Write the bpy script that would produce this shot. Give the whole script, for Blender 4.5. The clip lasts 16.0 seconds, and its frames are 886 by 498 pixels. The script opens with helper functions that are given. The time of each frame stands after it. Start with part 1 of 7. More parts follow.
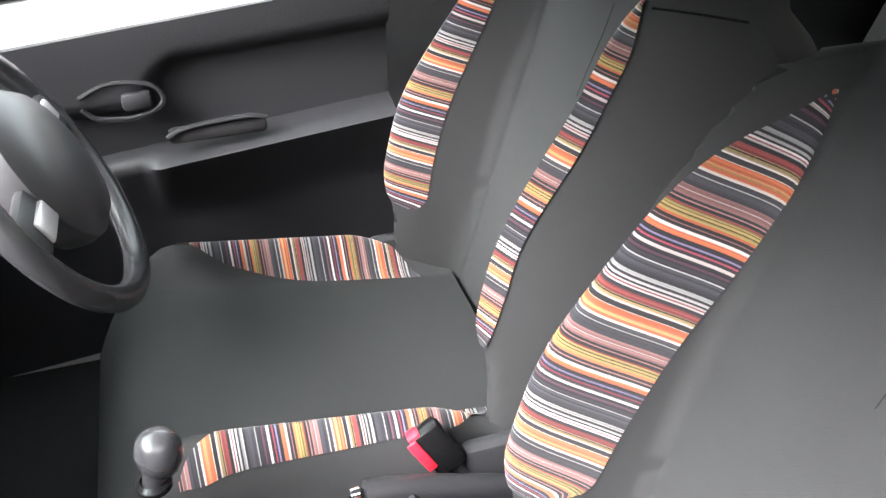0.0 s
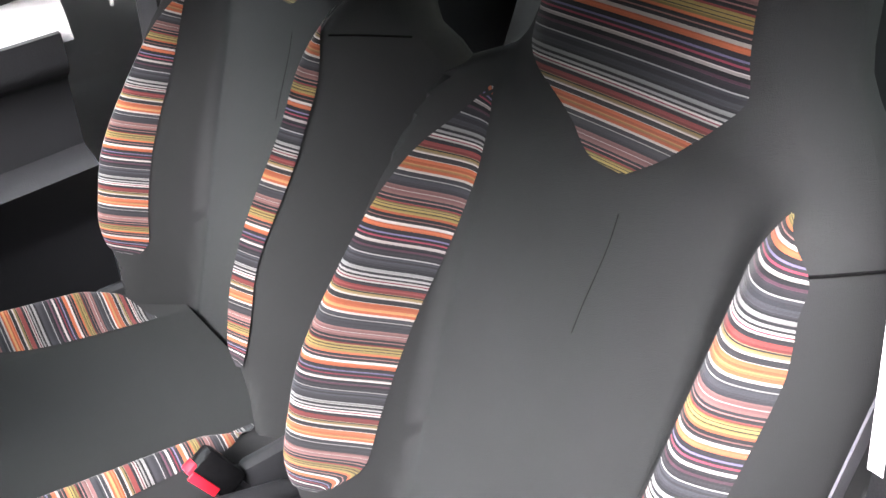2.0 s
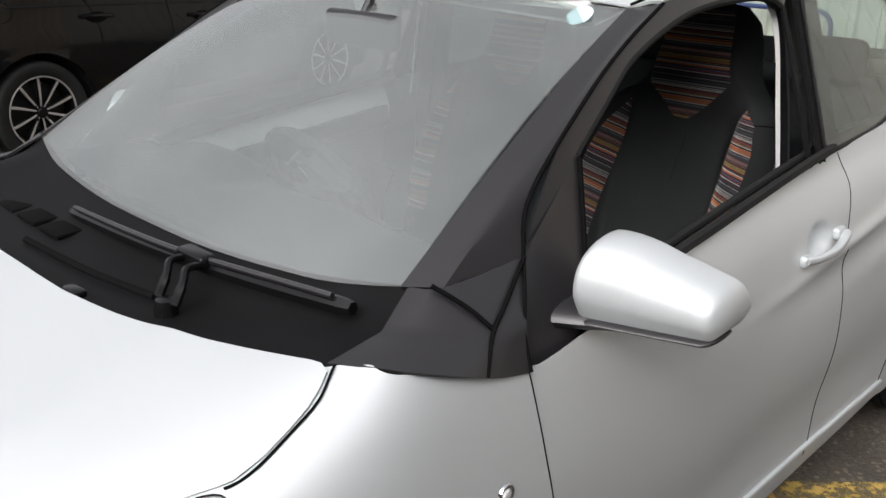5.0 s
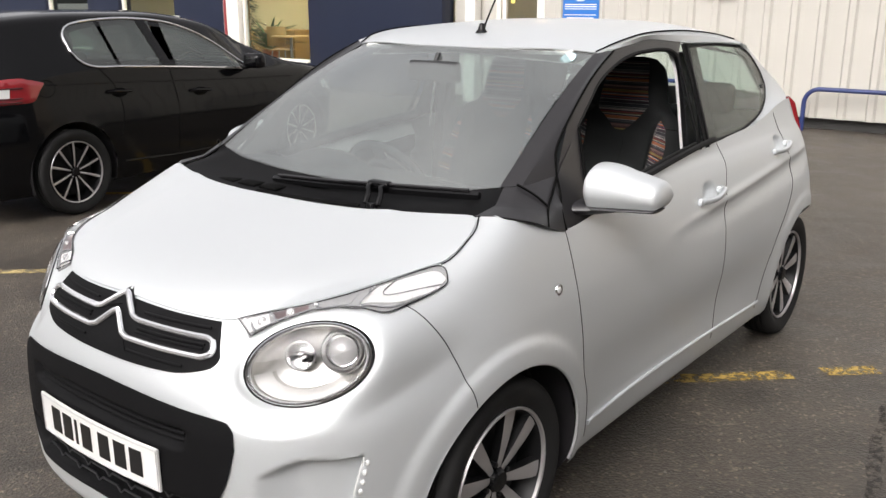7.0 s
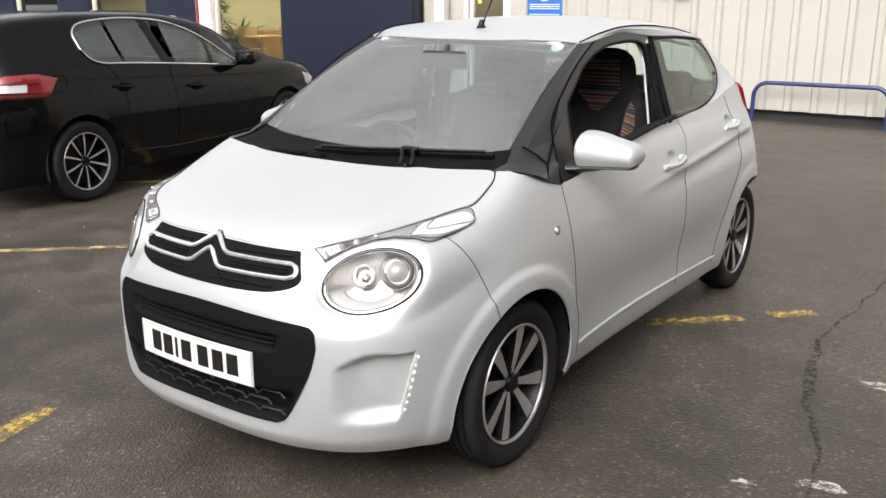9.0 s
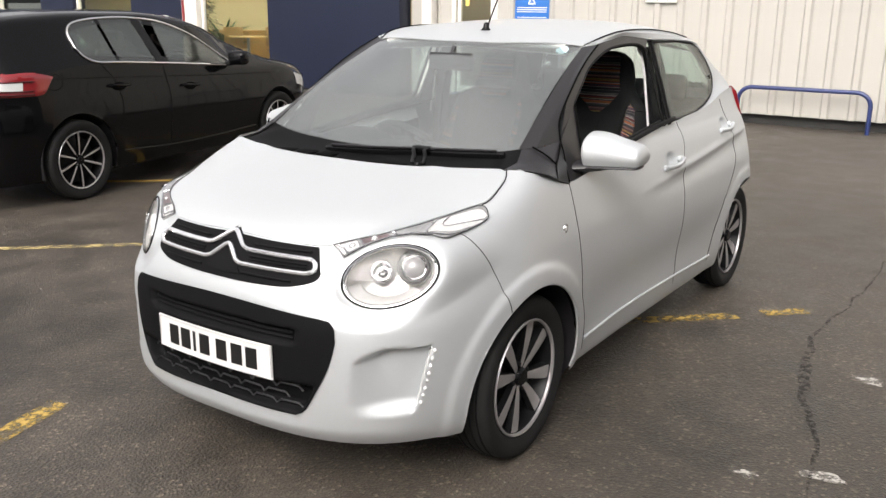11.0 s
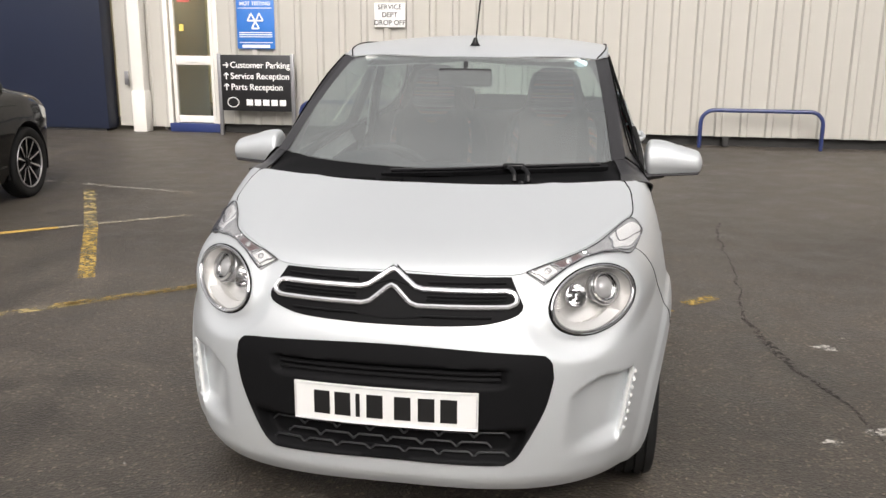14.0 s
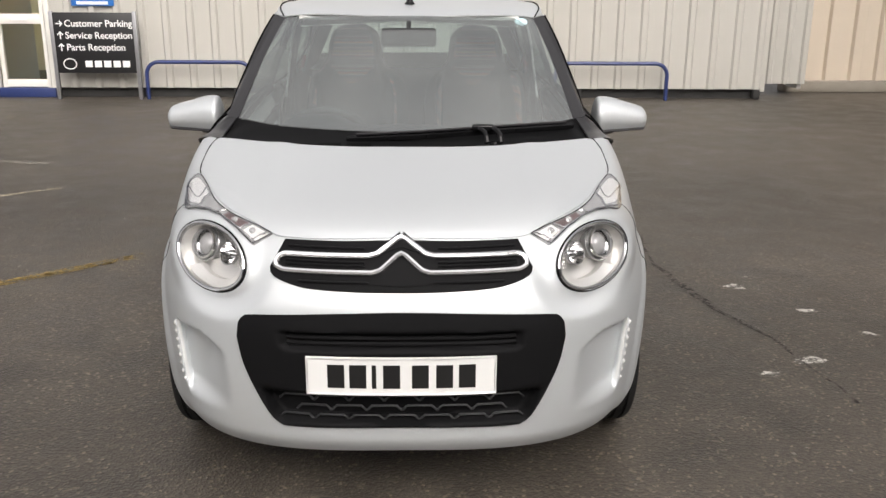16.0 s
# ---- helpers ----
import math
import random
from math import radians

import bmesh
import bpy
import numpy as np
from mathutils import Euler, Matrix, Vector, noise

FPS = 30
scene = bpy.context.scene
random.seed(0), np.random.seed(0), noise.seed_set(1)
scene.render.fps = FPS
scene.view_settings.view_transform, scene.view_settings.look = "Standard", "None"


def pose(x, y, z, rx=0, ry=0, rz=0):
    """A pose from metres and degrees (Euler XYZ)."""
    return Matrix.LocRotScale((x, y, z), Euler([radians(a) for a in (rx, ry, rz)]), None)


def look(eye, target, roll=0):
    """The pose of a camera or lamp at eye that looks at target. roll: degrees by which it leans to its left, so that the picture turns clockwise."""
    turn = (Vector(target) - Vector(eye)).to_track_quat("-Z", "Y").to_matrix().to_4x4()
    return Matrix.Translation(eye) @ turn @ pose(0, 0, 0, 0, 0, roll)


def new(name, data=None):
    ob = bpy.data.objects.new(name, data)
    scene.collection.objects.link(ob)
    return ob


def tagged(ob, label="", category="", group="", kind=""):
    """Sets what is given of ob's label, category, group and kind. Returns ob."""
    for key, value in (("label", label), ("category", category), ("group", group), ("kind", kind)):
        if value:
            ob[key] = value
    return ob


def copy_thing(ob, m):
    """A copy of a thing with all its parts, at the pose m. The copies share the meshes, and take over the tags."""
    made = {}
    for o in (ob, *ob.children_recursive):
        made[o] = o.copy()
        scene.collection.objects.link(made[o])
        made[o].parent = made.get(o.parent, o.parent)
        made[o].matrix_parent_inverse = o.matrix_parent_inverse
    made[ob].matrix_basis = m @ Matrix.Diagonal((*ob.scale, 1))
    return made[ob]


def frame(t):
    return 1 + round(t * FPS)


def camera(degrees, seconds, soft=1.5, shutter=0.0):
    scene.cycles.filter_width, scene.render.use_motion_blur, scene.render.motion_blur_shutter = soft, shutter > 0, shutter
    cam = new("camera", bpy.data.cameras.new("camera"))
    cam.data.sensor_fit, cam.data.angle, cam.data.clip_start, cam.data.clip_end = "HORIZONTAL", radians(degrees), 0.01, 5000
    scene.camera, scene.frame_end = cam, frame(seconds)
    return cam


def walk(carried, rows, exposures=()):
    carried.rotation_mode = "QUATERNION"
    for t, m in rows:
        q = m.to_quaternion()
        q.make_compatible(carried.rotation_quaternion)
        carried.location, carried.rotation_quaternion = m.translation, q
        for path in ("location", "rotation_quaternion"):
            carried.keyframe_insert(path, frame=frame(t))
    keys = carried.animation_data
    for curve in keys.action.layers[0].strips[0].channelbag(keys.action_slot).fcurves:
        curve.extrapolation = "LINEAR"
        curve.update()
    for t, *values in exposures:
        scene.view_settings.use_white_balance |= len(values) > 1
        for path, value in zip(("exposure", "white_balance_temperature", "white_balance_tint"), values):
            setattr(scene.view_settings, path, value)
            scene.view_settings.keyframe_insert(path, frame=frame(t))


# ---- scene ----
cam = camera(53.5, 16.0)
PATH = [
    (0, (0.6725, 0.9861, 1.3393), (-0.9225, 1.4683, 0.2329), -1.05),
    (0.5, (0.6599, 1.0189, 1.3605), (-0.8227, 1.7354, 0.2255), -1.95),
    (1, (0.6826, 1.0168, 1.3613), (-0.7228, 1.8934, 0.2404), -1.08),
    (1.5, (0.7156, 0.9922, 1.377), (-0.6552, 1.9434, 0.2736), -0.94),
    (2, (0.7359, 0.9373, 1.3899), (-0.5703, 1.9818, 0.2932), -1.07),
    (2.5, (0.7606, 0.8435, 1.4129), (-0.4732, 1.957, 0.3011), -0.62),
    (2.8, (0.8362, 0.7559, 1.4436), (-0.4122, 1.8733, 0.353), -0.39),
    (3, (0.8987, 0.6675, 1.4619), (-0.3445, 1.8088, 0.3876), 0.18),
    (3.2, (0.9496, 0.5936, 1.4762), (-0.287, 1.7331, 0.3937), 0.11),
    (3.5, (1.0074, 0.4007, 1.4752), (-0.2072, 1.6011, 0.4333), 0.95),
    (4, (1.1392, 0.0832, 1.5088), (-0.097, 1.3372, 0.5601), 1.52),
    (4.5, (1.3003, -0.2472, 1.5299), (0.0208, 1.0487, 0.7031), 0.76),
    (5, (1.4063, -0.5651, 1.5324), (0.1164, 0.7786, 0.804), 0.48),
    (5.2, (1.4503, -0.6881, 1.5444), (0.1734, 0.6816, 0.844), 0.28),
    (7.3, (1.979, -1.905, 1.532), (0.804, -0.38, 0.99), 0),
    (7.5, (2.011, -2.006, 1.533), (0.846, -0.474, 0.99), 0),
    (8, (2.078, -2.196, 1.525), (0.935, -0.646, 0.985), 0.1),
    (8.5, (2.133, -2.309, 1.532), (1.006, -0.748, 0.988), -0),
    (10.8, (2.114, -2.438, 1.534), (1.03, -0.85, 0.984), 0.1),
    (11, (2.085, -2.479, 1.535), (1.007, -0.885, 0.993), 0.4),
    (11.5, (1.922, -2.603, 1.536), (0.925, -0.948, 1.018), 0.3),
    (12, (1.674, -2.647, 1.517), (0.782, -0.925, 1.029), 0.5),
    (12.5, (1.391, -2.741, 1.494), (0.607, -0.961, 1.029), 0.4),
    (13, (1.083, -2.838, 1.481), (0.476, -0.989, 1.021), 0.7),
    (13.5, (0.794, -2.867, 1.475), (0.311, -0.983, 1.009), 0.6),
    (14, (0.551, -2.897, 1.466), (0.209, -0.986, 0.989), 0.4),
    (14.5, (0.39, -2.902, 1.464), (0.18, -0.984, 0.939), 0.3),
    (15, (0.239, -2.906, 1.468), (0.124, -0.988, 0.914), 0.3),
    (15.5, (0.127, -2.909, 1.47), (0.111, -0.991, 0.906), 0.3),
    (16, (0.067, -2.914, 1.482), (0.106, -0.997, 0.912), 0.3),
]
walk(cam, [(t, look(eye, target, roll)) for t, eye, target, roll in PATH], [(0, 4.3, 6450, 16), (0.5, 4.2, 6400, 18), (1.0, 3.95, 6400, 19), (2.3, 3.65, 6400, 17), (2.6, 3.25, 6400, 16), (3.0, 2.8, 6500, 9), (3.3, 2.4, 6500, 9), (3.6, 1.9, 6500, 9), (4.0, 1.15, 6450, 10), (4.4, 0.9, 6450, 11), (5, 0.75, 6500, 12), (8, 0.9, 6650, 13), (11, 0.92, 6700, 13), (12, 0.82, 6750, 13), (14, 0.63, 6750, 13), (16, 0.56, 6750, 13)])

# ---- light: an overcast sky over an open yard ----
SUN_ELEV, SUN_TURN = 40, 166
world = bpy.data.worlds.new("overcast_sky")
scene.world = world
world.use_nodes = True
wt = world.node_tree
wt.nodes.clear()
w_sky = wt.nodes.new("ShaderNodeTexSky")
w_sky.sky_type = "NISHITA"
w_sky.sun_disc = False
w_sky.sun_elevation = radians(SUN_ELEV)
w_sky.sun_rotation = radians(SUN_TURN)
w_sky.air_density, w_sky.dust_density, w_sky.ozone_density = 1.0, 6.0, 1.0
w_hsv = wt.nodes.new("ShaderNodeHueSaturation")
w_hsv.inputs["Saturation"].default_value = 0.12
w_bg = wt.nodes.new("ShaderNodeBackground")
w_bg.inputs["Strength"].default_value = 0.15
w_out = wt.nodes.new("ShaderNodeOutputWorld")
wt.links.new(w_sky.outputs[0], w_hsv.inputs["Color"])
# an overcast sky is brightest overhead
w_co = wt.nodes.new("ShaderNodeTexCoord")
w_sep = wt.nodes.new("ShaderNodeSeparateXYZ")
w_map = wt.nodes.new("ShaderNodeMapRange")
w_map.inputs["From Min"].default_value, w_map.inputs["From Max"].default_value = 0.0, 1.0
w_map.inputs["To Min"].default_value, w_map.inputs["To Max"].default_value = 0.96, 1.14
w_mul = wt.nodes.new("ShaderNodeMix")
w_mul.data_type, w_mul.blend_type = "RGBA", "MULTIPLY"
w_mul.inputs["Factor"].default_value = 1.0
wt.links.new(w_co.outputs["Generated"], w_sep.inputs[0])
wt.links.new(w_sep.outputs["Z"], w_map.inputs["Value"])
wt.links.new(w_hsv.outputs[0], w_mul.inputs["A"])
wt.links.new(w_map.outputs["Result"], w_mul.inputs["B"])
wt.links.new(w_mul.outputs["Result"], w_bg.inputs["Color"])
wt.links.new(w_bg.outputs[0], w_out.inputs["Surface"])

sun_data = bpy.data.lights.new("sun", "SUN")
sun_data.energy, sun_data.angle, sun_data.color = 0.42, radians(60), (1.0, 0.97, 0.93)
sun = new("sun", sun_data)
sun.matrix_world = look((0, 0, 30), (1.6, 7.5, 23.6))


# ---- materials ----
def mat(name, color, rough=0.5, metal=0.0, spec=0.5, coat=0.0, var=0.0, scale=8.0, bump=0.0, bump_scale=60.0, rough_var=0.0, sheen=0.0):
    """A surface with a broad stain and a fine grain over its base colour."""
    m = bpy.data.materials.new(name)
    m.use_nodes = True
    nt = m.node_tree
    b = nt.nodes["Principled BSDF"]
    b.inputs["Base Color"].default_value = (*color, 1)
    b.inputs["Roughness"].default_value = rough
    b.inputs["Metallic"].default_value = metal
    b.inputs["Specular IOR Level"].default_value = spec
    b.inputs["Coat Weight"].default_value = coat
    b.inputs["Coat Roughness"].default_value = 0.04
    b.inputs["Sheen Weight"].default_value = sheen
    tc = nt.nodes.new("ShaderNodeTexCoord")
    if var or rough_var:
        big = nt.nodes.new("ShaderNodeTexNoise")
        big.inputs["Scale"].default_value = scale
        big.inputs["Detail"].default_value = 6
        nt.links.new(tc.outputs["Object"], big.inputs["Vector"])
    if var:
        mix = nt.nodes.new("ShaderNodeMix")
        mix.data_type = "RGBA"
        mix.inputs["A"].default_value = (*[c * (1 - var) for c in color], 1)
        mix.inputs["B"].default_value = (*[min(1, c * (1 + var)) for c in color], 1)
        nt.links.new(big.outputs["Fac"], mix.inputs["Factor"])
        nt.links.new(mix.outputs["Result"], b.inputs["Base Color"])
    if rough_var:
        mr = nt.nodes.new("ShaderNodeMapRange")
        mr.inputs["From Min"].default_value, mr.inputs["From Max"].default_value = 0.3, 0.7
        mr.inputs["To Min"].default_value, mr.inputs["To Max"].default_value = max(0.02, rough - rough_var), min(1, rough + rough_var)
        nt.links.new(big.outputs["Fac"], mr.inputs["Value"])
        nt.links.new(mr.outputs["Result"], b.inputs["Roughness"])
    if bump:
        fine = nt.nodes.new("ShaderNodeTexNoise")
        fine.inputs["Scale"].default_value = bump_scale
        fine.inputs["Detail"].default_value = 4
        bp = nt.nodes.new("ShaderNodeBump")
        bp.inputs["Strength"].default_value = bump
        bp.inputs["Distance"].default_value = 0.004
        nt.links.new(tc.outputs["Object"], fine.inputs["Vector"])
        nt.links.new(fine.outputs["Fac"], bp.inputs["Height"])
        nt.links.new(bp.outputs["Normal"], b.inputs["Normal"])
    return m


def glass(name, tint=(0.86, 0.92, 0.9), rough=0.0, ior=1.5, veil=0.0):
    """Clear car glass: tinted see-through with a Fresnel gloss and a pale diffuse film standing in for sky glare."""
    m = bpy.data.materials.new(name)
    m.use_nodes = True
    nt = m.node_tree
    nt.nodes.clear()
    o = nt.nodes.new("ShaderNodeOutputMaterial")
    tr = nt.nodes.new("ShaderNodeBsdfTransparent")
    tr.inputs["Color"].default_value = (*tint, 1)
    gl = nt.nodes.new("ShaderNodeBsdfGlossy")
    gl.inputs["Roughness"].default_value = rough
    lw = nt.nodes.new("ShaderNodeLayerWeight")
    pw = nt.nodes.new("ShaderNodeMath")
    pw.operation = "POWER"
    pw.inputs[1].default_value = 5.0
    nt.links.new(lw.outputs["Facing"], pw.inputs[0])
    fr = nt.nodes.new("ShaderNodeMapRange")
    fr.inputs["To Min"].default_value, fr.inputs["To Max"].default_value = ((ior - 1) / (ior + 1)) ** 2, 1.0
    nt.links.new(pw.outputs[0], fr.inputs["Value"])
    mx = nt.nodes.new("ShaderNodeMixShader")
    nt.links.new(fr.outputs["Result"], mx.inputs[0])
    film = nt.nodes.new("ShaderNodeMixShader")
    # the film that paints in sky glare is thicker in some places than in others
    co = nt.nodes.new("ShaderNodeTexCoord")
    sm = nt.nodes.new("ShaderNodeTexNoise")
    sm.inputs["Scale"].default_value, sm.inputs["Detail"].default_value = 2.6, 5
    nt.links.new(co.outputs["Object"], sm.inputs["Vector"])
    lay = nt.nodes.new("ShaderNodeMapRange")
    lay.inputs["From Min"].default_value, lay.inputs["From Max"].default_value = 0.3, 0.7
    lay.inputs["To Min"].default_value, lay.inputs["To Max"].default_value = veil * 0.35, veil * 1.65
    nt.links.new(sm.outputs["Fac"], lay.inputs["Value"])
    nt.links.new(lay.outputs["Result"], film.inputs[0])
    df = nt.nodes.new("ShaderNodeBsdfDiffuse")
    df.inputs["Color"].default_value = (0.72, 0.72, 0.68, 1)
    nt.links.new(tr.outputs[0], film.inputs[1])
    nt.links.new(df.outputs[0], film.inputs[2])
    nt.links.new(film.outputs[0], mx.inputs[1])
    nt.links.new(gl.outputs[0], mx.inputs[2])
    nt.links.new(mx.outputs[0], o.inputs["Surface"])
    return m


def glow(name, color, strength):
    m = bpy.data.materials.new(name)
    m.use_nodes = True
    b = m.node_tree.nodes["Principled BSDF"]
    b.inputs["Base Color"].default_value = (*color, 1)
    b.inputs["Emission Color"].default_value = (*color, 1)
    b.inputs["Emission Strength"].default_value = strength
    return m


def stripes(name, order, inks, period, start, along="X"):
    """Woven fabric striped across its length; the UV map holds metres."""
    m = bpy.data.materials.new(name)
    m.use_nodes = True
    nt = m.node_tree
    b = nt.nodes["Principled BSDF"]
    b.inputs["Roughness"].default_value = 0.85
    b.inputs["Specular IOR Level"].default_value = 0.2
    b.inputs["Sheen Weight"].default_value = 0.15
    uv = nt.nodes.new("ShaderNodeUVMap")
    uv.uv_map = "UVMap"
    sep = nt.nodes.new("ShaderNodeSeparateXYZ")
    nt.links.new(uv.outputs[0], sep.inputs[0])
    dv = nt.nodes.new("ShaderNodeMath")
    dv.operation = "DIVIDE"
    dv.inputs[1].default_value = period
    sh = nt.nodes.new("ShaderNodeMath")
    sh.operation = "SUBTRACT"
    sh.inputs[1].default_value = start - 20 * period
    nt.links.new(sep.outputs[along], sh.inputs[0])
    nt.links.new(sh.outputs[0], dv.inputs[0])
    fr = nt.nodes.new("ShaderNodeMath")
    fr.operation = "FRACT"
    nt.links.new(dv.outputs[0], fr.inputs[0])
    # a ramp holds 32 colours at most, so the repeat is split over two
    total, half, at = sum(w for _, w in order), len(order) // 2, 0.0
    ramps, split = [], sum(w for _, w in order[:len(order) // 2]) / total
    for run in (order[:half], order[half:]):
        ramp = nt.nodes.new("ShaderNodeValToRGB")
        ramp.color_ramp.interpolation = "CONSTANT"
        el = ramp.color_ramp.elements
        for i, (key, w) in enumerate(run):
            e = el[i] if i < 2 else el.new(min(0.999, at / total))
            e.position = min(0.999, at / total)
            e.color = (*inks[key], 1)
            at += w
        nt.links.new(fr.outputs[0], ramp.inputs[0])
        ramps.append(ramp)
    upper = nt.nodes.new("ShaderNodeMath")
    upper.operation = "GREATER_THAN"
    upper.inputs[1].default_value = split
    nt.links.new(fr.outputs[0], upper.inputs[0])
    both_ramps = nt.nodes.new("ShaderNodeMix")
    both_ramps.data_type = "RGBA"
    nt.links.new(upper.outputs[0], both_ramps.inputs["Factor"])
    nt.links.new(ramps[0].outputs[0], both_ramps.inputs["A"])
    nt.links.new(ramps[1].outputs[0], both_ramps.inputs["B"])
    # the weave: fine cords across the stripe and a little fading
    wv = nt.nodes.new("ShaderNodeTexNoise")
    wv.inputs["Scale"].default_value = 900
    nt.links.new(uv.outputs[0], wv.inputs["Vector"])
    # single threads, each a little lighter or darker than its stripe
    thread = nt.nodes.new("ShaderNodeMath")
    thread.operation = "SNAP"
    thread.inputs[1].default_value = 0.0019
    nt.links.new(sh.outputs[0], thread.inputs[0])
    rib = nt.nodes.new("ShaderNodeTexWhiteNoise")
    rib.noise_dimensions = "1D"
    nt.links.new(thread.outputs[0], rib.inputs["W"])
    rib_map = nt.nodes.new("ShaderNodeMapRange")
    rib_map.inputs["To Min"].default_value, rib_map.inputs["To Max"].default_value = 0.65, 1.3
    nt.links.new(rib.outputs["Value"], rib_map.inputs["Value"])
    ribbed = nt.nodes.new("ShaderNodeMix")
    ribbed.data_type, ribbed.blend_type = "RGBA", "MULTIPLY"
    ribbed.inputs["Factor"].default_value = 1.0
    nt.links.new(both_ramps.outputs["Result"], ribbed.inputs["A"])
    nt.links.new(rib_map.outputs["Result"], ribbed.inputs["B"])
    mx = nt.nodes.new("ShaderNodeMix")
    mx.data_type = "RGBA"
    mx.blend_type = "MULTIPLY"
    mx.inputs["Factor"].default_value = 0.35
    nt.links.new(ribbed.outputs["Result"], mx.inputs["A"])
    nt.links.new(wv.outputs["Fac"], mx.inputs["B"])
    nt.links.new(mx.outputs["Result"], b.inputs["Base Color"])
    bp = nt.nodes.new("ShaderNodeBump")
    bp.inputs["Strength"].default_value = 0.25
    bp.inputs["Distance"].default_value = 0.002
    nt.links.new(wv.outputs["Fac"], bp.inputs["Height"])
    nt.links.new(bp.outputs["Normal"], b.inputs["Normal"])
    return m


SILVER = mat("silver_metallic_paint", (0.60, 0.625, 0.635), rough=0.50, metal=0.55, coat=0.22, var=0.02, scale=3, rough_var=0.04)
BLACKPAINT = mat("black_car_paint", (0.003, 0.003, 0.0035), rough=0.12, spec=0.12, coat=0.22, var=0.1, scale=4)
PLASTIC = mat("dark_grey_exterior_plastic", (0.0185, 0.0175, 0.019), rough=0.35, spec=0.52, var=0.15, scale=12, bump=0.08, bump_scale=500)
GLOSSBLACK = mat("gloss_black_plastic", (0.006, 0.006, 0.0065), rough=0.2, spec=0.22, var=0.1)
PANELBLACK = mat("deep_black_bumper_plastic", (0.0065, 0.0065, 0.007), rough=0.6, spec=0.08, var=0.15, scale=12, bump=0.1, bump_scale=500)
RUBBER = mat("tyre_rubber", (0.0115, 0.0115, 0.0115), rough=0.75, spec=0.25, var=0.25, scale=20, bump=0.2, bump_scale=120)
CHROME = mat("chrome", (0.82, 0.82, 0.83), rough=0.08, metal=1.0)
ALLOY = mat("machined_alloy", (0.50, 0.49, 0.49), rough=0.34, metal=0.7, var=0.05, scale=30)
ALLOYDARK = mat("black_alloy", (0.006, 0.006, 0.0065), rough=0.4, spec=0.2)
SEAM = mat("black_gap_filler", (0.005, 0.005, 0.005), rough=0.9, spec=0.05)
GLASS = glass("car_glass")
# high ior and the pale film stand in for strong sky reflection
SCREENGLASS = glass("windscreen_glass", (0.80, 0.87, 0.855), ior=3.5, veil=0.055)
TINTGLASS = glass("rear_side_glass", (0.76, 0.83, 0.81))
LENS = glass("lamp_lens", (0.97, 0.97, 0.97), ior=1.45)
FABRIC = mat("charcoal_seat_cloth", (0.028, 0.029, 0.0295), rough=0.9, spec=0.12, var=0.12, scale=6, bump=0.25, bump_scale=900, sheen=0.0)
TRIM = mat("black_cabin_plastic", (0.0135, 0.0142, 0.0158), rough=0.5, var=0.15, scale=10, bump=0.15, bump_scale=420)
CARPET = mat("black_cabin_carpet", (0.012, 0.012, 0.013), rough=0.95, var=0.3, scale=60, bump=0.5, bump_scale=600)
HEADLINE = mat("grey_headlining", (0.62, 0.62, 0.60), rough=0.95, var=0.05, bump=0.1, bump_scale=700)
REDTAIL = mat("red_lamp_lens", (0.22, 0.008, 0.012), rough=0.12, coat=1.0)
DARKRED = mat("dark_red_lamp_rib", (0.07, 0.004, 0.006), rough=0.2, coat=0.5)
BUCKLERED = mat("red_buckle_button", (0.75, 0.02, 0.04), rough=0.4)
WHITEPLATE = mat("white_plate", (0.78, 0.78, 0.76), rough=0.3, coat=0.5, var=0.02)
BARBLACK = mat("black_print", (0.01, 0.01, 0.01), rough=0.4)
SILVERTRIM = mat("satin_silver_trim", (0.62, 0.62, 0.63), rough=0.3, metal=0.6)
WHITELED = mat("clear_led_strip", (0.66, 0.67, 0.66), rough=0.2, coat=1.0, bump=0.5, bump_scale=90)
BELTCLOTH = mat("grey_seat_belt_webbing", (0.09, 0.09, 0.10), rough=0.8, bump=0.3, bump_scale=900)
BPILLARWHITE = mat("inner_paint_and_sill_glare", (0.62, 0.62, 0.61), rough=0.4, metal=0.2)

INKS = dict(k=(0.020, 0.020, 0.023), d=(0.034, 0.035, 0.041), g=(0.22, 0.22, 0.22), w=(0.38, 0.35, 0.33), o=(0.36, 0.10, 0.045), y=(0.36, 0.19, 0.08),
            r=(0.16, 0.036, 0.034), p=(0.20, 0.105, 0.10), m=(0.08, 0.038, 0.055), v=(0.22, 0.17, 0.06), b=(0.12, 0.11, 0.19), c=(0.19, 0.035, 0.055), t=(0.22, 0.17, 0.10))
ORDER = [(c, float(w)) for c, w in (s.split(":") for s in
         "r:12 t:2 k:2 v:2 k:1 t:3 w:4 k:9 w:2 o:11 y:6 o:7 w:4 d:9 g:2 d:19 p:9 w:1 p:9 k:5 p:3 k:6 r:3 v:5 k:1 v:5 k:1 v:6 o:5 k:6 p:3 k:6 "
         "w:6 o:9 k:8 b:4 k:5 c:3 k:6 w:6 k:8 m:5 k:11 g:3 d:22 k:6 g:7 k:5 g:4 k:4 w:4 c:2 w:3 k:7".split())][::-1]
STRIPED = stripes("multicoloured_striped_cloth", ORDER, INKS, 0.148, 0.2143)


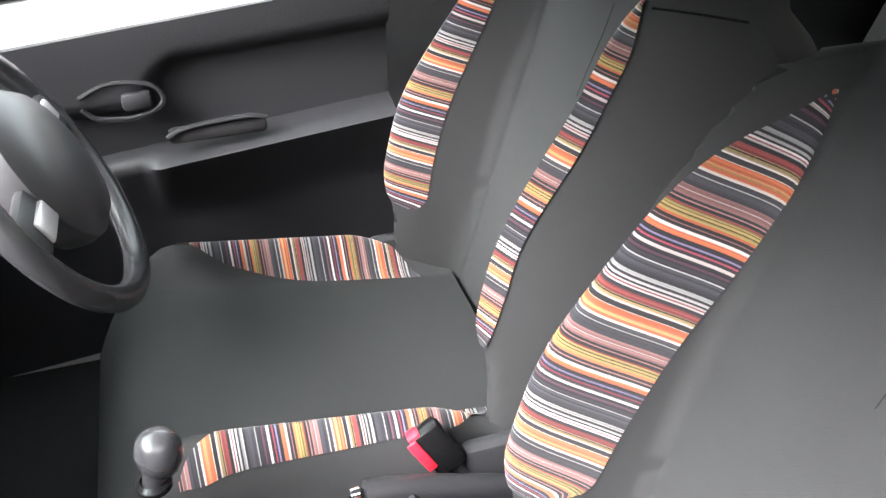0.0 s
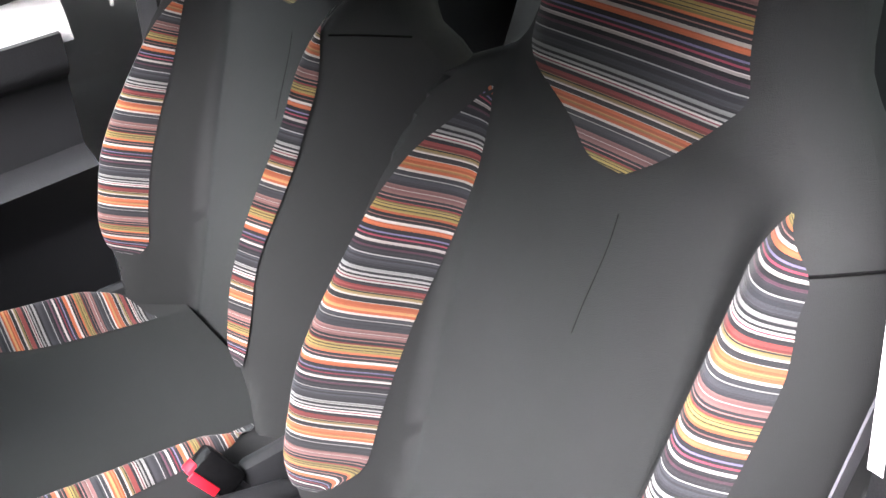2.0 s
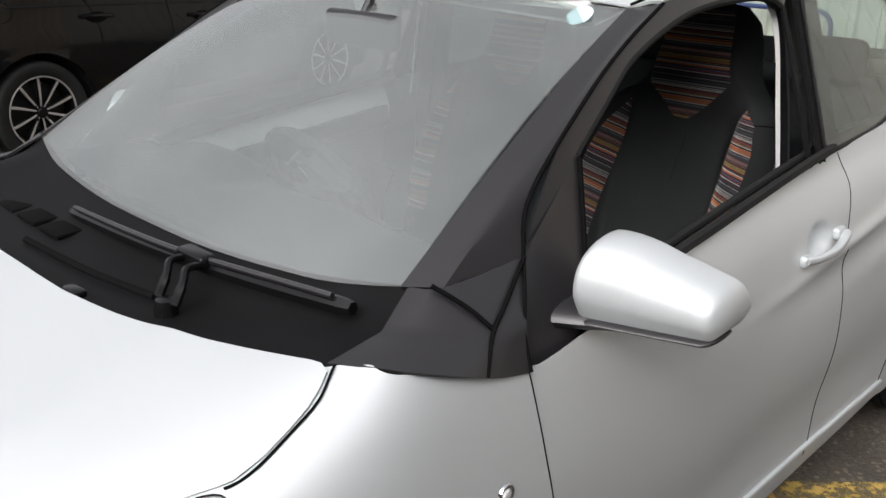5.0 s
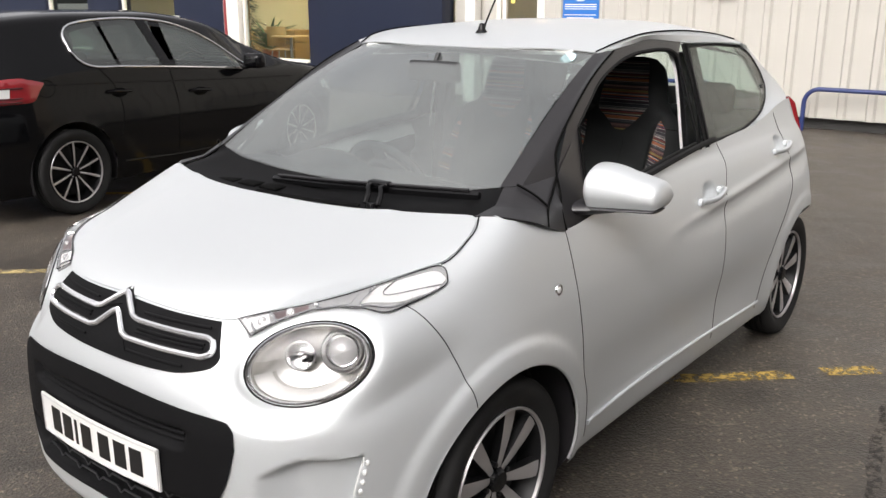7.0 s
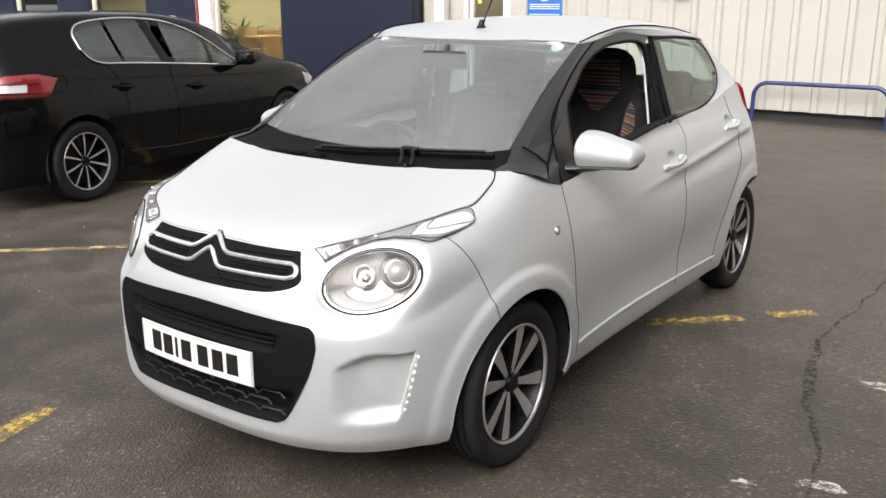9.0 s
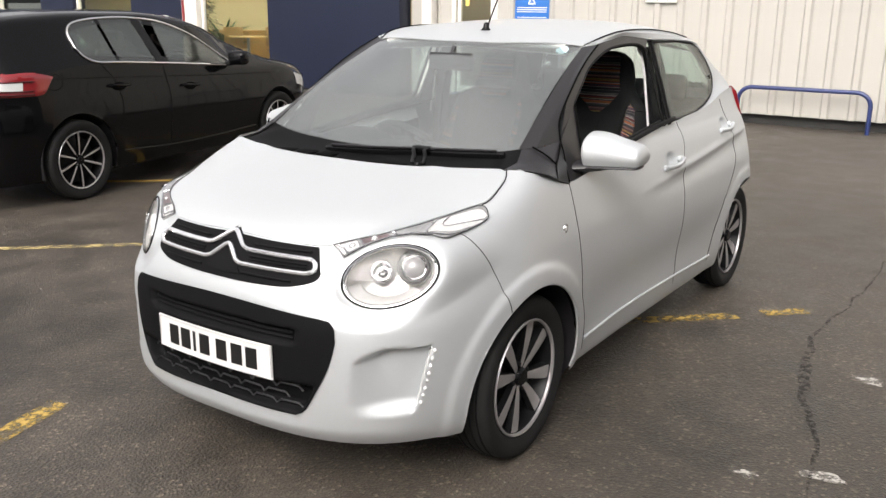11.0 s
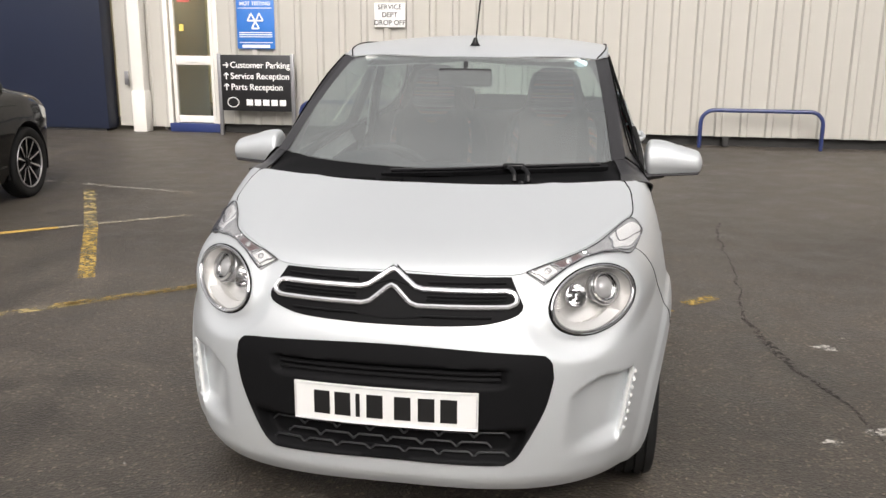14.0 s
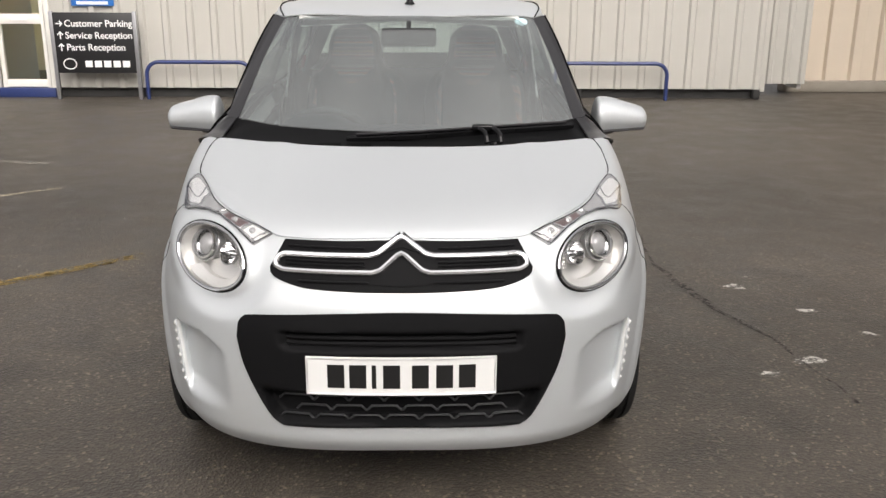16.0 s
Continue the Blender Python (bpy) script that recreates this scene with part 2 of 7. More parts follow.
# ---- mesh helpers ----
def pchip(xs, ys):
    """A smooth curve through points that never overshoots them."""
    xs, ys = np.array(xs, float), np.array(ys, float)
    h, d = np.diff(xs), np.diff(ys) / np.diff(xs)
    k = np.zeros(len(xs))
    k[0], k[-1] = d[0], d[-1]
    for i in range(1, len(xs) - 1):
        if d[i - 1] * d[i] > 0:
            w1, w2 = 2 * h[i] + h[i - 1], h[i] + 2 * h[i - 1]
            k[i] = (w1 + w2) / (w1 / d[i - 1] + w2 / d[i])

    def at(x):
        x = min(max(x, xs[0]), xs[-1])
        i = min(int(np.searchsorted(xs, x, side="right")) - 1, len(h) - 1)
        s = (x - xs[i]) / h[i]
        return float(ys[i] * (1 + 2 * s) * (1 - s) ** 2 + k[i] * h[i] * s * (1 - s) ** 2 + ys[i + 1] * s * s * (3 - 2 * s) + k[i + 1] * h[i] * s * s * (s - 1))

    return at


def spline(points, n, closed=False):
    """n+1 points evenly along a smooth curve through the given ones (of any size)."""
    p = np.array(points, float)
    if closed:
        p = np.vstack([p[-1:], p, p[:2]])
    else:
        p = np.vstack([2 * p[0] - p[1], p, 2 * p[-1] - p[-2]])
    fine = []
    for i in range(1, len(p) - 2):
        for s in np.linspace(0, 1, 16, endpoint=False):
            a, b, c, d = p[i - 1], p[i], p[i + 1], p[i + 2]
            fine.append(0.5 * (2 * b + (c - a) * s + (2 * a - 5 * b + 4 * c - d) * s**2 + (3 * b - a - 3 * c + d) * s**3))
    fine.append(p[-2])
    fine = np.array(fine)
    run = np.r_[0, np.cumsum(np.linalg.norm(np.diff(fine, axis=0), axis=1))]
    want = np.linspace(0, run[-1], n + 1)
    return np.stack([np.interp(want, run, fine[:, j]) for j in range(fine.shape[1])], 1)


def poly(points, n):
    """n+1 points evenly along straight runs."""
    p = np.array(points, float)
    run = np.r_[0, np.cumsum(np.linalg.norm(np.diff(p, axis=0), axis=1))]
    want = np.linspace(0, run[-1], n + 1)
    return np.stack([np.interp(want, run, p[:, j]) for j in range(p.shape[1])], 1)


WORLD_OF = {}


def thing(name, x, y, z, label, category, group="", kind="", turn=0.0):
    ob = new(name)
    ob.empty_display_size = 0.1
    ob.matrix_basis = pose(x, y, z, 0, 0, turn)
    WORLD_OF[ob.name] = ob.matrix_basis.copy()
    return tagged(ob, label, category, group, kind)


def finish(bm, sharp=0.6):
    bmesh.ops.recalc_face_normals(bm, faces=bm.faces)
    for e in bm.edges:
        if len(e.link_faces) == 2 and e.calc_face_angle(0) > sharp:
            e.smooth = False
    for fc in bm.faces:
        fc.smooth = True


def part(name, bm, material, parent=None, label="", sharp=0.6, recalc=True):
    """Links a bmesh, built in the world's own coordinates, as one mesh under a thing or a part."""
    if recalc:
        finish(bm, sharp)
    me = bpy.data.meshes.new(name)
    bm.to_mesh(me)
    bm.free()
    me.materials.append(material)
    ob = new(name, me)
    if parent is not None:
        ob.parent = parent
        ob.matrix_parent_inverse = WORLD_OF[parent.name].inverted() if parent.name in WORLD_OF else Matrix.Identity(4)
    if label:
        ob["label"] = label
    return ob


def single(name, bm, material, label, category, group="", kind="", sharp=0.6):
    return tagged(part(name, bm, material, None, "", sharp), label, category, group, kind)


def sheet(rows, closed=False, bm=None, uvs=None):
    """Quads over a grid of points: rows of equal length. closed: each row is a loop."""
    bm = bm or bmesh.new()
    vs = [[bm.verts.new(tuple(p)) for p in row] for row in rows]
    lay = (bm.loops.layers.uv.get("UVMap") or bm.loops.layers.uv.new("UVMap")) if uvs is not None else None
    n = len(rows[0])
    for j in range(len(rows) - 1):
        for i in range(n if closed else n - 1):
            k = (i + 1) % n
            quad = (vs[j][i], vs[j][k], vs[j + 1][k], vs[j + 1][i])
            if len({v.co[:] for v in quad}) < 3:
                continue
            try:
                fc = bm.faces.new(quad)
            except ValueError:
                continue
            if lay:
                for lp, (jj, ii) in zip(fc.loops, ((j, i), (j, k), (j + 1, k), (j + 1, i))):
                    lp[lay].uv = uvs[jj][ii]
    return bm


def thick(bm, t):
    """Gives an open sheet its thickness, away from its normals."""
    bmesh.ops.recalc_face_normals(bm, faces=bm.faces)
    bmesh.ops.solidify(bm, geom=bm.faces[:], thickness=t)
    return bm


def band(c0, c1, fn, nv=6, t=0.0, uv=False):
    """A strip between two runs of 2D points, laid on the surface fn(u, v)."""
    rows = [[fn(*(np.array(a) * (1 - s) + np.array(b) * s)) for a, b in zip(c0, c1)] for s in np.linspace(0, 1, nv + 1)]
    uvs = [[tuple(np.array(a) * (1 - s) + np.array(b) * s) for a, b in zip(c0, c1)] for s in np.linspace(0, 1, nv + 1)] if uv else None
    bm = sheet(rows, uvs=uvs)
    return thick(bm, t) if t else bm


def tube(points, r, segs=8, closed=False, bm=None, flat=1.0):
    """A round bar along points; r may be a list. flat: how far the second axis is squashed."""
    p = [Vector(q) for q in points]
    n = len(p)
    rr = r if isinstance(r, (list, tuple)) else [r] * n
    rows, side = [], None
    for i in range(n):
        if closed:
            d = (p[(i + 1) % n] - p[i - 1]).normalized()
        else:
            d = (p[min(i + 1, n - 1)] - p[max(i - 1, 0)]).normalized()
        if side is None:
            side = d.orthogonal().normalized()
        side = (side - d * side.dot(d)).normalized()
        up = d.cross(side)
        rows.append([p[i] + rr[i] * (math.cos(a) * side + flat * math.sin(a) * up) for a in np.linspace(0, 2 * math.pi, segs, endpoint=False)])
    if closed:
        rows.append(rows[0])
        bm = sheet(rows, True, bm)
        bmesh.ops.remove_doubles(bm, verts=bm.verts, dist=1e-6)
        return bm
    bm = bm or bmesh.new()
    vs = [[bm.verts.new(q) for q in row] for row in rows]
    for j in range(n - 1):
        for i in range(segs):
            k = (i + 1) % segs
            bm.faces.new((vs[j][i], vs[j][k], vs[j + 1][k], vs[j + 1][i]))
    bm.faces.new(vs[0][::-1])
    bm.faces.new(vs[-1])
    return bm


def box(cx, cy, cz, sx, sy, sz, bevel=0.0, bm=None, segs=2, m=None):
    own = bmesh.new()
    bmesh.ops.create_cube(own, size=1)
    bmesh.ops.scale(own, vec=(sx, sy, sz), verts=own.verts)
    if bevel:
        bmesh.ops.bevel(own, geom=own.edges[:], offset=bevel, segments=segs, affect="EDGES", profile=0.5)
    if m is not None:
        bmesh.ops.transform(own, matrix=m, verts=own.verts)
    bmesh.ops.translate(own, vec=(cx, cy, cz), verts=own.verts)
    if bm is None:
        return own
    me = bpy.data.meshes.new("join")
    own.to_mesh(me)
    own.free()
    bm.from_mesh(me)
    bpy.data.meshes.remove(me)
    return bm


def lathe(profile, segs=48, axis="x", bm=None):
    """Turns (radius, along) round an axis through the origin."""
    rows = []
    for r, a in profile:
        row = []
        for th in np.linspace(0, 2 * math.pi, segs, endpoint=False):
            c, s = r * math.cos(th), r * math.sin(th)
            row.append({"x": (a, c, s), "y": (c, a, s), "z": (c, s, a)}[axis])
        rows.append(row)
    return sheet(rows, True, bm)


def moved(bm, m):
    bmesh.ops.transform(bm, matrix=m, verts=bm.verts)
    return bm


def mirrored(bm):
    """The same mesh on the other side of the car."""
    bmesh.ops.scale(bm, vec=(-1, 1, 1), verts=bm.verts)
    return bm


def both(name, make, material, parent, label="", sharp=0.6):
    """A pair of alike parts, one on each side."""
    return [part(name, make() if s > 0 else mirrored(make()), material, parent, label, sharp) for s in (1, -1)]


def words(name, text, size, material, m, parent, depth=0.002, align="CENTER"):
    cu = bpy.data.curves.new(name, "FONT")
    cu.body, cu.size, cu.align_x, cu.align_y, cu.extrude = text, size, align, "CENTER", depth
    cu.offset = size * 0.014
    tmp = bpy.data.objects.new(name, cu)
    scene.collection.objects.link(tmp)
    me = bpy.data.meshes.new_from_object(tmp.evaluated_get(bpy.context.evaluated_depsgraph_get()))
    bpy.data.objects.remove(tmp)
    me.materials.clear()
    me.materials.append(material)
    me.transform(m)
    ob = new(name, me)
    if parent is not None:
        ob.parent = parent
        ob.matrix_parent_inverse = WORLD_OF[parent.name].inverted() if parent.name in WORLD_OF else Matrix.Identity(4)
    return ob


# ---- the small silver hatchback: its shape as functions ----
# It faces -y; x is across, the front axle lies at y = 0, the rear one at y = 2.34.
Y0, WHEEL_Z, ARCH_R, REAR_Y = 0.15, 0.288, 0.338, 2.34
nose_y = pchip([0.17, 0.21, 0.27, 0.34, 0.45, 0.56, 0.64, 0.71, 0.78, 0.83, 0.87, 0.915, 0.955, 0.985, 1.0], [-0.615, -0.672, -0.706, -0.707, -0.705, -0.70, -0.685, -0.655, -0.61, -0.565, -0.49, -0.345, -0.195, -0.080, -0.015])
half_w = pchip([0.17, 0.22, 0.30, 0.45, 0.60, 0.72, 0.80, 0.86, 0.92, 0.955, 0.985, 1.10], [0.722, 0.752, 0.769, 0.783, 0.790, 0.782, 0.767, 0.752, 0.733, 0.717, 0.70, 0.66])
round_n = pchip([0.17, 0.35, 0.58, 0.75, 0.85, 0.985], [2.9, 3.0, 2.9, 2.5, 2.35, 2.4])
along_w = pchip([0.15, 0.7, 1.3, 1.9, 2.3], [1.0, 1.0, 1.012, 1.025, 1.025])
tail_y = pchip([0.20, 0.35, 0.55, 0.75, 0.95, 1.12], [2.62, 2.72, 2.75, 2.735, 2.69, 2.60])
TAIL0 = 2.30
belt_z = pchip([0.15, 0.25, 0.305, 0.34, 0.45, 0.7, 1.35, 1.5, 1.9, 2.3], [0.978, 0.957, 0.930, 0.918, 0.926, 0.955, 1.012, 1.018, 1.038, 1.10])


HANDLES = ((1.285, 0.860), (2.07, 0.933))


def flare(y, z):
    """The arches stand proud of the sides."""
    out = 0.0
    for yc in (0.0, REAR_Y):
        d = math.hypot(y - yc, z - WHEEL_Z)
        if z > 0.15:
            fade = 1.0 if yc == 0.0 or y < 2.42 else max(0.0, 1 - (y - 2.42) / 0.12)
            k = min(1.0, max(0.0, (d - ARCH_R - 0.048) / 0.028))
            out += fade * (1.0 if yc == 0.0 else 0.45) * (0.010 * (1 - k * k * (3 - 2 * k)) + 0.009 * math.exp(-(((d - ARCH_R - 0.005) / 0.07) ** 2)))
    # the shoulder line climbs towards the tail
    if 0.9 < y < 2.45:
        line = 0.800 + 0.075 * (y - 1.2)
        out += 0.007 * min(1.0, (y - 0.9) / 0.5, (2.45 - y) / 0.15) * (math.exp(-(((z - line) / 0.016) ** 2)) - 0.8 * math.exp(-(((z - line + 0.05) / 0.035) ** 2)))
    # a round hollow behind each pull handle
    for yh, zh in HANDLES:
        r = math.hypot((y - yh) / 0.052, (z - zh) / 0.040)
        if r < 1:
            out -= 0.024 * min(1.0, (1 - r) / 0.45)
    # a shallow hollow along the doors
    if 0.4 < y < 2.0:
        out -= 0.012 * math.exp(-(((z - 0.42) / 0.1) ** 2)) * math.sin(math.pi * (y - 0.4) / 1.6) ** 0.5
    return out


# each headlamp lies in a tilted plane of its own, and the wing swells to meet it
LAMP_C, LAMP_U, LAMP_V = Vector((0.5503, -0.4892, 0.742)), Vector((0.1115, 0.0807, 0.0089)), Vector((-0.0017, 0.038, 0.0846))
LAMP_N = LAMP_U.cross(LAMP_V).normalized()


def lamp_ab(x, z):
    """A place across the front in the lamp's own measure: the rim is the unit circle."""
    dx, dz = abs(x) - LAMP_C.x, z - LAMP_C.z
    det = LAMP_U.x * LAMP_V.z - LAMP_V.x * LAMP_U.z
    return (dx * LAMP_V.z - LAMP_V.x * dz) / det, (LAMP_U.x * dz - dx * LAMP_U.z) / det


def swell(x, y, z):
    """The front's depth once the lamp's swelling is added."""
    a, b = lamp_ab(x, z)
    r = math.hypot(a, b)
    if r >= 1.8 or y > 0.05:
        return y
    k = min(1.0, max(0.0, (r - 1.04) / 0.76))
    w = 1 - k * k * (3 - 2 * k)
    q = min(1.0, 1.12 / max(r, 1e-6))
    return y + w * (LAMP_C.y + LAMP_U.y * a * q + LAMP_V.y * b * q - y)


def nose(x, z):
    """How far forward the front reaches at a place across and a height."""
    u = min(abs(x) / half_w(z), 0.9995)
    n = round_n(z)
    return swell(x, Y0 - (Y0 - nose_y(z)) * (1 - u**n) ** (1 / n), z)


def side(y, z):
    """The half width of the body beside the doors."""
    if y < Y0:
        n = round_n(z)
        u = min((Y0 - y) / max(Y0 - nose_y(z), 1e-4), 0.9995)
        return half_w(z) * (1 - u**n) ** (1 / n) + flare(y, z)
    if y <= TAIL0:
        return half_w(z) * along_w(y) + flare(y, z)
    u = min((y - TAIL0) / (tail_y(z) - TAIL0), 0.9995)
    return half_w(z) * along_w(TAIL0) * (1 - u**2.8) ** (1 / 2.8) + flare(y, z)


def cabin_side(y, z):
    """The half width of pillars and side windows."""
    lean = 0.705 - 0.37 * (z - 1.0) - 0.16 * max(0.0, z - 1.25) ** 2
    return lean - (0.05 * (y - 1.2) ** 2 if y < 1.2 else 0.035 * (y - 1.2) ** 2)


def scoop(x, z):
    """The hollow beside each daytime lamp."""
    x = abs(x)
    step = lambda d, w: min(1.0, max(0.0, d / w)) ** 2 * (3 - 2 * min(1.0, max(0.0, d / w)))
    top = 0.496 + 0.043 * step(x - 0.488, 0.10)
    right = 0.680 - 0.165 * (0.537 - z)
    left = 0.478 + 0.14 * (z - 0.356)
    fade = 0.05 + 0.55 * min(0.16, max(0.0, 0.50 - z))
    return 0.050 * step(top - z, 0.012) * step(right - x, 0.016) * step(x - left, fade) * step(z - 0.312, 0.055)


def on_nose(off=0.0):
    return lambda x, z: (x * (1 + off * 0.6), nose(x, z) - off, z)


def on_side(off=0.0):
    return lambda y, z: (side(y, z) + off, y, z)


def on_cabin(off=0.0):
    return lambda y, z: (cabin_side(y, z) + off, y, z)


# ---- ground ----
def asphalt(name, base):
    m = bpy.data.materials.new(name)
    m.use_nodes = True
    nt = m.node_tree
    b = nt.nodes["Principled BSDF"]
    tc = nt.nodes.new("ShaderNodeTexCoord")

    def noise_of(scale, detail=5):
        n = nt.nodes.new("ShaderNodeTexNoise")
        n.inputs["Scale"].default_value, n.inputs["Detail"].default_value = scale, detail
        nt.links.new(tc.outputs["Object"], n.inputs["Vector"])
        return n

    broad, mid, fine = noise_of(0.45, 4), noise_of(3.5, 6), noise_of(140, 3)
    vor = nt.nodes.new("ShaderNodeTexVoronoi")
    vor.inputs["Scale"].default_value = 95
    nt.links.new(tc.outputs["Object"], vor.inputs["Vector"])

    def ramp(src, stops):
        r = nt.nodes.new("ShaderNodeValToRGB")
        el = r.color_ramp.elements
        for i, (at, c) in enumerate(stops):
            e = el[i] if i < 2 else el.new(at)
            e.position, e.color = at, (*c, 1)
        nt.links.new(src, r.inputs[0])
        return r

    def mul(a, c, kind="MULTIPLY", fac=1.0):
        x = nt.nodes.new("ShaderNodeMix")
        x.data_type, x.blend_type = "RGBA", kind
        x.inputs["Factor"].default_value = fac
        nt.links.new(a, x.inputs["A"])
        nt.links.new(c, x.inputs["B"])
        return x.outputs["Result"]

    c0 = ramp(broad.outputs["Fac"], [(0.3, [v * 0.66 for v in base]), (0.7, [v * 1.28 for v in base])]).outputs[0]
    c1 = ramp(mid.outputs["Fac"], [(0.28, (0.62, 0.62, 0.62)), (0.72, (1.27, 1.25, 1.21))]).outputs[0]
    c2 = ramp(vor.outputs["Color"], [(0.0, (0.55, 0.55, 0.55)), (0.78, (1.08, 1.06, 1.03)), (0.93, (2.6, 2.5, 2.3))]).outputs[0]
    nt.links.new(mul(mul(c0, c1), c2), b.inputs["Base Color"])
    rr = ramp(mid.outputs["Fac"], [(0.3, (0.38,) * 3), (0.7, (0.60,) * 3)])
    nt.links.new(rr.outputs[0], b.inputs["Roughness"])
    bp = nt.nodes.new("ShaderNodeBump")
    bp.inputs["Strength"].default_value, bp.inputs["Distance"].default_value = 0.55, 0.008
    add = nt.nodes.new("ShaderNodeMath")
    nt.links.new(fine.outputs["Fac"], add.inputs[0])
    nt.links.new(vor.outputs["Distance"], add.inputs[1])
    nt.links.new(add.outputs[0], bp.inputs["Height"])
    nt.links.new(bp.outputs["Normal"], b.inputs["Normal"])
    return m


def worn(name, paint, under, keep=0.5, scale=14):
    """Road paint that has flaked away to the tarmac."""
    m = mat(name, paint, rough=0.8, bump=0.4, bump_scale=140)
    nt = m.node_tree
    b = nt.nodes["Principled BSDF"]
    tc = nt.nodes.new("ShaderNodeTexCoord")
    n1 = nt.nodes.new("ShaderNodeTexNoise")
    n1.inputs["Scale"].default_value, n1.inputs["Detail"].default_value, n1.inputs["Roughness"].default_value = scale, 10, 0.75
    nt.links.new(tc.outputs["Object"], n1.inputs["Vector"])
    r = nt.nodes.new("ShaderNodeValToRGB")
    r.color_ramp.elements[0].position, r.color_ramp.elements[1].position = keep - 0.07, keep + 0.07
    nt.links.new(n1.outputs["Fac"], r.inputs[0])
    tr = nt.nodes.new("ShaderNodeBsdfTransparent")
    mx = nt.nodes.new("ShaderNodeMixShader")
    out = nt.nodes["Material Output"]
    nt.links.new(r.outputs[0], mx.inputs[0])
    nt.links.new(tr.outputs[0], mx.inputs[1])
    nt.links.new(b.outputs[0], mx.inputs[2])
    nt.links.new(mx.outputs[0], out.inputs["Surface"])
    return m


ASPHALT = asphalt("worn_tarmac", (0.076, 0.0665, 0.056))
YELLOW = worn("worn_yellow_paint", (0.45, 0.31, 0.085), None, 0.50, 18)
YELLOWFAINT = worn("faded_yellow_paint", (0.42, 0.33, 0.15), None, 0.505, 9)
YELLOWBOLD = worn("fresher_yellow_paint", (0.46, 0.30, 0.07), None, 0.40, 12)
CREAMLINE = worn("bleached_line_paint", (0.36, 0.32, 0.24), None, 0.50, 12)
PALELINE = worn("faded_white_paint", (0.38, 0.36, 0.31), None, 0.52, 11)
TAR = worn("dark_tar_seam", (0.030, 0.027, 0.025), None, 0.53, 26)
SPLASH = worn("pale_dried_splash", (0.45, 0.43, 0.39), None, 0.50, 22)

bm = bmesh.new()
bmesh.ops.create_grid(bm, x_segments=40, y_segments=40, size=300)
single("ground", bm, ASPHALT, "worn grey-brown tarmac yard with fine cracks", "ground", kind="structure")


def stroke(a, b, w, z=0.004):
    """A painted line with slightly uneven edges."""
    a, b = Vector((*a, z)), Vector((*b, z))
    d = (b - a).normalized()
    s = Vector((-d.y, d.x, 0))
    n = max(2, int((b - a).length / 0.06))
    rows = [[], []]
    for k in range(n + 1):
        p = a + (b - a) * (k / n)
        wob = 0.006 * noise.noise(p * 9)
        rows[0].append(p + s * (w / 2 + wob))
        rows[1].append(p - s * (w / 2 - wob))
    return sheet(rows)


for name, a, b, w, m, lab in (
    ("bay_line", (-3.60, 0.09), (-1.55, 1.95), 0.075, YELLOWFAINT, "faded yellow parking bay line on tarmac"),
    ("bay_line", (-2.35, 1.25), (-1.60, 1.905), 0.08, YELLOW, "worn yellow parking bay line on tarmac"),
    ("bay_line", (0.35, 1.30), (0.96, 1.86), 0.085, YELLOW, "worn yellow parking bay line beside the car"),
    ("bay_line", (1.06, 1.975), (1.235, 2.14), 0.085, YELLOW, "worn end of a yellow bay line"),
    ("bay_line", (-5.2, 1.58), (-3.50, 3.042), 0.075, YELLOWBOLD, "worn yellow parking bay line on tarmac"),
    ("bay_line", (-3.497, 3.0446), (-2.70, 3.73), 0.06, CREAMLINE, "bleached parking bay line on tarmac"),
    ("cross_line", (-2.50, 1.80), (-3.25, 3.08), 0.10, YELLOW, "worn yellow cross line on tarmac"),
    ("cross_line", (-3.25, 3.08), (-4.2, 4.6), 0.10, YELLOWFAINT, "faded yellow cross line on tarmac"),
    ("cross_line", (-0.80, -1.22), (-0.94, -0.70), 0.10, YELLOW, "worn yellow cross line before the car"),
    ("bay_line", (-5.6, 5.10), (-3.2, 4.66), 0.06, PALELINE, "faded white line on tarmac"),
):
    single(name, stroke(a, b, w), m, lab, "road marking", "yard markings", "structure")

TAR_PATH = spline([(1.50, 4.3), (1.44, 3.6), (1.43, 2.95), (1.40, 2.3), (1.345, 1.93), (1.385, 1.5), (1.46, 1.07), (1.53, 0.9), (1.60, 0.66), (1.63, 0.43), (1.68, 0.0)], 120)


def tar_seam():
    rows = [[], []]
    for k, (x, y) in enumerate(TAR_PATH):
        w = 0.005 + 0.011 * abs(noise.noise(Vector((x, y, 0)) * 6)) + 0.014 * math.exp(-((y - 1.3) / 0.5) ** 2)
        j = 0.03 * noise.noise(Vector((x, y, 3.0)) * 5)
        rows[0].append((x - w + j, y, 0.003))
        rows[1].append((x + w + j, y, 0.003))
    return sheet(rows)


single("tar_seam", tar_seam(), TAR, "dark wandering tar seam in the tarmac", "crack", kind="structure")


def splash(x, y, r, seed):
    rows = [[], []]
    for a in np.linspace(0, 2 * math.pi, 28, endpoint=False):
        q = r * (0.7 + 0.5 * noise.noise(Vector((math.cos(a) * 1.5, math.sin(a) * 1.5, seed))))
        rows[0].append((x + q * math.cos(a), y + 0.55 * q * math.sin(a), 0.0035))
        rows[1].append((x + 0.02 * q * math.cos(a), y + 0.02 * q * math.sin(a), 0.0035))
    return sheet(rows, True)


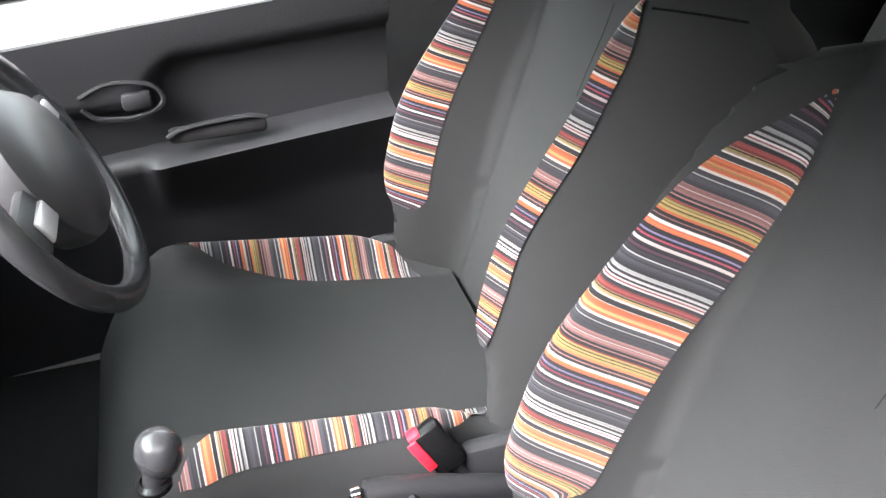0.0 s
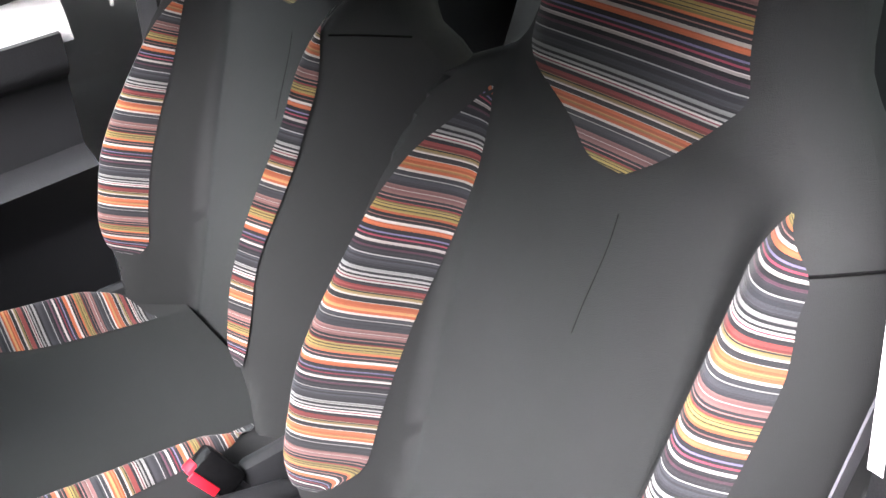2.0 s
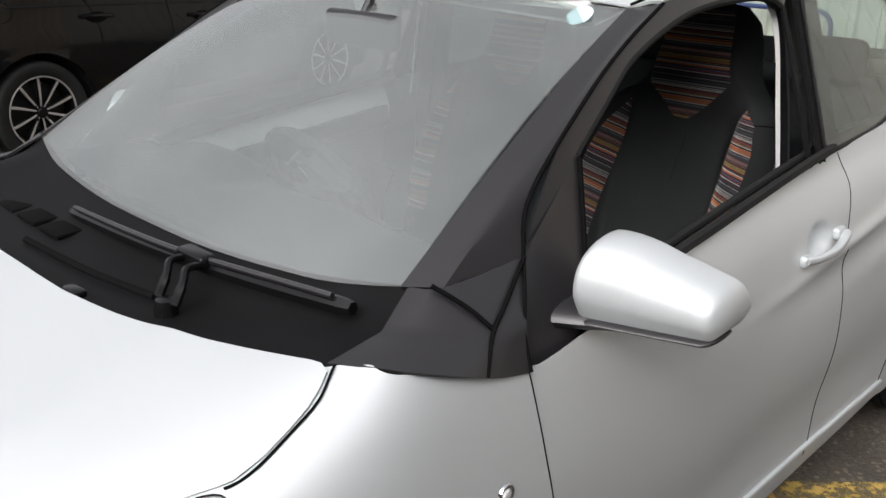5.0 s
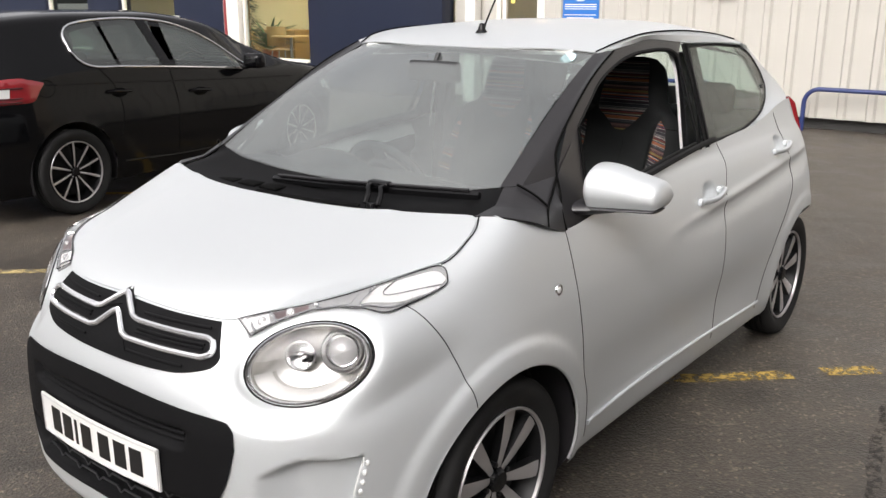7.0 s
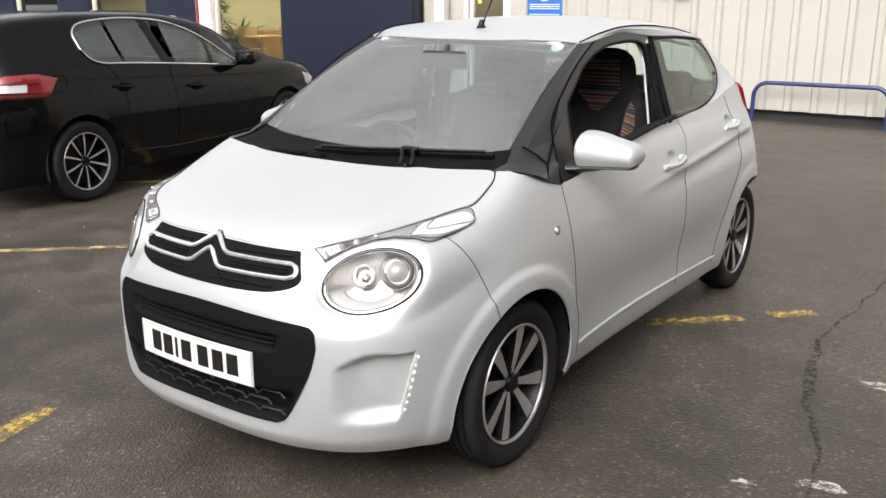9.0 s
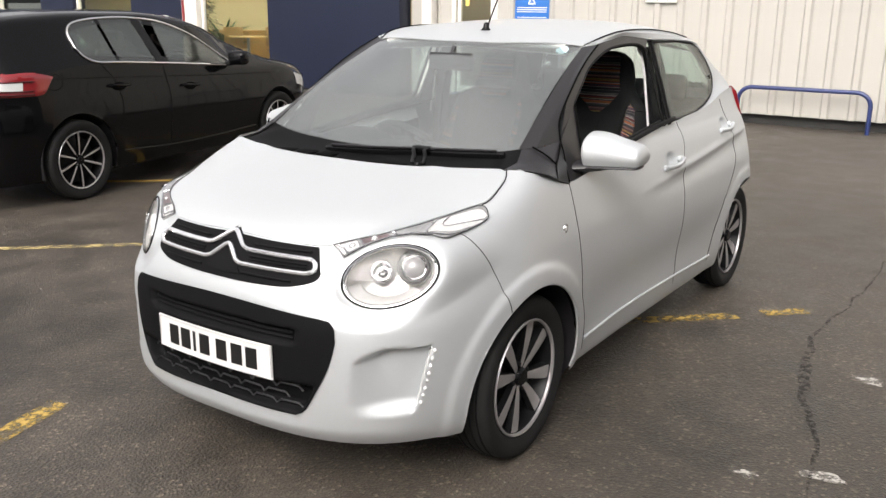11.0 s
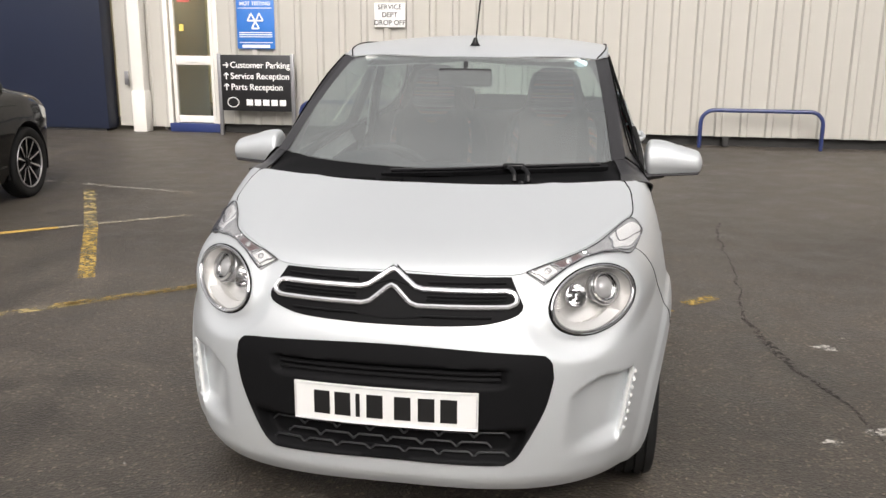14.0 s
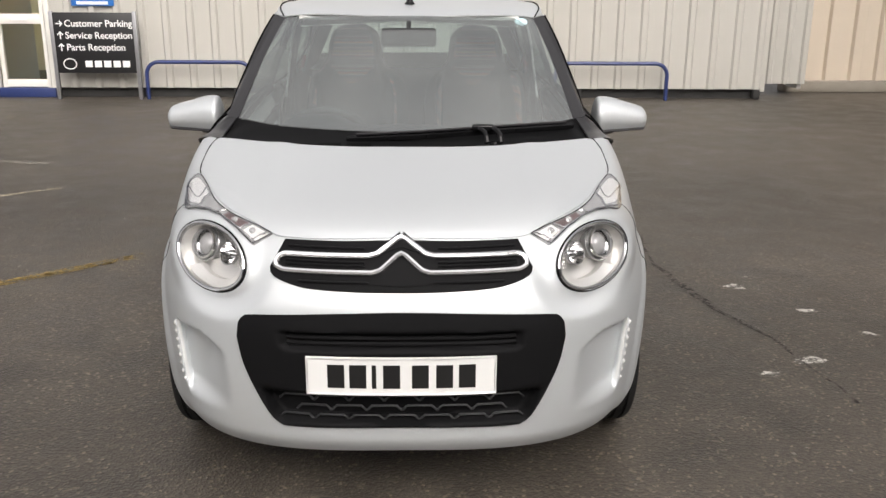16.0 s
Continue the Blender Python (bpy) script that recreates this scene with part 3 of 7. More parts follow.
for k, (x, y, r) in enumerate(((1.67, 1.37, 0.09), (1.656, 0.43, 0.10), (1.90, 1.02, 0.07), (1.78, 1.55, 0.06), (1.45, 0.30, 0.05), (2.05, 0.72, 0.05))):
    single("pale_splash", splash(x, y, r, k * 3.7), SPLASH, "pale dried splash on tarmac", "stain", "splashes", "structure")


def grit():
    """Loose chippings strewn over the tarmac."""
    bm = bmesh.new()
    rnd = random.Random(4)
    for _ in range(1500):
        x, y = rnd.uniform(-4.5, 3.2), rnd.uniform(-2.2, 6)
        r = rnd.uniform(0.002, 0.005) * (1.6 if rnd.random() < 0.05 else 1)
        t = rnd.uniform(0, 6.28)
        top = bm.verts.new((x, y, r))
        ring = [bm.verts.new((x + r * rnd.uniform(0.8, 1.4) * math.cos(t + a), y + r * rnd.uniform(0.8, 1.4) * math.sin(t + a), 0.0)) for a in (0, 1.57, 3.14, 4.71)]
        for a, b in zip(ring, ring[1:] + ring[:1]):
            bm.faces.new((a, b, top))
    return bm


single("loose_grit", grit(), mat("pale_chippings", (0.22, 0.21, 0.19), rough=0.9, var=0.5, scale=40), "small pale chippings on tarmac", "grit", kind="stuff")

# ---- the workshop wall ----
CLADDING = mat("cream_white_cladding", (0.445, 0.43, 0.388), rough=0.45, var=0.06, scale=1.2, bump=0.05, bump_scale=30)
TANCLAD = mat("tan_cladding", (0.58, 0.50, 0.40), rough=0.55, var=0.08, scale=1.5)
PLINTH = mat("dark_plinth", (0.03, 0.029, 0.028), rough=0.9, var=0.3, scale=5)
NAVY = mat("navy_blue_cladding", (0.010, 0.015, 0.034), rough=0.42, var=0.12, scale=1.5)
CONCRETE = mat("dusty_concrete", (0.27, 0.24, 0.20), rough=0.9, var=0.2, scale=4, bump=0.3, bump_scale=50)
WHITEFRAME = mat("white_painted_frame", (0.70, 0.68, 0.63), rough=0.4, var=0.04)
BLUEPAINT = mat("dark_blue_painted_steel", (0.018, 0.032, 0.12), rough=0.35, var=0.2, scale=6, coat=0.3)
STEEL = mat("grey_steel", (0.33, 0.33, 0.34), rough=0.4, metal=0.8, var=0.1)
WALL_Y, WALL_TOP = 9.5, 5.0


def ribbed(w, h, pitch=0.333, deep=0.038):
    """One profiled sheet, ribs upright, its face towards -y."""
    prof, x = [], 0.0
    while x < w - 1e-6:
        prof += [(x, 0.0), (x + 0.03, -deep * 0.12), (x + 0.20, -deep * 0.12), (x + 0.225, -deep), (x + 0.285, -deep), (x + 0.31, 0.0)]
        x += pitch
    prof.append((w, 0.0))
    return thick(sheet([[(a, b, z) for a, b in prof] for z in (0.0, h)]), 0.004)


def clad(name, x0, x1, y, z0, z1, material, label, pitch=0.333, deep=0.038):
    wall = tagged(new(name), label, "wall", "", "structure")
    wall.matrix_basis = pose(x0, y, 0)
    WORLD_OF[wall.name] = wall.matrix_basis.copy()
    back = part("backing", box((x0 + x1) / 2, y + 0.09, (z0 + z1) / 2, x1 - x0, 0.12, z1 - z0), material, wall)
    n = max(1, round((x1 - x0) / (pitch * 3)))
    bm = ribbed((x1 - x0) / n, z1 - z0, (x1 - x0) / n / 3, deep)
    finish(bm, 0.3)
    me = bpy.data.meshes.new("cladding_sheet")
    bm.to_mesh(me)
    bm.free()
    me.materials.append(material)
    for k in range(n):
        ob = new("cladding_sheet", me)
        ob.parent = wall
        ob.matrix_parent_inverse = wall.matrix_basis.inverted()
        ob.matrix_basis = pose(x0 + k * (x1 - x0) / n, y + (0.002 if k % 2 else 0.0), z0)
    return wall


clad("wall_workshop", -5.03, 4.78, WALL_Y, 0.135, WALL_TOP, CLADDING, "cream ribbed metal workshop wall, slightly weathered")
clad("wall_recess", 4.78, 5.50, WALL_Y + 0.42, 0.17, WALL_TOP, CLADDING, "cream ribbed metal wall set back")
clad("wall_side", 5.50, 16.0, WALL_Y + 1.05, 0.16, WALL_TOP, TANCLAD, "tan metal wall with pale upright ribs", 0.37, 0.07)
clad("wall_door_side", -6.70, -5.86, WALL_Y + 0.05, 0.06, WALL_TOP, CLADDING, "cream metal wall beside the staff door", 0.28, 0.02)
single("wall_plinth", box(-0.1, WALL_Y + 0.12, 0.065, 9.8, 0.10, 0.13), PLINTH, "dark recessed plinth below the cladding", "plinth", kind="structure")
single("wall_base", box(10.7, WALL_Y + 1.0, 0.08, 10.5, 0.25, 0.16, 0.02), CONCRETE, "dusty concrete footing", "footing", kind="structure")
single("wall_return", box(4.80, WALL_Y + 0.25, WALL_TOP / 2, 0.06, 0.5, WALL_TOP - 0.2), CLADDING, "cream wall corner", "wall", kind="structure")
single("wall_return", box(5.50, WALL_Y + 0.75, WALL_TOP / 2, 0.06, 0.62, WALL_TOP - 0.2), CLADDING, "cream wall corner", "wall", kind="structure")
single("wall_coping", box(-0.1, WALL_Y + 0.08, WALL_TOP + 0.05, 9.9, 0.34, 0.10, 0.01), CLADDING, "cream metal coping along the wall top", "coping", kind="structure")
for x in (-2.55, 2.2, 4.70):
    single("plinth_block", box(x, WALL_Y - 0.02, 0.065, 0.08, 0.10, 0.13, 0.01), PLINTH, "small dark block below the wall", "block", "plinth blocks", "structure")

# column and staff door
bm = box(-6.245, WALL_Y - 0.10, 2.0, 0.19, 0.16, 4.0, 0.008)
box(-6.245, WALL_Y - 0.11, 0.30, 0.215, 0.19, 0.60, 0.008, bm)
single("wall_column", bm, WHITEFRAME, "cream boxed column with a thicker foot", "column", kind="structure")
single("meter_hatch", box(-6.52, WALL_Y - 0.005, 0.78, 0.06, 0.02, 0.20, 0.004), STEEL, "small grey meter hatch in the wall", "hatch")
DOOR = tagged(new("door_1"), "glazed white staff door, closed, above a blue threshold", "door", "", "structure")
DOOR.matrix_basis = pose(-5.44, WALL_Y, 0)
WORLD_OF[DOOR.name] = DOOR.matrix_basis.copy()
for x, w in ((-5.825, 0.07), (-5.06, 0.07), (-5.735, 0.06), (-5.135, 0.05)):
    part("door_stile", box(x, WALL_Y + (0.0 if w > 0.065 else 0.02), 1.14, w, 0.06, 2.08, 0.004), WHITEFRAME, DOOR)
for z, h in ((0.19, 0.10), (1.05, 0.13), (2.15, 0.08)):
    part("door_rail", box(-5.44, WALL_Y + 0.022, z, 0.66, 0.05, h, 0.004), WHITEFRAME, DOOR)
for z, h in ((0.62, 0.74), (1.62, 0.98)):
    part("pane", box(-5.44, WALL_Y + 0.03, z, 0.56, 0.008, h), GLASS, DOOR).visible_shadow = False
part("letter_plate", box(-5.44, WALL_Y - 0.008, 1.05, 0.22, 0.012, 0.05, 0.003), WHITEPLATE, DOOR)
part("threshold", box(-5.44, WALL_Y + 0.0, 0.065, 0.80, 0.10, 0.13, 0.006), BLUEPAINT, DOOR, "blue painted threshold")
part("notice", box(-5.60, WALL_Y + 0.02, 1.52, 0.07, 0.004, 0.10), mat("yellow_notice", (0.75, 0.6, 0.15), rough=0.7), DOOR)
part("notice", box(-5.55, WALL_Y + 0.02, 1.95, 0.20, 0.004, 0.14), mat("red_notice", (0.5, 0.12, 0.10), rough=0.7), DOOR)
WOOD = mat("golden_wood", (0.42, 0.25, 0.09), rough=0.5, var=0.25, scale=5)
single("lobby_wall", box(-5.25, WALL_Y + 1.6, 1.4, 0.9, 0.06, 2.8), WOOD, "golden timber lobby wall behind the glazed door", "wall", kind="structure")
single("lobby_wall", box(-6.0, WALL_Y + 0.9, 1.4, 0.06, 1.5, 2.8), CLADDING, "pale lobby side wall", "wall", kind="structure")
single("lobby_floor", box(-5.4, WALL_Y + 0.85, 0.07, 1.3, 1.4, 0.06), PLINTH, "dark lobby floor", "floor", kind="structure")

single("lobby_wall", box(-4.75, WALL_Y + 0.9, 1.4, 0.06, 1.4, 2.8), WOOD, "golden timber lobby side wall", "wall", kind="structure")
single("lobby_ceiling", box(-5.4, WALL_Y + 0.9, 2.82, 1.3, 1.5, 0.05), WHITEFRAME, "white lobby ceiling", "ceiling", kind="structure")
# glowing panel out of view, added to brighten the lobby
single("lobby_fill_light", box(-5.4, WALL_Y + 0.9, 2.77, 0.5, 0.5, 0.03, 0.005), glow("warm_fill_panel", (1.0, 0.80, 0.52), 9.0), "unseen glowing ceiling panel added to light the lobby", "light")

# signs
def board(name, x0, x1, z0, z1, y, material, label, category="sign"):
    t = thing(name, (x0 + x1) / 2, y, (z0 + z1) / 2, label, category)
    part("panel", box((x0 + x1) / 2, y, (z0 + z1) / 2, x1 - x0, 0.012, z1 - z0, 0.003), material, t)
    return t


def letters(text, x, z, y, size, material, parent, align="LEFT"):
    return words("lettering", text, size, material, Matrix.Translation((x, y, z)) @ Euler((radians(90), 0, 0)).to_matrix().to_4x4(), parent, 0.001, align)


SIGNWHITE = mat("white_sign_print", (0.80, 0.80, 0.78), rough=0.5)
SIGNBLUE = mat("blue_sign", (0.03, 0.16, 0.50), rough=0.4, var=0.05)
SIGNBLACK = mat("black_sign", (0.012, 0.012, 0.013), rough=0.35)
mot = board("wall_sign", -4.70, -4.13, 1.225, 1.925, WALL_Y - 0.055, SIGNBLUE, "blue and white vehicle testing sign fixed to the wall")
letters("MOT TESTING", -4.415, 1.855, WALL_Y - 0.064, 0.072, SIGNWHITE, mot, "CENTER")
for dx, dz in ((-0.062, 1.665), (0.062, 1.665), (0.0, 1.555)):
    bmt = bmesh.new()
    cz, cx0 = dz, -4.415 + dx
    tri_pts = [(cx0 - 0.055, cz - 0.045), (cx0 + 0.055, cz - 0.045), (cx0, cz + 0.055)]
    tube([(px, WALL_Y - 0.064, pz) for px, pz in poly(tri_pts + tri_pts[:1], 30)[:-1]], 0.012, 6, True, bmt, flat=1.0)
    part("triangle", bmt, SIGNWHITE, mot)
for z, h in ((1.795, 0.010), (1.455, 0.012), (1.425, 0.012), (1.395, 0.010), (1.315, 0.010), (1.262, 0.04)):
    part("print_bar", box(-4.415, WALL_Y - 0.063, z, 0.50 if h < 0.03 else 0.42, 0.003, h), SIGNWHITE, mot)
srv = board("wall_sign", -2.655, -2.215, 1.54, 1.87, WALL_Y - 0.055, SIGNWHITE, "white service drop-off sign with black lettering on the wall")
for k, text in enumerate(("SERVICE", "DEPT", "DROP OFF")):
    letters(text, -2.435, 1.81 - 0.105 * k, WALL_Y - 0.063, 0.095, SIGNBLACK, srv, "CENTER")
SY = 9.22
stand = board("direction_sign", -4.885, -3.825, 0.355, 1.145, SY, SIGNBLACK, "black direction sign with white lettering on two steel posts")
stand.matrix_basis = pose(-4.355, SY, 0)
WORLD_OF[stand.name] = stand.matrix_basis.copy()
for ob in list(stand.children):
    ob.matrix_parent_inverse = stand.matrix_basis.inverted()
for x in (-4.905, -3.805):
    part("post", box(x, SY + 0.01, 0.58, 0.05, 0.05, 1.16, 0.005), STEEL, stand, "steel post")
for k, text in enumerate(("Customer Parking", "Service Reception", "Parts Reception")):
    z = 1.0 - 0.155 * k
    letters(text, -4.735, z, SY - 0.008, 0.122, SIGNWHITE, stand)
    if k == 0:
        arrow = [[(-4.845, z), (-4.765, z)], [(-4.795, z + 0.035), (-4.763, z), (-4.795, z - 0.035)]]
    else:
        arrow = [[(-4.80, z - 0.045), (-4.80, z + 0.045)], [(-4.835, z + 0.012), (-4.80, z + 0.047), (-4.765, z + 0.012)]]
    for run in arrow:
        part("arrow", tube([(px, SY - 0.008, pz) for px, pz in run], 0.009, 6), SIGNWHITE, stand)
part("emblem", tube([(-4.71 + 0.085 * math.cos(a), SY - 0.008, 0.475 + 0.068 * math.sin(a)) for a in np.linspace(0, 2 * math.pi, 32, endpoint=False)], 0.007, 6, True), SIGNWHITE, stand)
for k in range(5):
    part("emblem_bar", box(-4.46 + 0.125 * k, SY - 0.008, 0.475, 0.095, 0.004, 0.085, 0.001), SIGNWHITE, stand)


# hoop barriers
def hoop(x0, x1, y, h=0.50, r=0.17):
    pts = [(x0, y, 0), (x0, y, h - r)]
    pts += [(x0 + r - r * math.cos(a), y, h - r + r * math.sin(a)) for a in np.linspace(0.2, math.pi / 2, 7)]
    pts += [(x1 - r + r * math.cos(a), y, h - r + r * math.sin(a)) for a in np.linspace(math.pi / 2, 0.2, 7)]
    pts += [(x1, y, h - r), (x1, y, 0)]
    return tube(pts, 0.027, 12)


for x0, x1 in ((-3.72, -2.30), (-1.23, 0.36), (1.84, 3.38)):
    single("hoop_barrier", hoop(x0, x1, 9.28), BLUEPAINT, "dark blue tubular steel hoop barrier before the wall", "barrier", "hoop barriers")

# ---- the showroom ----
NAVY_Y = 9.27
for k, (x0, x1, z0, z1) in enumerate(((-9.70, -6.74, 0.04, 4.2), (-11.55, -9.70, 0.04, 0.44), (-11.55, -9.70, 2.75, 4.2), (-13.55, -12.0, 0.04, 4.2), (-15.5, -13.55, 0.04, 0.44), (-15.5, -13.55, 2.75, 4.2), (-16.7, -15.5, 0.04, 4.2), (-18.5, -16.7, 0.04, 0.44), (-18.5, -16.7, 2.75, 4.2), (-24.0, -18.5, 0.04, 4.2))):
    single(f"wall_showroom_{k + 1}", box((x0 + x1) / 2, NAVY_Y + 0.15, (z0 + z1) / 2, x1 - x0, 0.30, z1 - z0, 0.004), NAVY, "smooth navy blue showroom wall", "wall", kind="structure")
single("showroom_plinth", box(-15.3, NAVY_Y + 0.18, 0.02, 17.0, 0.3, 0.04), PLINTH, "dark base of the showroom wall", "plinth", kind="structure")
for k, (x0, x1) in enumerate(((-11.55, -9.70), (-15.5, -13.55), (-18.5, -16.7))):
    win = tagged(new(f"window_{k + 1}"), "large showroom window with a white frame, lit inside", "window", "", "structure")
    win.matrix_basis = pose((x0 + x1) / 2, NAVY_Y, 0.44)
    WORLD_OF[win.name] = win.matrix_basis.copy()
    part("window_sill", box((x0 + x1) / 2, NAVY_Y + 0.10, 0.46, x1 - x0, 0.30, 0.04, 0.004), WHITEFRAME, win)
    for x in (x0 + 0.03, x1 - 0.03):
        part("window_frame", box(x, NAVY_Y + 0.12, 1.6, 0.06, 0.08, 2.3, 0.004), WHITEFRAME, win)
    part("pane", box((x0 + x1) / 2, NAVY_Y + 0.13, 1.6, x1 - x0 - 0.12, 0.008, 2.28), GLASS, win).visible_shadow = False
single("entrance_jamb", box(-11.78, NAVY_Y + 0.10, 2.0, 0.42, 0.24, 4.0, 0.006), WHITEFRAME, "broad white jamb between showroom windows", "jamb", kind="structure")
single("jamb_stripe", box(-11.93, NAVY_Y - 0.03, 2.0, 0.05, 0.02, 3.9), mat("dark_red_stripe", (0.25, 0.03, 0.03), rough=0.5), "dark red upright stripe on the jamb", "stripe", kind="structure")
WARM = mat("warm_showroom_wall", (0.72, 0.63, 0.42), rough=0.8, var=0.06)
single("showroom_back", box(-14.5, 13.6, 1.6, 18.0, 0.1, 3.2), WARM, "warm yellow showroom back wall", "wall", kind="structure")
single("showroom_side", box(-7.3, 11.5, 1.6, 0.1, 4.2, 3.2), WARM, "warm yellow showroom side wall", "wall", kind="structure")
single("showroom_floor", box(-15.3, 11.5, 0.05, 16.6, 4.3, 0.10), mat("pale_showroom_floor", (0.42, 0.36, 0.28), rough=0.25, var=0.1), "pale polished showroom floor", "floor", kind="structure")
single("showroom_ceiling", box(-15.3, 11.6, 3.2, 16.8, 4.2, 0.08), mat("white_ceiling", (0.8, 0.79, 0.75), rough=0.9), "white showroom ceiling", "ceiling", kind="structure")
single("showroom_roof", box(-15.3, 11.6, 4.25, 17.5, 4.9, 0.1), PLINTH, "flat showroom roof", "roof", kind="structure")
TUBE_LIGHT = glow("ceiling_tube", (1.0, 0.86, 0.62), 14.0)
for x in (-10.2, -12.2, -14.4, -16.6):
    for y in (10.6, 12.4):
        single("ceiling_light", box(x, y, 3.12, 1.1, 0.22, 0.05, 0.01), TUBE_LIGHT, "lit warm ceiling light panel", "ceiling light", "showroom lights")


def chair(x, y, turn):
    t = thing("cafe_chair", x, y, 0.10, "light wooden cafe chair on steel legs in the showroom", "chair", "showroom chairs", "", turn)
    m = t.matrix_basis
    part("seat", moved(box(0, 0, 0.45, 0.42, 0.42, 0.025, 0.01), m), WOOD, t)
    part("backrest", moved(box(0, 0.21, 0.72, 0.42, 0.025, 0.38, 0.012), m), WOOD, t)
    for sx in (-0.17, 0.17):
        for sy in (-0.17, 0.17):
            part("leg", moved(tube([(sx * 0.8, sy * 0.8, 0.44), (sx * 1.2, sy * 1.2, 0.0)], 0.012, 6), m), STEEL, t)
    return t


c0 = chair(-11.8, 10.5, 200)
copy_thing(c0, pose(-11.05, 10.9, 0.10, 0, 0, 60))
copy_thing(c0, pose(-14.4, 10.6, 0.10, 0, 0, 120))
tb = thing("cafe_table", -11.35, 10.35, 0.10, "small round wooden table in the showroom", "table")
part("tabletop", moved(lathe([(0.001, 0.74), (0.38, 0.74), (0.39, 0.72), (0.001, 0.715)], 28, "z"), Matrix.Translation((-11.35, 10.35, 0.10))), WOOD, tb)
part("stem", tube([(-11.35, 10.35, 0.82), (-11.35, 10.35, 0.12)], 0.03, 10), STEEL, tb)
part("foot", moved(lathe([(0.001, 0.03), (0.22, 0.02), (0.23, 0.0)], 24, "z"), Matrix.Translation((-11.35, 10.35, 0.10))), STEEL, tb)


def fir(x, y, h):
    """A small dark fir in the showroom, with baubles."""
    t = thing("small_fir", x, y, 0.10, "small dark decorated fir behind the showroom window", "tree")
    part("trunk", tube([(x, y, 0.1), (x, y, 0.1 + h)], 0.02, 6), WOOD, t)
    rnd = random.Random(7)
    bm, bb = bmesh.new(), bmesh.new()
    for k in range(520):
        q = rnd.random() ** 0.8
        z = 0.35 + (h - 0.3) * q
        r = 0.42 * (1 - q) + 0.03
        a = rnd.uniform(0, 6.283)
        d = Vector((math.cos(a), math.sin(a), -0.25))
        p = Vector((x, y, z)) + d * r * rnd.uniform(0.3, 0.8)
        e = p + d * 0.14
        s = d.cross(Vector((0, 0, 1))).normalized() * 0.022
        vs = [bm.verts.new(v) for v in (p - s, p + s, e + s * 0.3, e - s * 0.3)]
        bm.faces.new(vs)
        if k % 9 == 0:
            box(e.x, e.y, e.z, 0.03, 0.03, 0.03, 0.008, bb)
    tagged(part("needles", bm, mat("fir_needles", (0.018, 0.035, 0.02), rough=0.8, var=0.4), t), kind="stuff")
    tagged(part("tinsel", bb, CHROME, t), kind="stuff")


fir(-12.15, 10.0, 2.2)


def pot_plant(x, y):
    t = thing("pot_plant", x, y, 0.10, "leafy green pot plant in a terracotta pot", "plant")
    part("pot", moved(lathe([(0.001, 0.0), (0.13, 0.0), (0.18, 0.36), (0.17, 0.36), (0.15, 0.3), (0.001, 0.3)], 24, "z"), Matrix.Translation((x, y, 0.10))), mat("terracotta", (0.32, 0.11, 0.05), rough=0.7), t)
    rnd = random.Random(3)
    bm = bmesh.new()
    for k in range(46):
        a, el = rnd.uniform(0, 6.283), rnd.uniform(0.5, 1.4)
        ln = rnd.uniform(0.5, 1.2)
        rows = [[], [], []]
        for q in np.linspace(0, 1, 6):
            r = ln * q * math.cos(el) * (1 + 0.4 * q)
            z = 0.45 + ln * math.sin(el) * q - 0.35 * q * q * ln
            w = 0.035 * math.sin(math.pi * min(1, q * 0.9 + 0.08))
            c = Vector((x + r * math.cos(a), y + r * math.sin(a), z))
            s = Vector((-math.sin(a), math.cos(a), 0)) * w
            rows[0].append(c - s)
            rows[1].append(c - Vector((0, 0, w * 0.4)))
            rows[2].append(c + s)
        sheet(rows, bm=bm)
    tagged(part("foliage", bm, mat("plant_leaves", (0.05, 0.11, 0.03), rough=0.5, var=0.3), t), kind="stuff")


pot_plant(-13.3, 11.5)
pot_plant(-14.9, 11.2)
single("showroom_desk", box(-13.9, 12.4, 0.48, 1.6, 0.7, 0.76, 0.02), WOOD, "wooden desk in the showroom", "desk")

single("showroom_column", box(-10.25, 11.9, 1.5, 0.22, 0.22, 2.8, 0.01), WHITEFRAME, "white square column in the showroom", "column", kind="structure")
for x, z, w, h in ((-11.6, 1.55, 0.5, 0.7), (-10.9, 1.75, 0.42, 0.55), (-9.6, 1.6, 0.6, 0.8)):
    single("wall_poster", box(x, 13.542, z, w, 0.02, h, 0.004), mat("dark_poster", (0.05, 0.055, 0.06), rough=0.4, var=0.7, scale=4), "dark framed poster on the showroom wall", "poster", "showroom posters")

# unseen plain walls behind the camera and to its right, added to shape light and reflections on the cars
UNSEENDARK = mat("unseen_dark_wall", (0.12, 0.115, 0.11), rough=0.9, var=0.3, scale=1.5)
single("unseen_wall_south", box(0, -15.0, 3.5, 60.0, 0.3, 7.0), UNSEENDARK, "unseen plain wall added to shape light and reflections", "wall", kind="structure")
single("unseen_wall_east", box(9.5, -2.85, 3.75, 0.3, 24.0, 7.5), mat("unseen_grey_wall", (0.22, 0.22, 0.215), rough=0.9, var=0.3, scale=1.5), "unseen plain wall added to shape light and reflections", "wall", kind="structure")


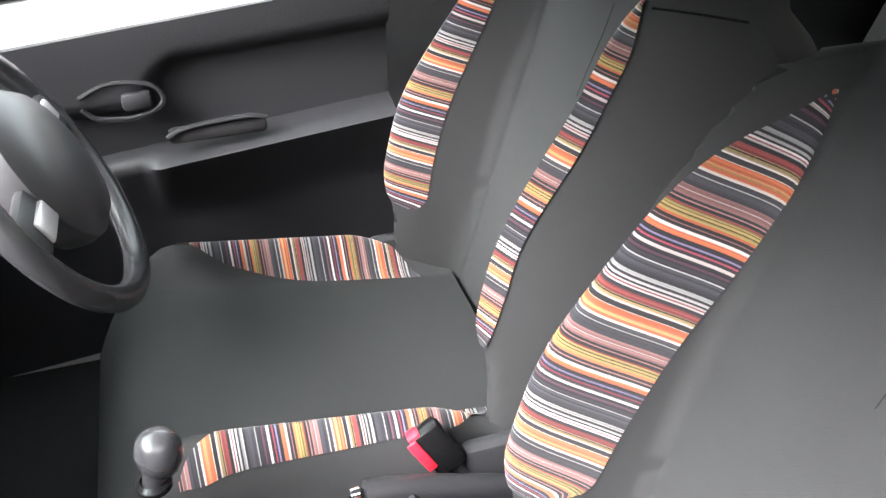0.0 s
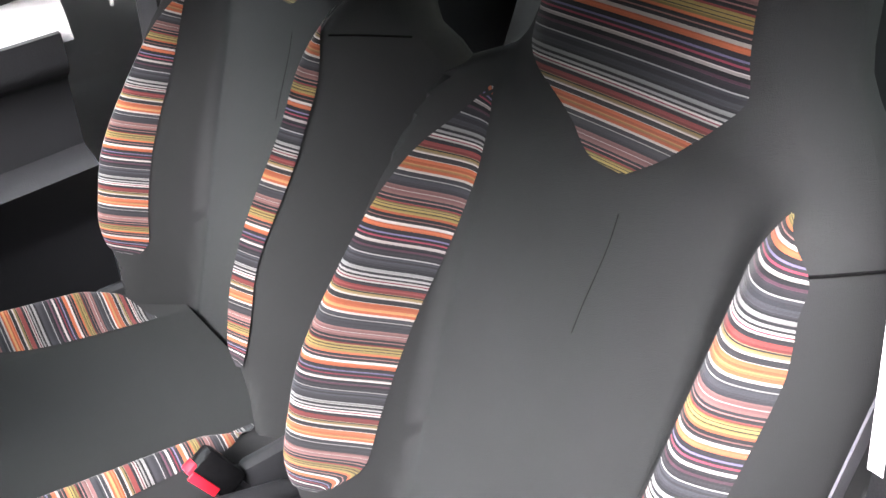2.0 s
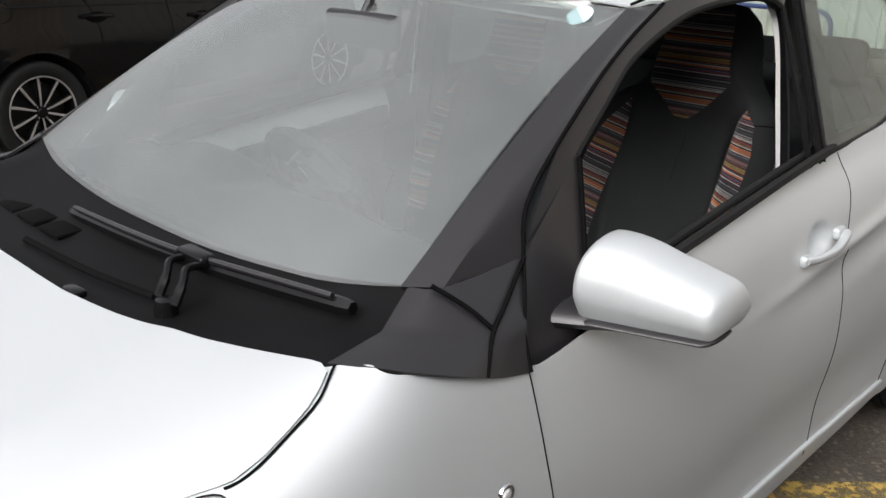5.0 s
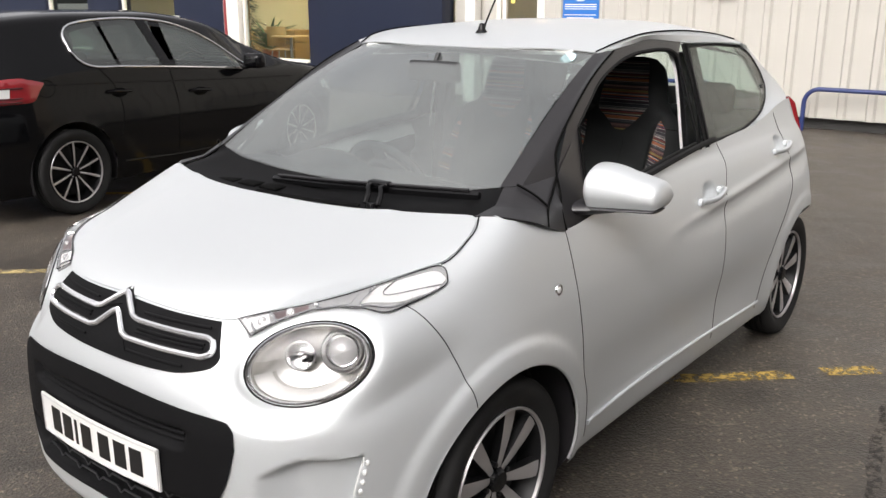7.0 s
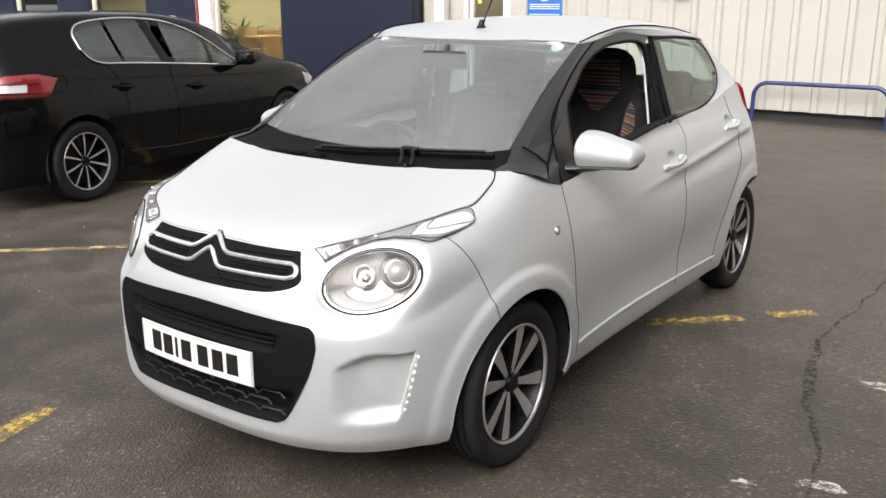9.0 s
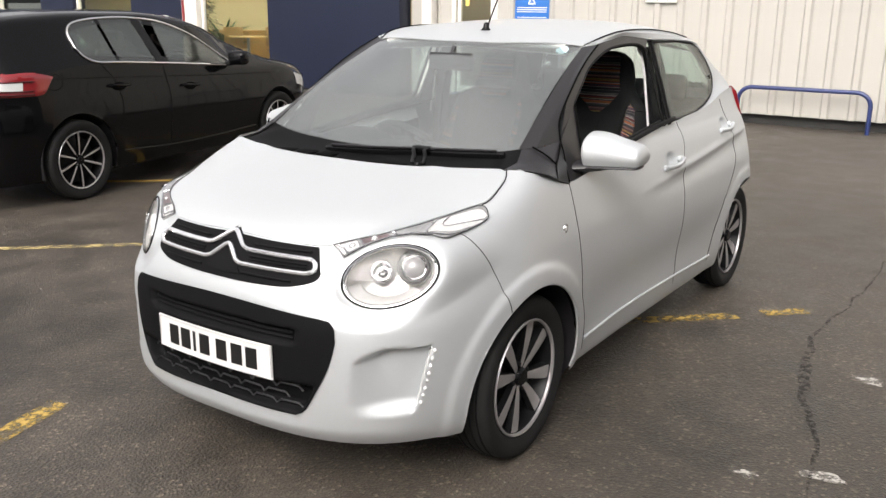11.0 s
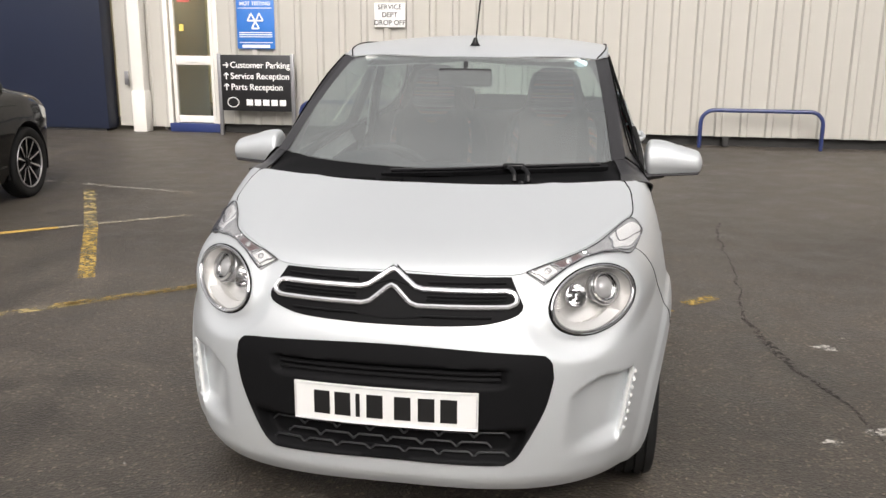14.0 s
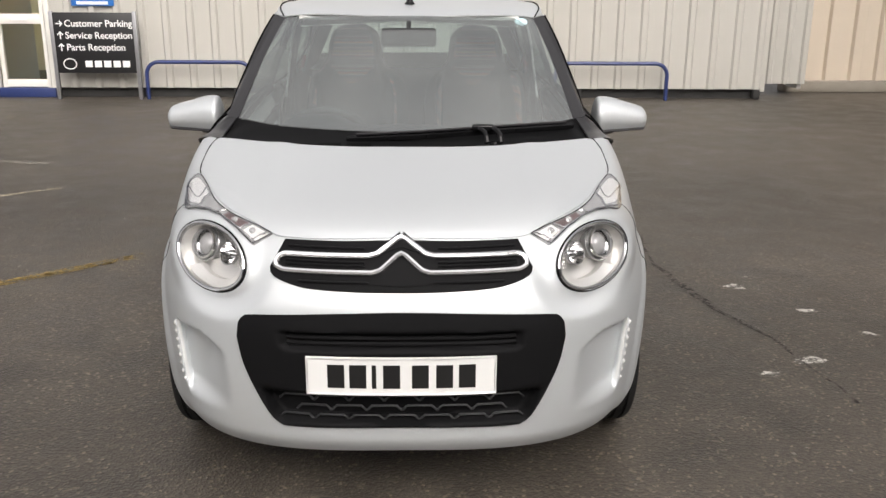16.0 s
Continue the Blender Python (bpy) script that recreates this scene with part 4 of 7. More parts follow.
# ---- the silver hatchback: body ----
CAR = thing("hatchback", 0, 1.03, 0, "small silver five-door hatchback with black pillars, parked on worn tarmac", "car")
door_a = pchip([0.2, 0.354, 0.62, 0.8, 0.92, 1.05], [0.40, 0.378, 0.337, 0.317, 0.313, 0.313])
door_b = pchip([0.2, 0.6, 0.75, 0.85, 0.92, 0.95, 1.02], [1.385, 1.389, 1.398, 1.435, 1.475, 1.484, 1.47])
door_c = pchip([0.2, 0.313, 0.54, 0.79, 0.85, 1.1], [1.83, 1.853, 1.96, 2.165, 2.16, 2.12])


def in_lamp(x, z):
    return math.hypot(*lamp_ab(x, z))


def in_mouth(x, z):
    """The opening behind the black lower panel."""
    return 0.314 < z < 0.612 and abs(x) < min(0.430, 0.350 + 0.50 * (z - 0.31))


def body_columns():
    """Where each column of the half shell runs, as a function of height."""
    cols = []
    for th in np.linspace(90, 0, 116):
        cols.append(("front", radians(th)))
    spans = ((lambda z: Y0, door_a, 7), (door_a, door_b, 88), (door_b, door_c, 48), (door_c, lambda z: TAIL0, 16))
    for a, b, n in spans:
        for k in range(1, n + 1):
            cols.append(("side", a, b, k / n))
    for th in np.linspace(0, 90, 16)[1:]:
        cols.append(("tail", radians(th)))
    return cols


def body_point(col, v):
    low, high = 0.20, 0.985
    if col[0] == "front":
        c = math.cos(col[1])
        t = min(1.0, max(0.0, (c - 0.95) / 0.05))
        high = 0.994 - 0.016 * t - 0.036 * (1 - min(1.0, max(0.0, (c - 0.60) / 0.31)))
        low = 0.222 - 0.022 * c
    elif col[0] == "side":
        yy = col[1](0.9) * (1 - col[3]) + col[2](0.9) * col[3]
        high = belt_z(yy)
    else:
        high = 1.10
        low = 0.22
    z = low + (high - low) * (1 - (1 - v) ** 1.5)
    if col[0] == "front":
        n = round_n(z)
        c, s = math.cos(col[1]), math.sin(col[1])
        x = half_w(z) * c ** (2 / n) if c > 1e-6 else 0.0
        y = Y0 - (Y0 - nose_y(z)) * s ** (2 / n)
        y = swell(x, y, z)
        x += flare(y, z) * c
        y += scoop(x, z)
        return x, y, z
    if col[0] == "side":
        y = col[1](z) * (1 - col[3]) + col[2](z) * col[3]
        return side(y, z), y, z
    c, s = math.cos(col[1]), math.sin(col[1])
    x = half_w(z) * along_w(TAIL0) * c ** (2 / 2.8) if c > 1e-6 else 0.0
    y = TAIL0 + (tail_y(z) - TAIL0) * s ** (2 / 2.8)
    return x + flare(y, z) * min(1.0, 2 * c), y, z


def shell_pieces():
    """The half shell as points, with wheel arches and lamp holes taken out; faces sorted into panels."""
    cols, nv = body_columns(), 124
    pts = [[list(body_point(c, j / nv)) for j in range(nv + 1)] for c in cols]
    gone = {}
    for i, run in enumerate(pts):
        for j, p in enumerate(run):
            x, y, z = p
            for yc in (0.0, REAR_Y):
                dy, dz = y - yc, z - WHEEL_Z
                d = math.hypot(dy, dz)
                if d < ARCH_R and x > 0.45 and y < 2.625:
                    gone[i, j] = True
                    k = ARCH_R / max(d, 1e-4)
                    ny, nz = yc + dy * k, WHEEL_Z + dz * k
                    if nz < z and dz < 0:
                        ny, nz = yc + math.copysign(math.sqrt(max(1e-6, ARCH_R**2 - dz**2)), dy), z
                    if ny > 2.62:
                        ny, nz = 2.62, z
                    run[j] = [side(ny, nz), ny, nz]
            if cols[i][0] == "front" and x > 0.3:
                r = in_lamp(x, z)
                if r < 1 and y < 0:
                    gone[i, j] = True
                    k = 1 / max(r, 1e-3)
                    nx, nz = LAMP_C.x + (x - LAMP_C.x) * k, LAMP_C.z + (z - LAMP_C.z) * k
                    run[j] = [nx, nose(nx, nz), nz]
    for i, run in enumerate(pts):
        for j, (x, y, z) in enumerate(run):
            if cols[i][0] == "front" and y < -0.4 and in_mouth(x, z):
                gone[i, j] = True
                k = 1.0
                while in_mouth(x * k, 0.46 + (z - 0.46) * k) and k < 60:
                    k *= 1.004
                nx, nz = x * k, 0.46 + (z - 0.46) * k
                run[j] = [nx, nose(nx, nz) + scoop(nx, nz), nz]
    panels = {"shell": [], "front_door": [], "rear_door": []}
    n_front = sum(c[0] == "front" for c in cols)
    for i in range(len(cols) - 1):
        k = i - (n_front - 1)
        name = "front_door" if 7 <= k < 95 else "rear_door" if 95 <= k < 143 else "shell"
        for j in range(nv):
            four = ((i, j), (i + 1, j), (i + 1, j + 1), (i, j + 1))
            if all(q in gone for q in four):
                continue
            panels[name if pts[i][j][2] > 0.262 else "shell"].append(four)
    return pts, panels


SHELL_PTS, PANELS = shell_pieces()


def panel_mesh(name, sign, bm=None, merge=True):
    bm = bm or bmesh.new()
    seen = {}
    for four in PANELS[name]:
        vs = []
        for q in four:
            if q not in seen:
                x, y, z = SHELL_PTS[q[0]][q[1]]
                seen[q] = bm.verts.new((sign * x, y, z))
            vs.append(seen[q])
        try:
            bm.faces.new(vs)
        except ValueError:
            pass
    if merge:
        bmesh.ops.remove_doubles(bm, verts=bm.verts, dist=1e-5)
    return bm


bm = panel_mesh("shell", 1)
panel_mesh("shell", -1, bm)
part("body", bm, SILVER, CAR, "silver metallic painted body shell", sharp=0.9)
FRONT_DOORS, REAR_DOORS = [], []
for s in (1, -1):
    FRONT_DOORS.append(part("front_door", thick(panel_mesh("front_door", s), 0.004), SILVER, CAR, "silver front door with its window wound down" if s > 0 else "silver front door", sharp=0.9))
    REAR_DOORS.append(part("rear_door", thick(panel_mesh("rear_door", s), 0.004), SILVER, CAR, "silver rear door", sharp=0.9))

# the bonnet, proud of the shell by its gap
FRONT_EDGE = [(0.16, 0.8140), (0.330, 0.8115), (0.372, 0.8205), (0.47, 0.851), (0.53, 0.8685), (0.59, 0.8885), (0.622, 0.902), (0.650, 0.9125)]
edge_low = spline([(-x, z) for x, z in FRONT_EDGE[::-1]] + [(0, 0.818)] + FRONT_EDGE, 90)
REAR_EDGE = [(0.15, 0.9832), (0.28, 0.9846), (0.393, 0.987), (0.487, 0.990), (0.568, 0.992), (0.612, 0.9925), (0.632, 0.990), (0.651, 0.968), (0.6565, 0.945), (0.659, 0.926), (0.6545, 0.915)]
edge_high = poly([(-x, z) for x, z in REAR_EDGE[::-1]] + [(0, 0.9835)] + REAR_EDGE, 90)


def bonnet_skin(x, z):
    y = nose(x, z)
    # two soft ridges run along the bonnet
    ridge = 0.004 * math.exp(-(((abs(x) - 0.40) / 0.035) ** 2)) * min(1, max(0, (z - 0.84) / 0.06))
    return x, y - 0.003, z + 0.004 + ridge


def bonnet_mesh():
    rows = []
    for s in (np.linspace(0, 1, 46) ** 0.8):
        rows.append([bonnet_skin(*(a * (1 - s) + b * s)) for a, b in zip(edge_low, edge_high)])
    return thick(sheet(rows), 0.006)


part("bonnet", bonnet_mesh(), SILVER, CAR, "smooth silver bonnet", sharp=0.9)


zs = np.linspace(0.27, 0.915, 30)
both("panel_gap", lambda: tube([on_side(0.0005)(door_a(z), z) for z in zs], 0.0011, 6), SEAM, CAR)
both("panel_gap", lambda: tube([on_side(0.0005)(door_b(z), z) for z in np.linspace(0.27, 1.012, 34)], 0.0010, 6), SEAM, CAR)
both("panel_gap", lambda: tube([on_side(0.0005)(door_c(z), z) for z in np.linspace(0.27, 1.06, 34)], 0.0014, 6), SEAM, CAR)


def wing(y, z):
    """The half width of the wing at a place along the car, with the lamp's swelling."""
    lo, hi = 0.50, half_w(z) * 0.9995
    for _ in range(40):
        mid = (lo + hi) / 2
        lo, hi = (mid, hi) if nose(mid, z) < y else (lo, mid)
    return max((lo + hi) / 2, side(y, z)) + 0.0006, y, z


both("panel_gap", lambda: tube([wing(y, z) for y, z in spline([(-0.285, 0.850), (-0.262, 0.823), (-0.21, 0.725), (-0.180, 0.62), (-0.172, 0.584)], 40)], 0.0012, 6), SEAM, CAR)
both("panel_gap", lambda: tube([(x, nose(x, z) - 0.001, z + 0.002) for x, z in spline([(0.652, 0.910), (0.658, 0.914), (0.661, 0.925), (0.6585, 0.945), (0.653, 0.968), (0.634, 0.9915)], 24)], 0.0019, 6), SEAM, CAR)
both("sill_moulding", lambda: tube([on_side(0.002)(y, z) for y, z in spline([(0.42, 0.300), (0.8, 0.312), (1.3, 0.308), (1.86, 0.292)], 40)], 0.009, 8, flat=0.8), SILVER, CAR)


def arch_lip(yc):
    pts = []
    for a in np.linspace(-12, 192, 44):
        y, z = yc + ARCH_R * math.cos(radians(a)), WHEEL_Z + ARCH_R * math.sin(radians(a))
        if z > 0.2 and y < 2.56:
            pts.append((side(y, z) - 0.006, y, z))
    return tube(pts, 0.005, 8)


def arch_liner(yc):
    rows = []
    for x in np.linspace(0.44, 0.775, 5):
        rows.append([(min(x, side(yc + ARCH_R * math.cos(a), WHEEL_Z + ARCH_R * math.sin(a)) - 0.012), yc + (ARCH_R + 0.006) * math.cos(a), WHEEL_Z + (ARCH_R + 0.006) * math.sin(a)) for a in np.linspace(-0.35 if yc == 0.0 else 0.75, math.pi + 0.35, 30)])
    bm = sheet(rows)
    c = bm.verts.new((0.44, yc, WHEEL_Z))
    first = [v for v in bm.verts if abs(v.co.x - 0.44) < 1e-6 and v is not c]
    first.sort(key=lambda v: math.atan2(v.co.z - WHEEL_Z + 0.12, v.co.y - yc))
    for a, b in zip(first, first[1:]):
        bm.faces.new((c, a, b))
    return bm


for yc in (0.0, REAR_Y):
    both("arch_lip", lambda: arch_lip(yc), SILVER, CAR)
    both("arch_liner", lambda: arch_liner(yc), PLASTIC, CAR, "black wheel arch liner")

# the underside closes the car towards the ground
part("underbody", box(0, 1.10, 0.22, 1.05, 3.0, 0.05, 0.02), PLASTIC, CAR)


# ---- front: grille, badge bars, lower panel, plate ----
grille_top = poly([(-0.324, 0.8095), (-0.16, 0.812), (0, 0.816), (0.16, 0.812), (0.324, 0.8095)], 60)
grille_low = spline([(-0.363, 0.742), (-0.360, 0.728), (-0.344, 0.717), (-0.30, 0.7045), (-0.245, 0.6965), (-0.11, 0.691), (0, 0.690), (0.11, 0.691), (0.245, 0.6965), (0.30, 0.7045), (0.344, 0.717), (0.360, 0.728), (0.363, 0.742)], 60)
GRILLE = part("grille", band(grille_top, grille_low, on_nose(0.004), 8, 0.004), PANELBLACK, CAR, "gloss black grille")
for z0, x0 in ((0.797, 0.31), (0.764, 0.315), (0.756, 0.315), (0.716, 0.28)):
    for s in (1, -1):
        part("grille_slat", tube([on_nose(0.009)(s * x, z0) for x in np.linspace(0.10 if z0 > 0.73 else 0.09, x0, 12)], 0.0035, 6, flat=0.7), PANELBLACK, GRILLE)
half_bar = [(0, 0.825), (0.012, 0.821), (0.066, 0.786), (0.088, 0.781), (0.20, 0.780), (0.318, 0.779), (0.334, 0.773), (0.344, 0.760), (0.342, 0.748), (0.322, 0.741), (0.20, 0.741), (0.078, 0.741), (0.056, 0.747), (0.012, 0.782), (0, 0.787)]
bars = half_bar + [(-x, z) for x, z in half_bar[-2:0:-1]]


def bar_mesh():
    loop = poly(bars + bars[:1], 220)[:-1]
    return tube([on_nose(0.012)(x, z) for x, z in loop], 0.0076, 8, True)


part("chrome_bar", bar_mesh(), mat("bright_badge_chrome", (0.93, 0.93, 0.94), rough=0.22, metal=0.85), GRILLE, "chrome double bar across the grille")
both("badge_backing", lambda: band(poly([(0, 0.838), (0.050, 0.806)], 8), poly([(0, 0.80), (0.058, 0.785)], 8), on_nose(0.0085), 3, 0.003), PANELBLACK, GRILLE)
both("chevron_fill", lambda: band(poly([(0, 0.774), (0.062, 0.735)], 10), poly([(0, 0.706), (0.085, 0.712)], 10), on_nose(0.008), 3, 0.003), PANELBLACK, GRILLE)

panel_top = spline([(-0.452, 0.596), (-0.44, 0.611), (-0.405, 0.622), (-0.2, 0.636), (0, 0.641), (0.2, 0.636), (0.405, 0.622), (0.44, 0.611), (0.452, 0.596)], 60)
panel_half = [(0.30, 0.306), (0.338, 0.312), (0.368, 0.337), (0.407, 0.405), (0.440, 0.48), (0.457, 0.555)]
panel_low = spline([(-x, z) for x, z in panel_half[::-1]] + [(0, 0.309)] + panel_half, 60)


def panel_skin(x, z):
    """The black lower panel: an upper slot and a deep mouth under the plate."""
    step = lambda d, w: min(1.0, max(0.0, d / w)) ** 2 * (3 - 2 * min(1.0, max(0.0, d / w)))
    slot = 0.028 * step(0.333 - abs(x), 0.02) * step(z - 0.532, 0.012) * step(0.586 - z, 0.012)
    mouth = 0.05 * step(0.412 - z, 0.02) * step(z - 0.318, 0.012) * step(0.400 - 0.5 * max(0, 0.40 - z) - abs(x), 0.03)
    return x, nose(x, z) - 0.006 + slot + mouth, z


LOWER = part("lower_panel", band(panel_top, panel_low, panel_skin, 46, 0.003), PANELBLACK, CAR, "textured black plastic lower front panel", sharp=1.2)
for z0 in (0.551, 0.567):
    part("slot_louvre", tube([(x, nose(x, z0) + 0.012, z0) for x in np.linspace(-0.315, 0.315, 24)], 0.006, 6, flat=0.5), PANELBLACK, LOWER)


def honeycomb():
    bm = bmesh.new()
    for row in range(4):
        z0 = 0.322 + row * 0.029
        reach = 0.345 + 0.4 * (z0 - 0.30)
        n = int(reach / 0.049)
        for k in range(-n, n + 1):
            x0 = k * 0.098 + (0.049 if row % 2 else 0)
            if abs(x0) > reach - 0.03:
                continue
            hexa = [(-0.049, 0), (-0.034, 0.0145), (0.034, 0.0145), (0.049, 0)]
            tube([(x0 + a, nose(x0 + a, z0 + b) + 0.018, z0 + b) for a, b in hexa], 0.0032, 5, bm=bm)
    return bm


part("mesh_insert", honeycomb(), TRIM, LOWER, "black honeycomb mesh")


def plate_point(x, z):
    return x, -0.7235 + 0.013 * (x / 0.26) ** 2, z


PLATE = part("number_plate", thick(sheet([[plate_point(x, z) for x in np.linspace(-0.26, 0.26, 20)] for z in (0.412, 0.440, 0.495, 0.523)]), 0.006), WHITEPLATE, CAR, "white number plate with black bars")
for k, x0 in enumerate((-0.178, -0.118, -0.074, -0.026, 0.052, 0.118, 0.180)):
    w = 0.012 if k == 2 else 0.046
    part("plate_bar", thick(sheet([[Vector(plate_point(x, z)) - Vector((0, 0.0015, 0)) for x in np.linspace(x0 - w / 2, x0 + w / 2, 4)] for z in (0.434, 0.502)]), 0.001), BARBLACK, PLATE)
rim_pts = [(-0.256, 0.416), (0, 0.416), (0.256, 0.416), (0.256, 0.519), (0, 0.519), (-0.256, 0.519), (-0.256, 0.416)]
part("plate_rim", tube([Vector(plate_point(x, z)) - Vector((0, 0.001, 0)) for x, z in poly(rim_pts, 60)[:-1]], 0.0016, 5, True), SILVERTRIM, PLATE)


# ---- front lamps ----
def lamp_surface(k, th, off):
    """A place on the lamp's plane, at a share of its rim, lifted along the lamp's axis."""
    return LAMP_C + LAMP_U * (k * math.cos(th)) + LAMP_V * (k * math.sin(th)) + LAMP_N * off


def lamp_bowl():
    rows = []
    for k, d in ((1.0, 0.0), (0.97, 0.02), (0.88, 0.05), (0.7, 0.068), (0.4, 0.076), (0.02, 0.078)):
        rows.append([lamp_surface(k, th, -d) for th in np.linspace(0, 2 * math.pi, 48, endpoint=False)])
    return sheet(rows, True)


def lamp_lens():
    rows = []
    for k, d in ((1.0, -0.001), (0.96, 0.007), (0.85, 0.013), (0.6, 0.018), (0.3, 0.02), (0.02, 0.02)):
        rows.append([lamp_surface(k, th, d) for th in np.linspace(0, 2 * math.pi, 48, endpoint=False)])
    return sheet(rows, True)


def lamp_ring(k, r, off):
    return tube([lamp_surface(k, th, off) for th in np.linspace(0, 2 * math.pi, 64, endpoint=False)], r, 8, True)


def lamp_unit(a, b, deep, profile):
    """A round light unit turned about the lamp's axis."""
    base = LAMP_C + LAMP_U * a + LAMP_V * b - LAMP_N * deep
    return moved(lathe(profile, 36, "z"), Matrix.Translation(base) @ LAMP_N.to_track_quat("Z", "Y").to_matrix().to_4x4())


def collar(r):
    return [(r, -0.03), (r * 1.03, 0.004), (r * 0.98, 0.008), (r * 0.93, 0.002), (r * 0.86, -0.014), (r * 0.80, -0.016), (r * 0.77, -0.006), (r * 0.71, -0.008)]


def dish(r):
    return [(r * 0.98, -0.02), (r * 1.02, 0.006), (r * 0.95, 0.007), (r * 0.80, -0.010), (r * 0.50, -0.024), (r * 0.22, -0.028), (r * 0.19, -0.010), (r * 0.01, -0.006)]


def dome(r):
    return [(r * 0.74, -0.012), (r * 0.66, -0.004), (r * 0.45, 0.003), (r * 0.22, 0.006), (r * 0.01, 0.007)]


REFLECT = mat("lamp_reflector", (0.80, 0.79, 0.765), rough=0.24, metal=0.55, var=0.06, scale=20)
LAMPCHROME = mat("lamp_chrome", (0.74, 0.74, 0.74), rough=0.10, metal=1.0)
LAMPGREY = mat("grey_lamp_bezel", (0.34, 0.34, 0.34), rough=0.25, metal=0.5)
LAMPDOME = mat("projector_glass", (0.34, 0.34, 0.34), rough=0.05, coat=1.0)
HEADLAMPS = both("headlamp", lamp_bowl, REFLECT, CAR, "oval headlamp with clear lens")
for s, lamp in zip((1, -1), HEADLAMPS):
    flip = (lambda b: b) if s > 0 else mirrored
    part("lamp_ring", flip(lamp_ring(1.0, 0.0042, 0.003)), CHROME, lamp, "bright chrome ring")
    part("lamp_bezel", flip(lamp_ring(0.955, 0.0030, 0.001)), LAMPGREY, lamp, "grey inner bezel")
    part("lamp_gasket", flip(lamp_ring(1.045, 0.0042, 0.0)), GLOSSBLACK, lamp, "dark grey lamp surround")
    part("projector_ring", flip(lamp_unit(0.47, 0.28, 0.034, [(0.040, -0.004), (0.0435, 0.0095), (0.0415, 0.0105), (0.0385, 0.0045)])), LAMPGREY, lamp)
    part("projector_skirt", flip(lamp_unit(0.47, 0.28, 0.042, [(0.046, -0.03), (0.053, 0.0), (0.050, 0.003), (0.045, -0.002)])), LAMPGREY, lamp)
    part("dip_ring", flip(lamp_unit(-0.235, 0.21, 0.044, [(0.032, -0.01), (0.0355, 0.006), (0.0335, 0.0085), (0.0305, 0.003)])), LAMPGREY, lamp)
    part("bulb_shield", flip(lamp_unit(-0.235, 0.21, 0.044, [(0.001, 0.010), (0.006, 0.008), (0.008, 0.0), (0.009, -0.024)])), LAMPCHROME, lamp, "bulb shield")
    part("main_projector", flip(lamp_unit(0.47, 0.28, 0.034, collar(0.043))), LAMPCHROME, lamp, "chrome projector collar")
    part("projector_dome", flip(lamp_unit(0.47, 0.28, 0.034, dome(0.043))), LAMPDOME, lamp, "clear projector dome")
    part("dip_reflector", flip(lamp_unit(-0.235, 0.21, 0.044, dish(0.033))), LAMPCHROME, lamp, "small chrome reflector with its bulb")
    part("reflector_step", flip(sheet([[lamp_surface(k, th, -d) for th in np.linspace(math.pi * 1.08, math.pi * 1.80, 24)] for k, d in ((0.93, 0.014), (0.80, 0.022), (0.66, 0.034), (0.63, 0.055))])), REFLECT, lamp, "bright ledge at the bowl's foot")
    lens = part("lens", flip(lamp_lens()), LENS, lamp, "clear lens")
    lens.visible_shadow = False

strip_top = poly([(0.361, 0.8175), (0.411, 0.832), (0.445, 0.841), (0.507, 0.859), (0.554, 0.873), (0.59, 0.886), (0.620, 0.899), (0.640, 0.907), (0.651, 0.9085), (0.663, 0.904), (0.675, 0.893), (0.687, 0.876)], 60)
strip_low = poly([(0.412, 0.7875), (0.437, 0.806), (0.471, 0.829), (0.520, 0.850), (0.566, 0.857), (0.615, 0.853), (0.645, 0.8435), (0.655, 0.8425), (0.672, 0.8525), (0.687, 0.870)], 60)


def strip_fn(off):
    return lambda x, z: (x + off * 0.5, nose(min(x, half_w(z) * 0.99), z) - off, z + off * 0.5)


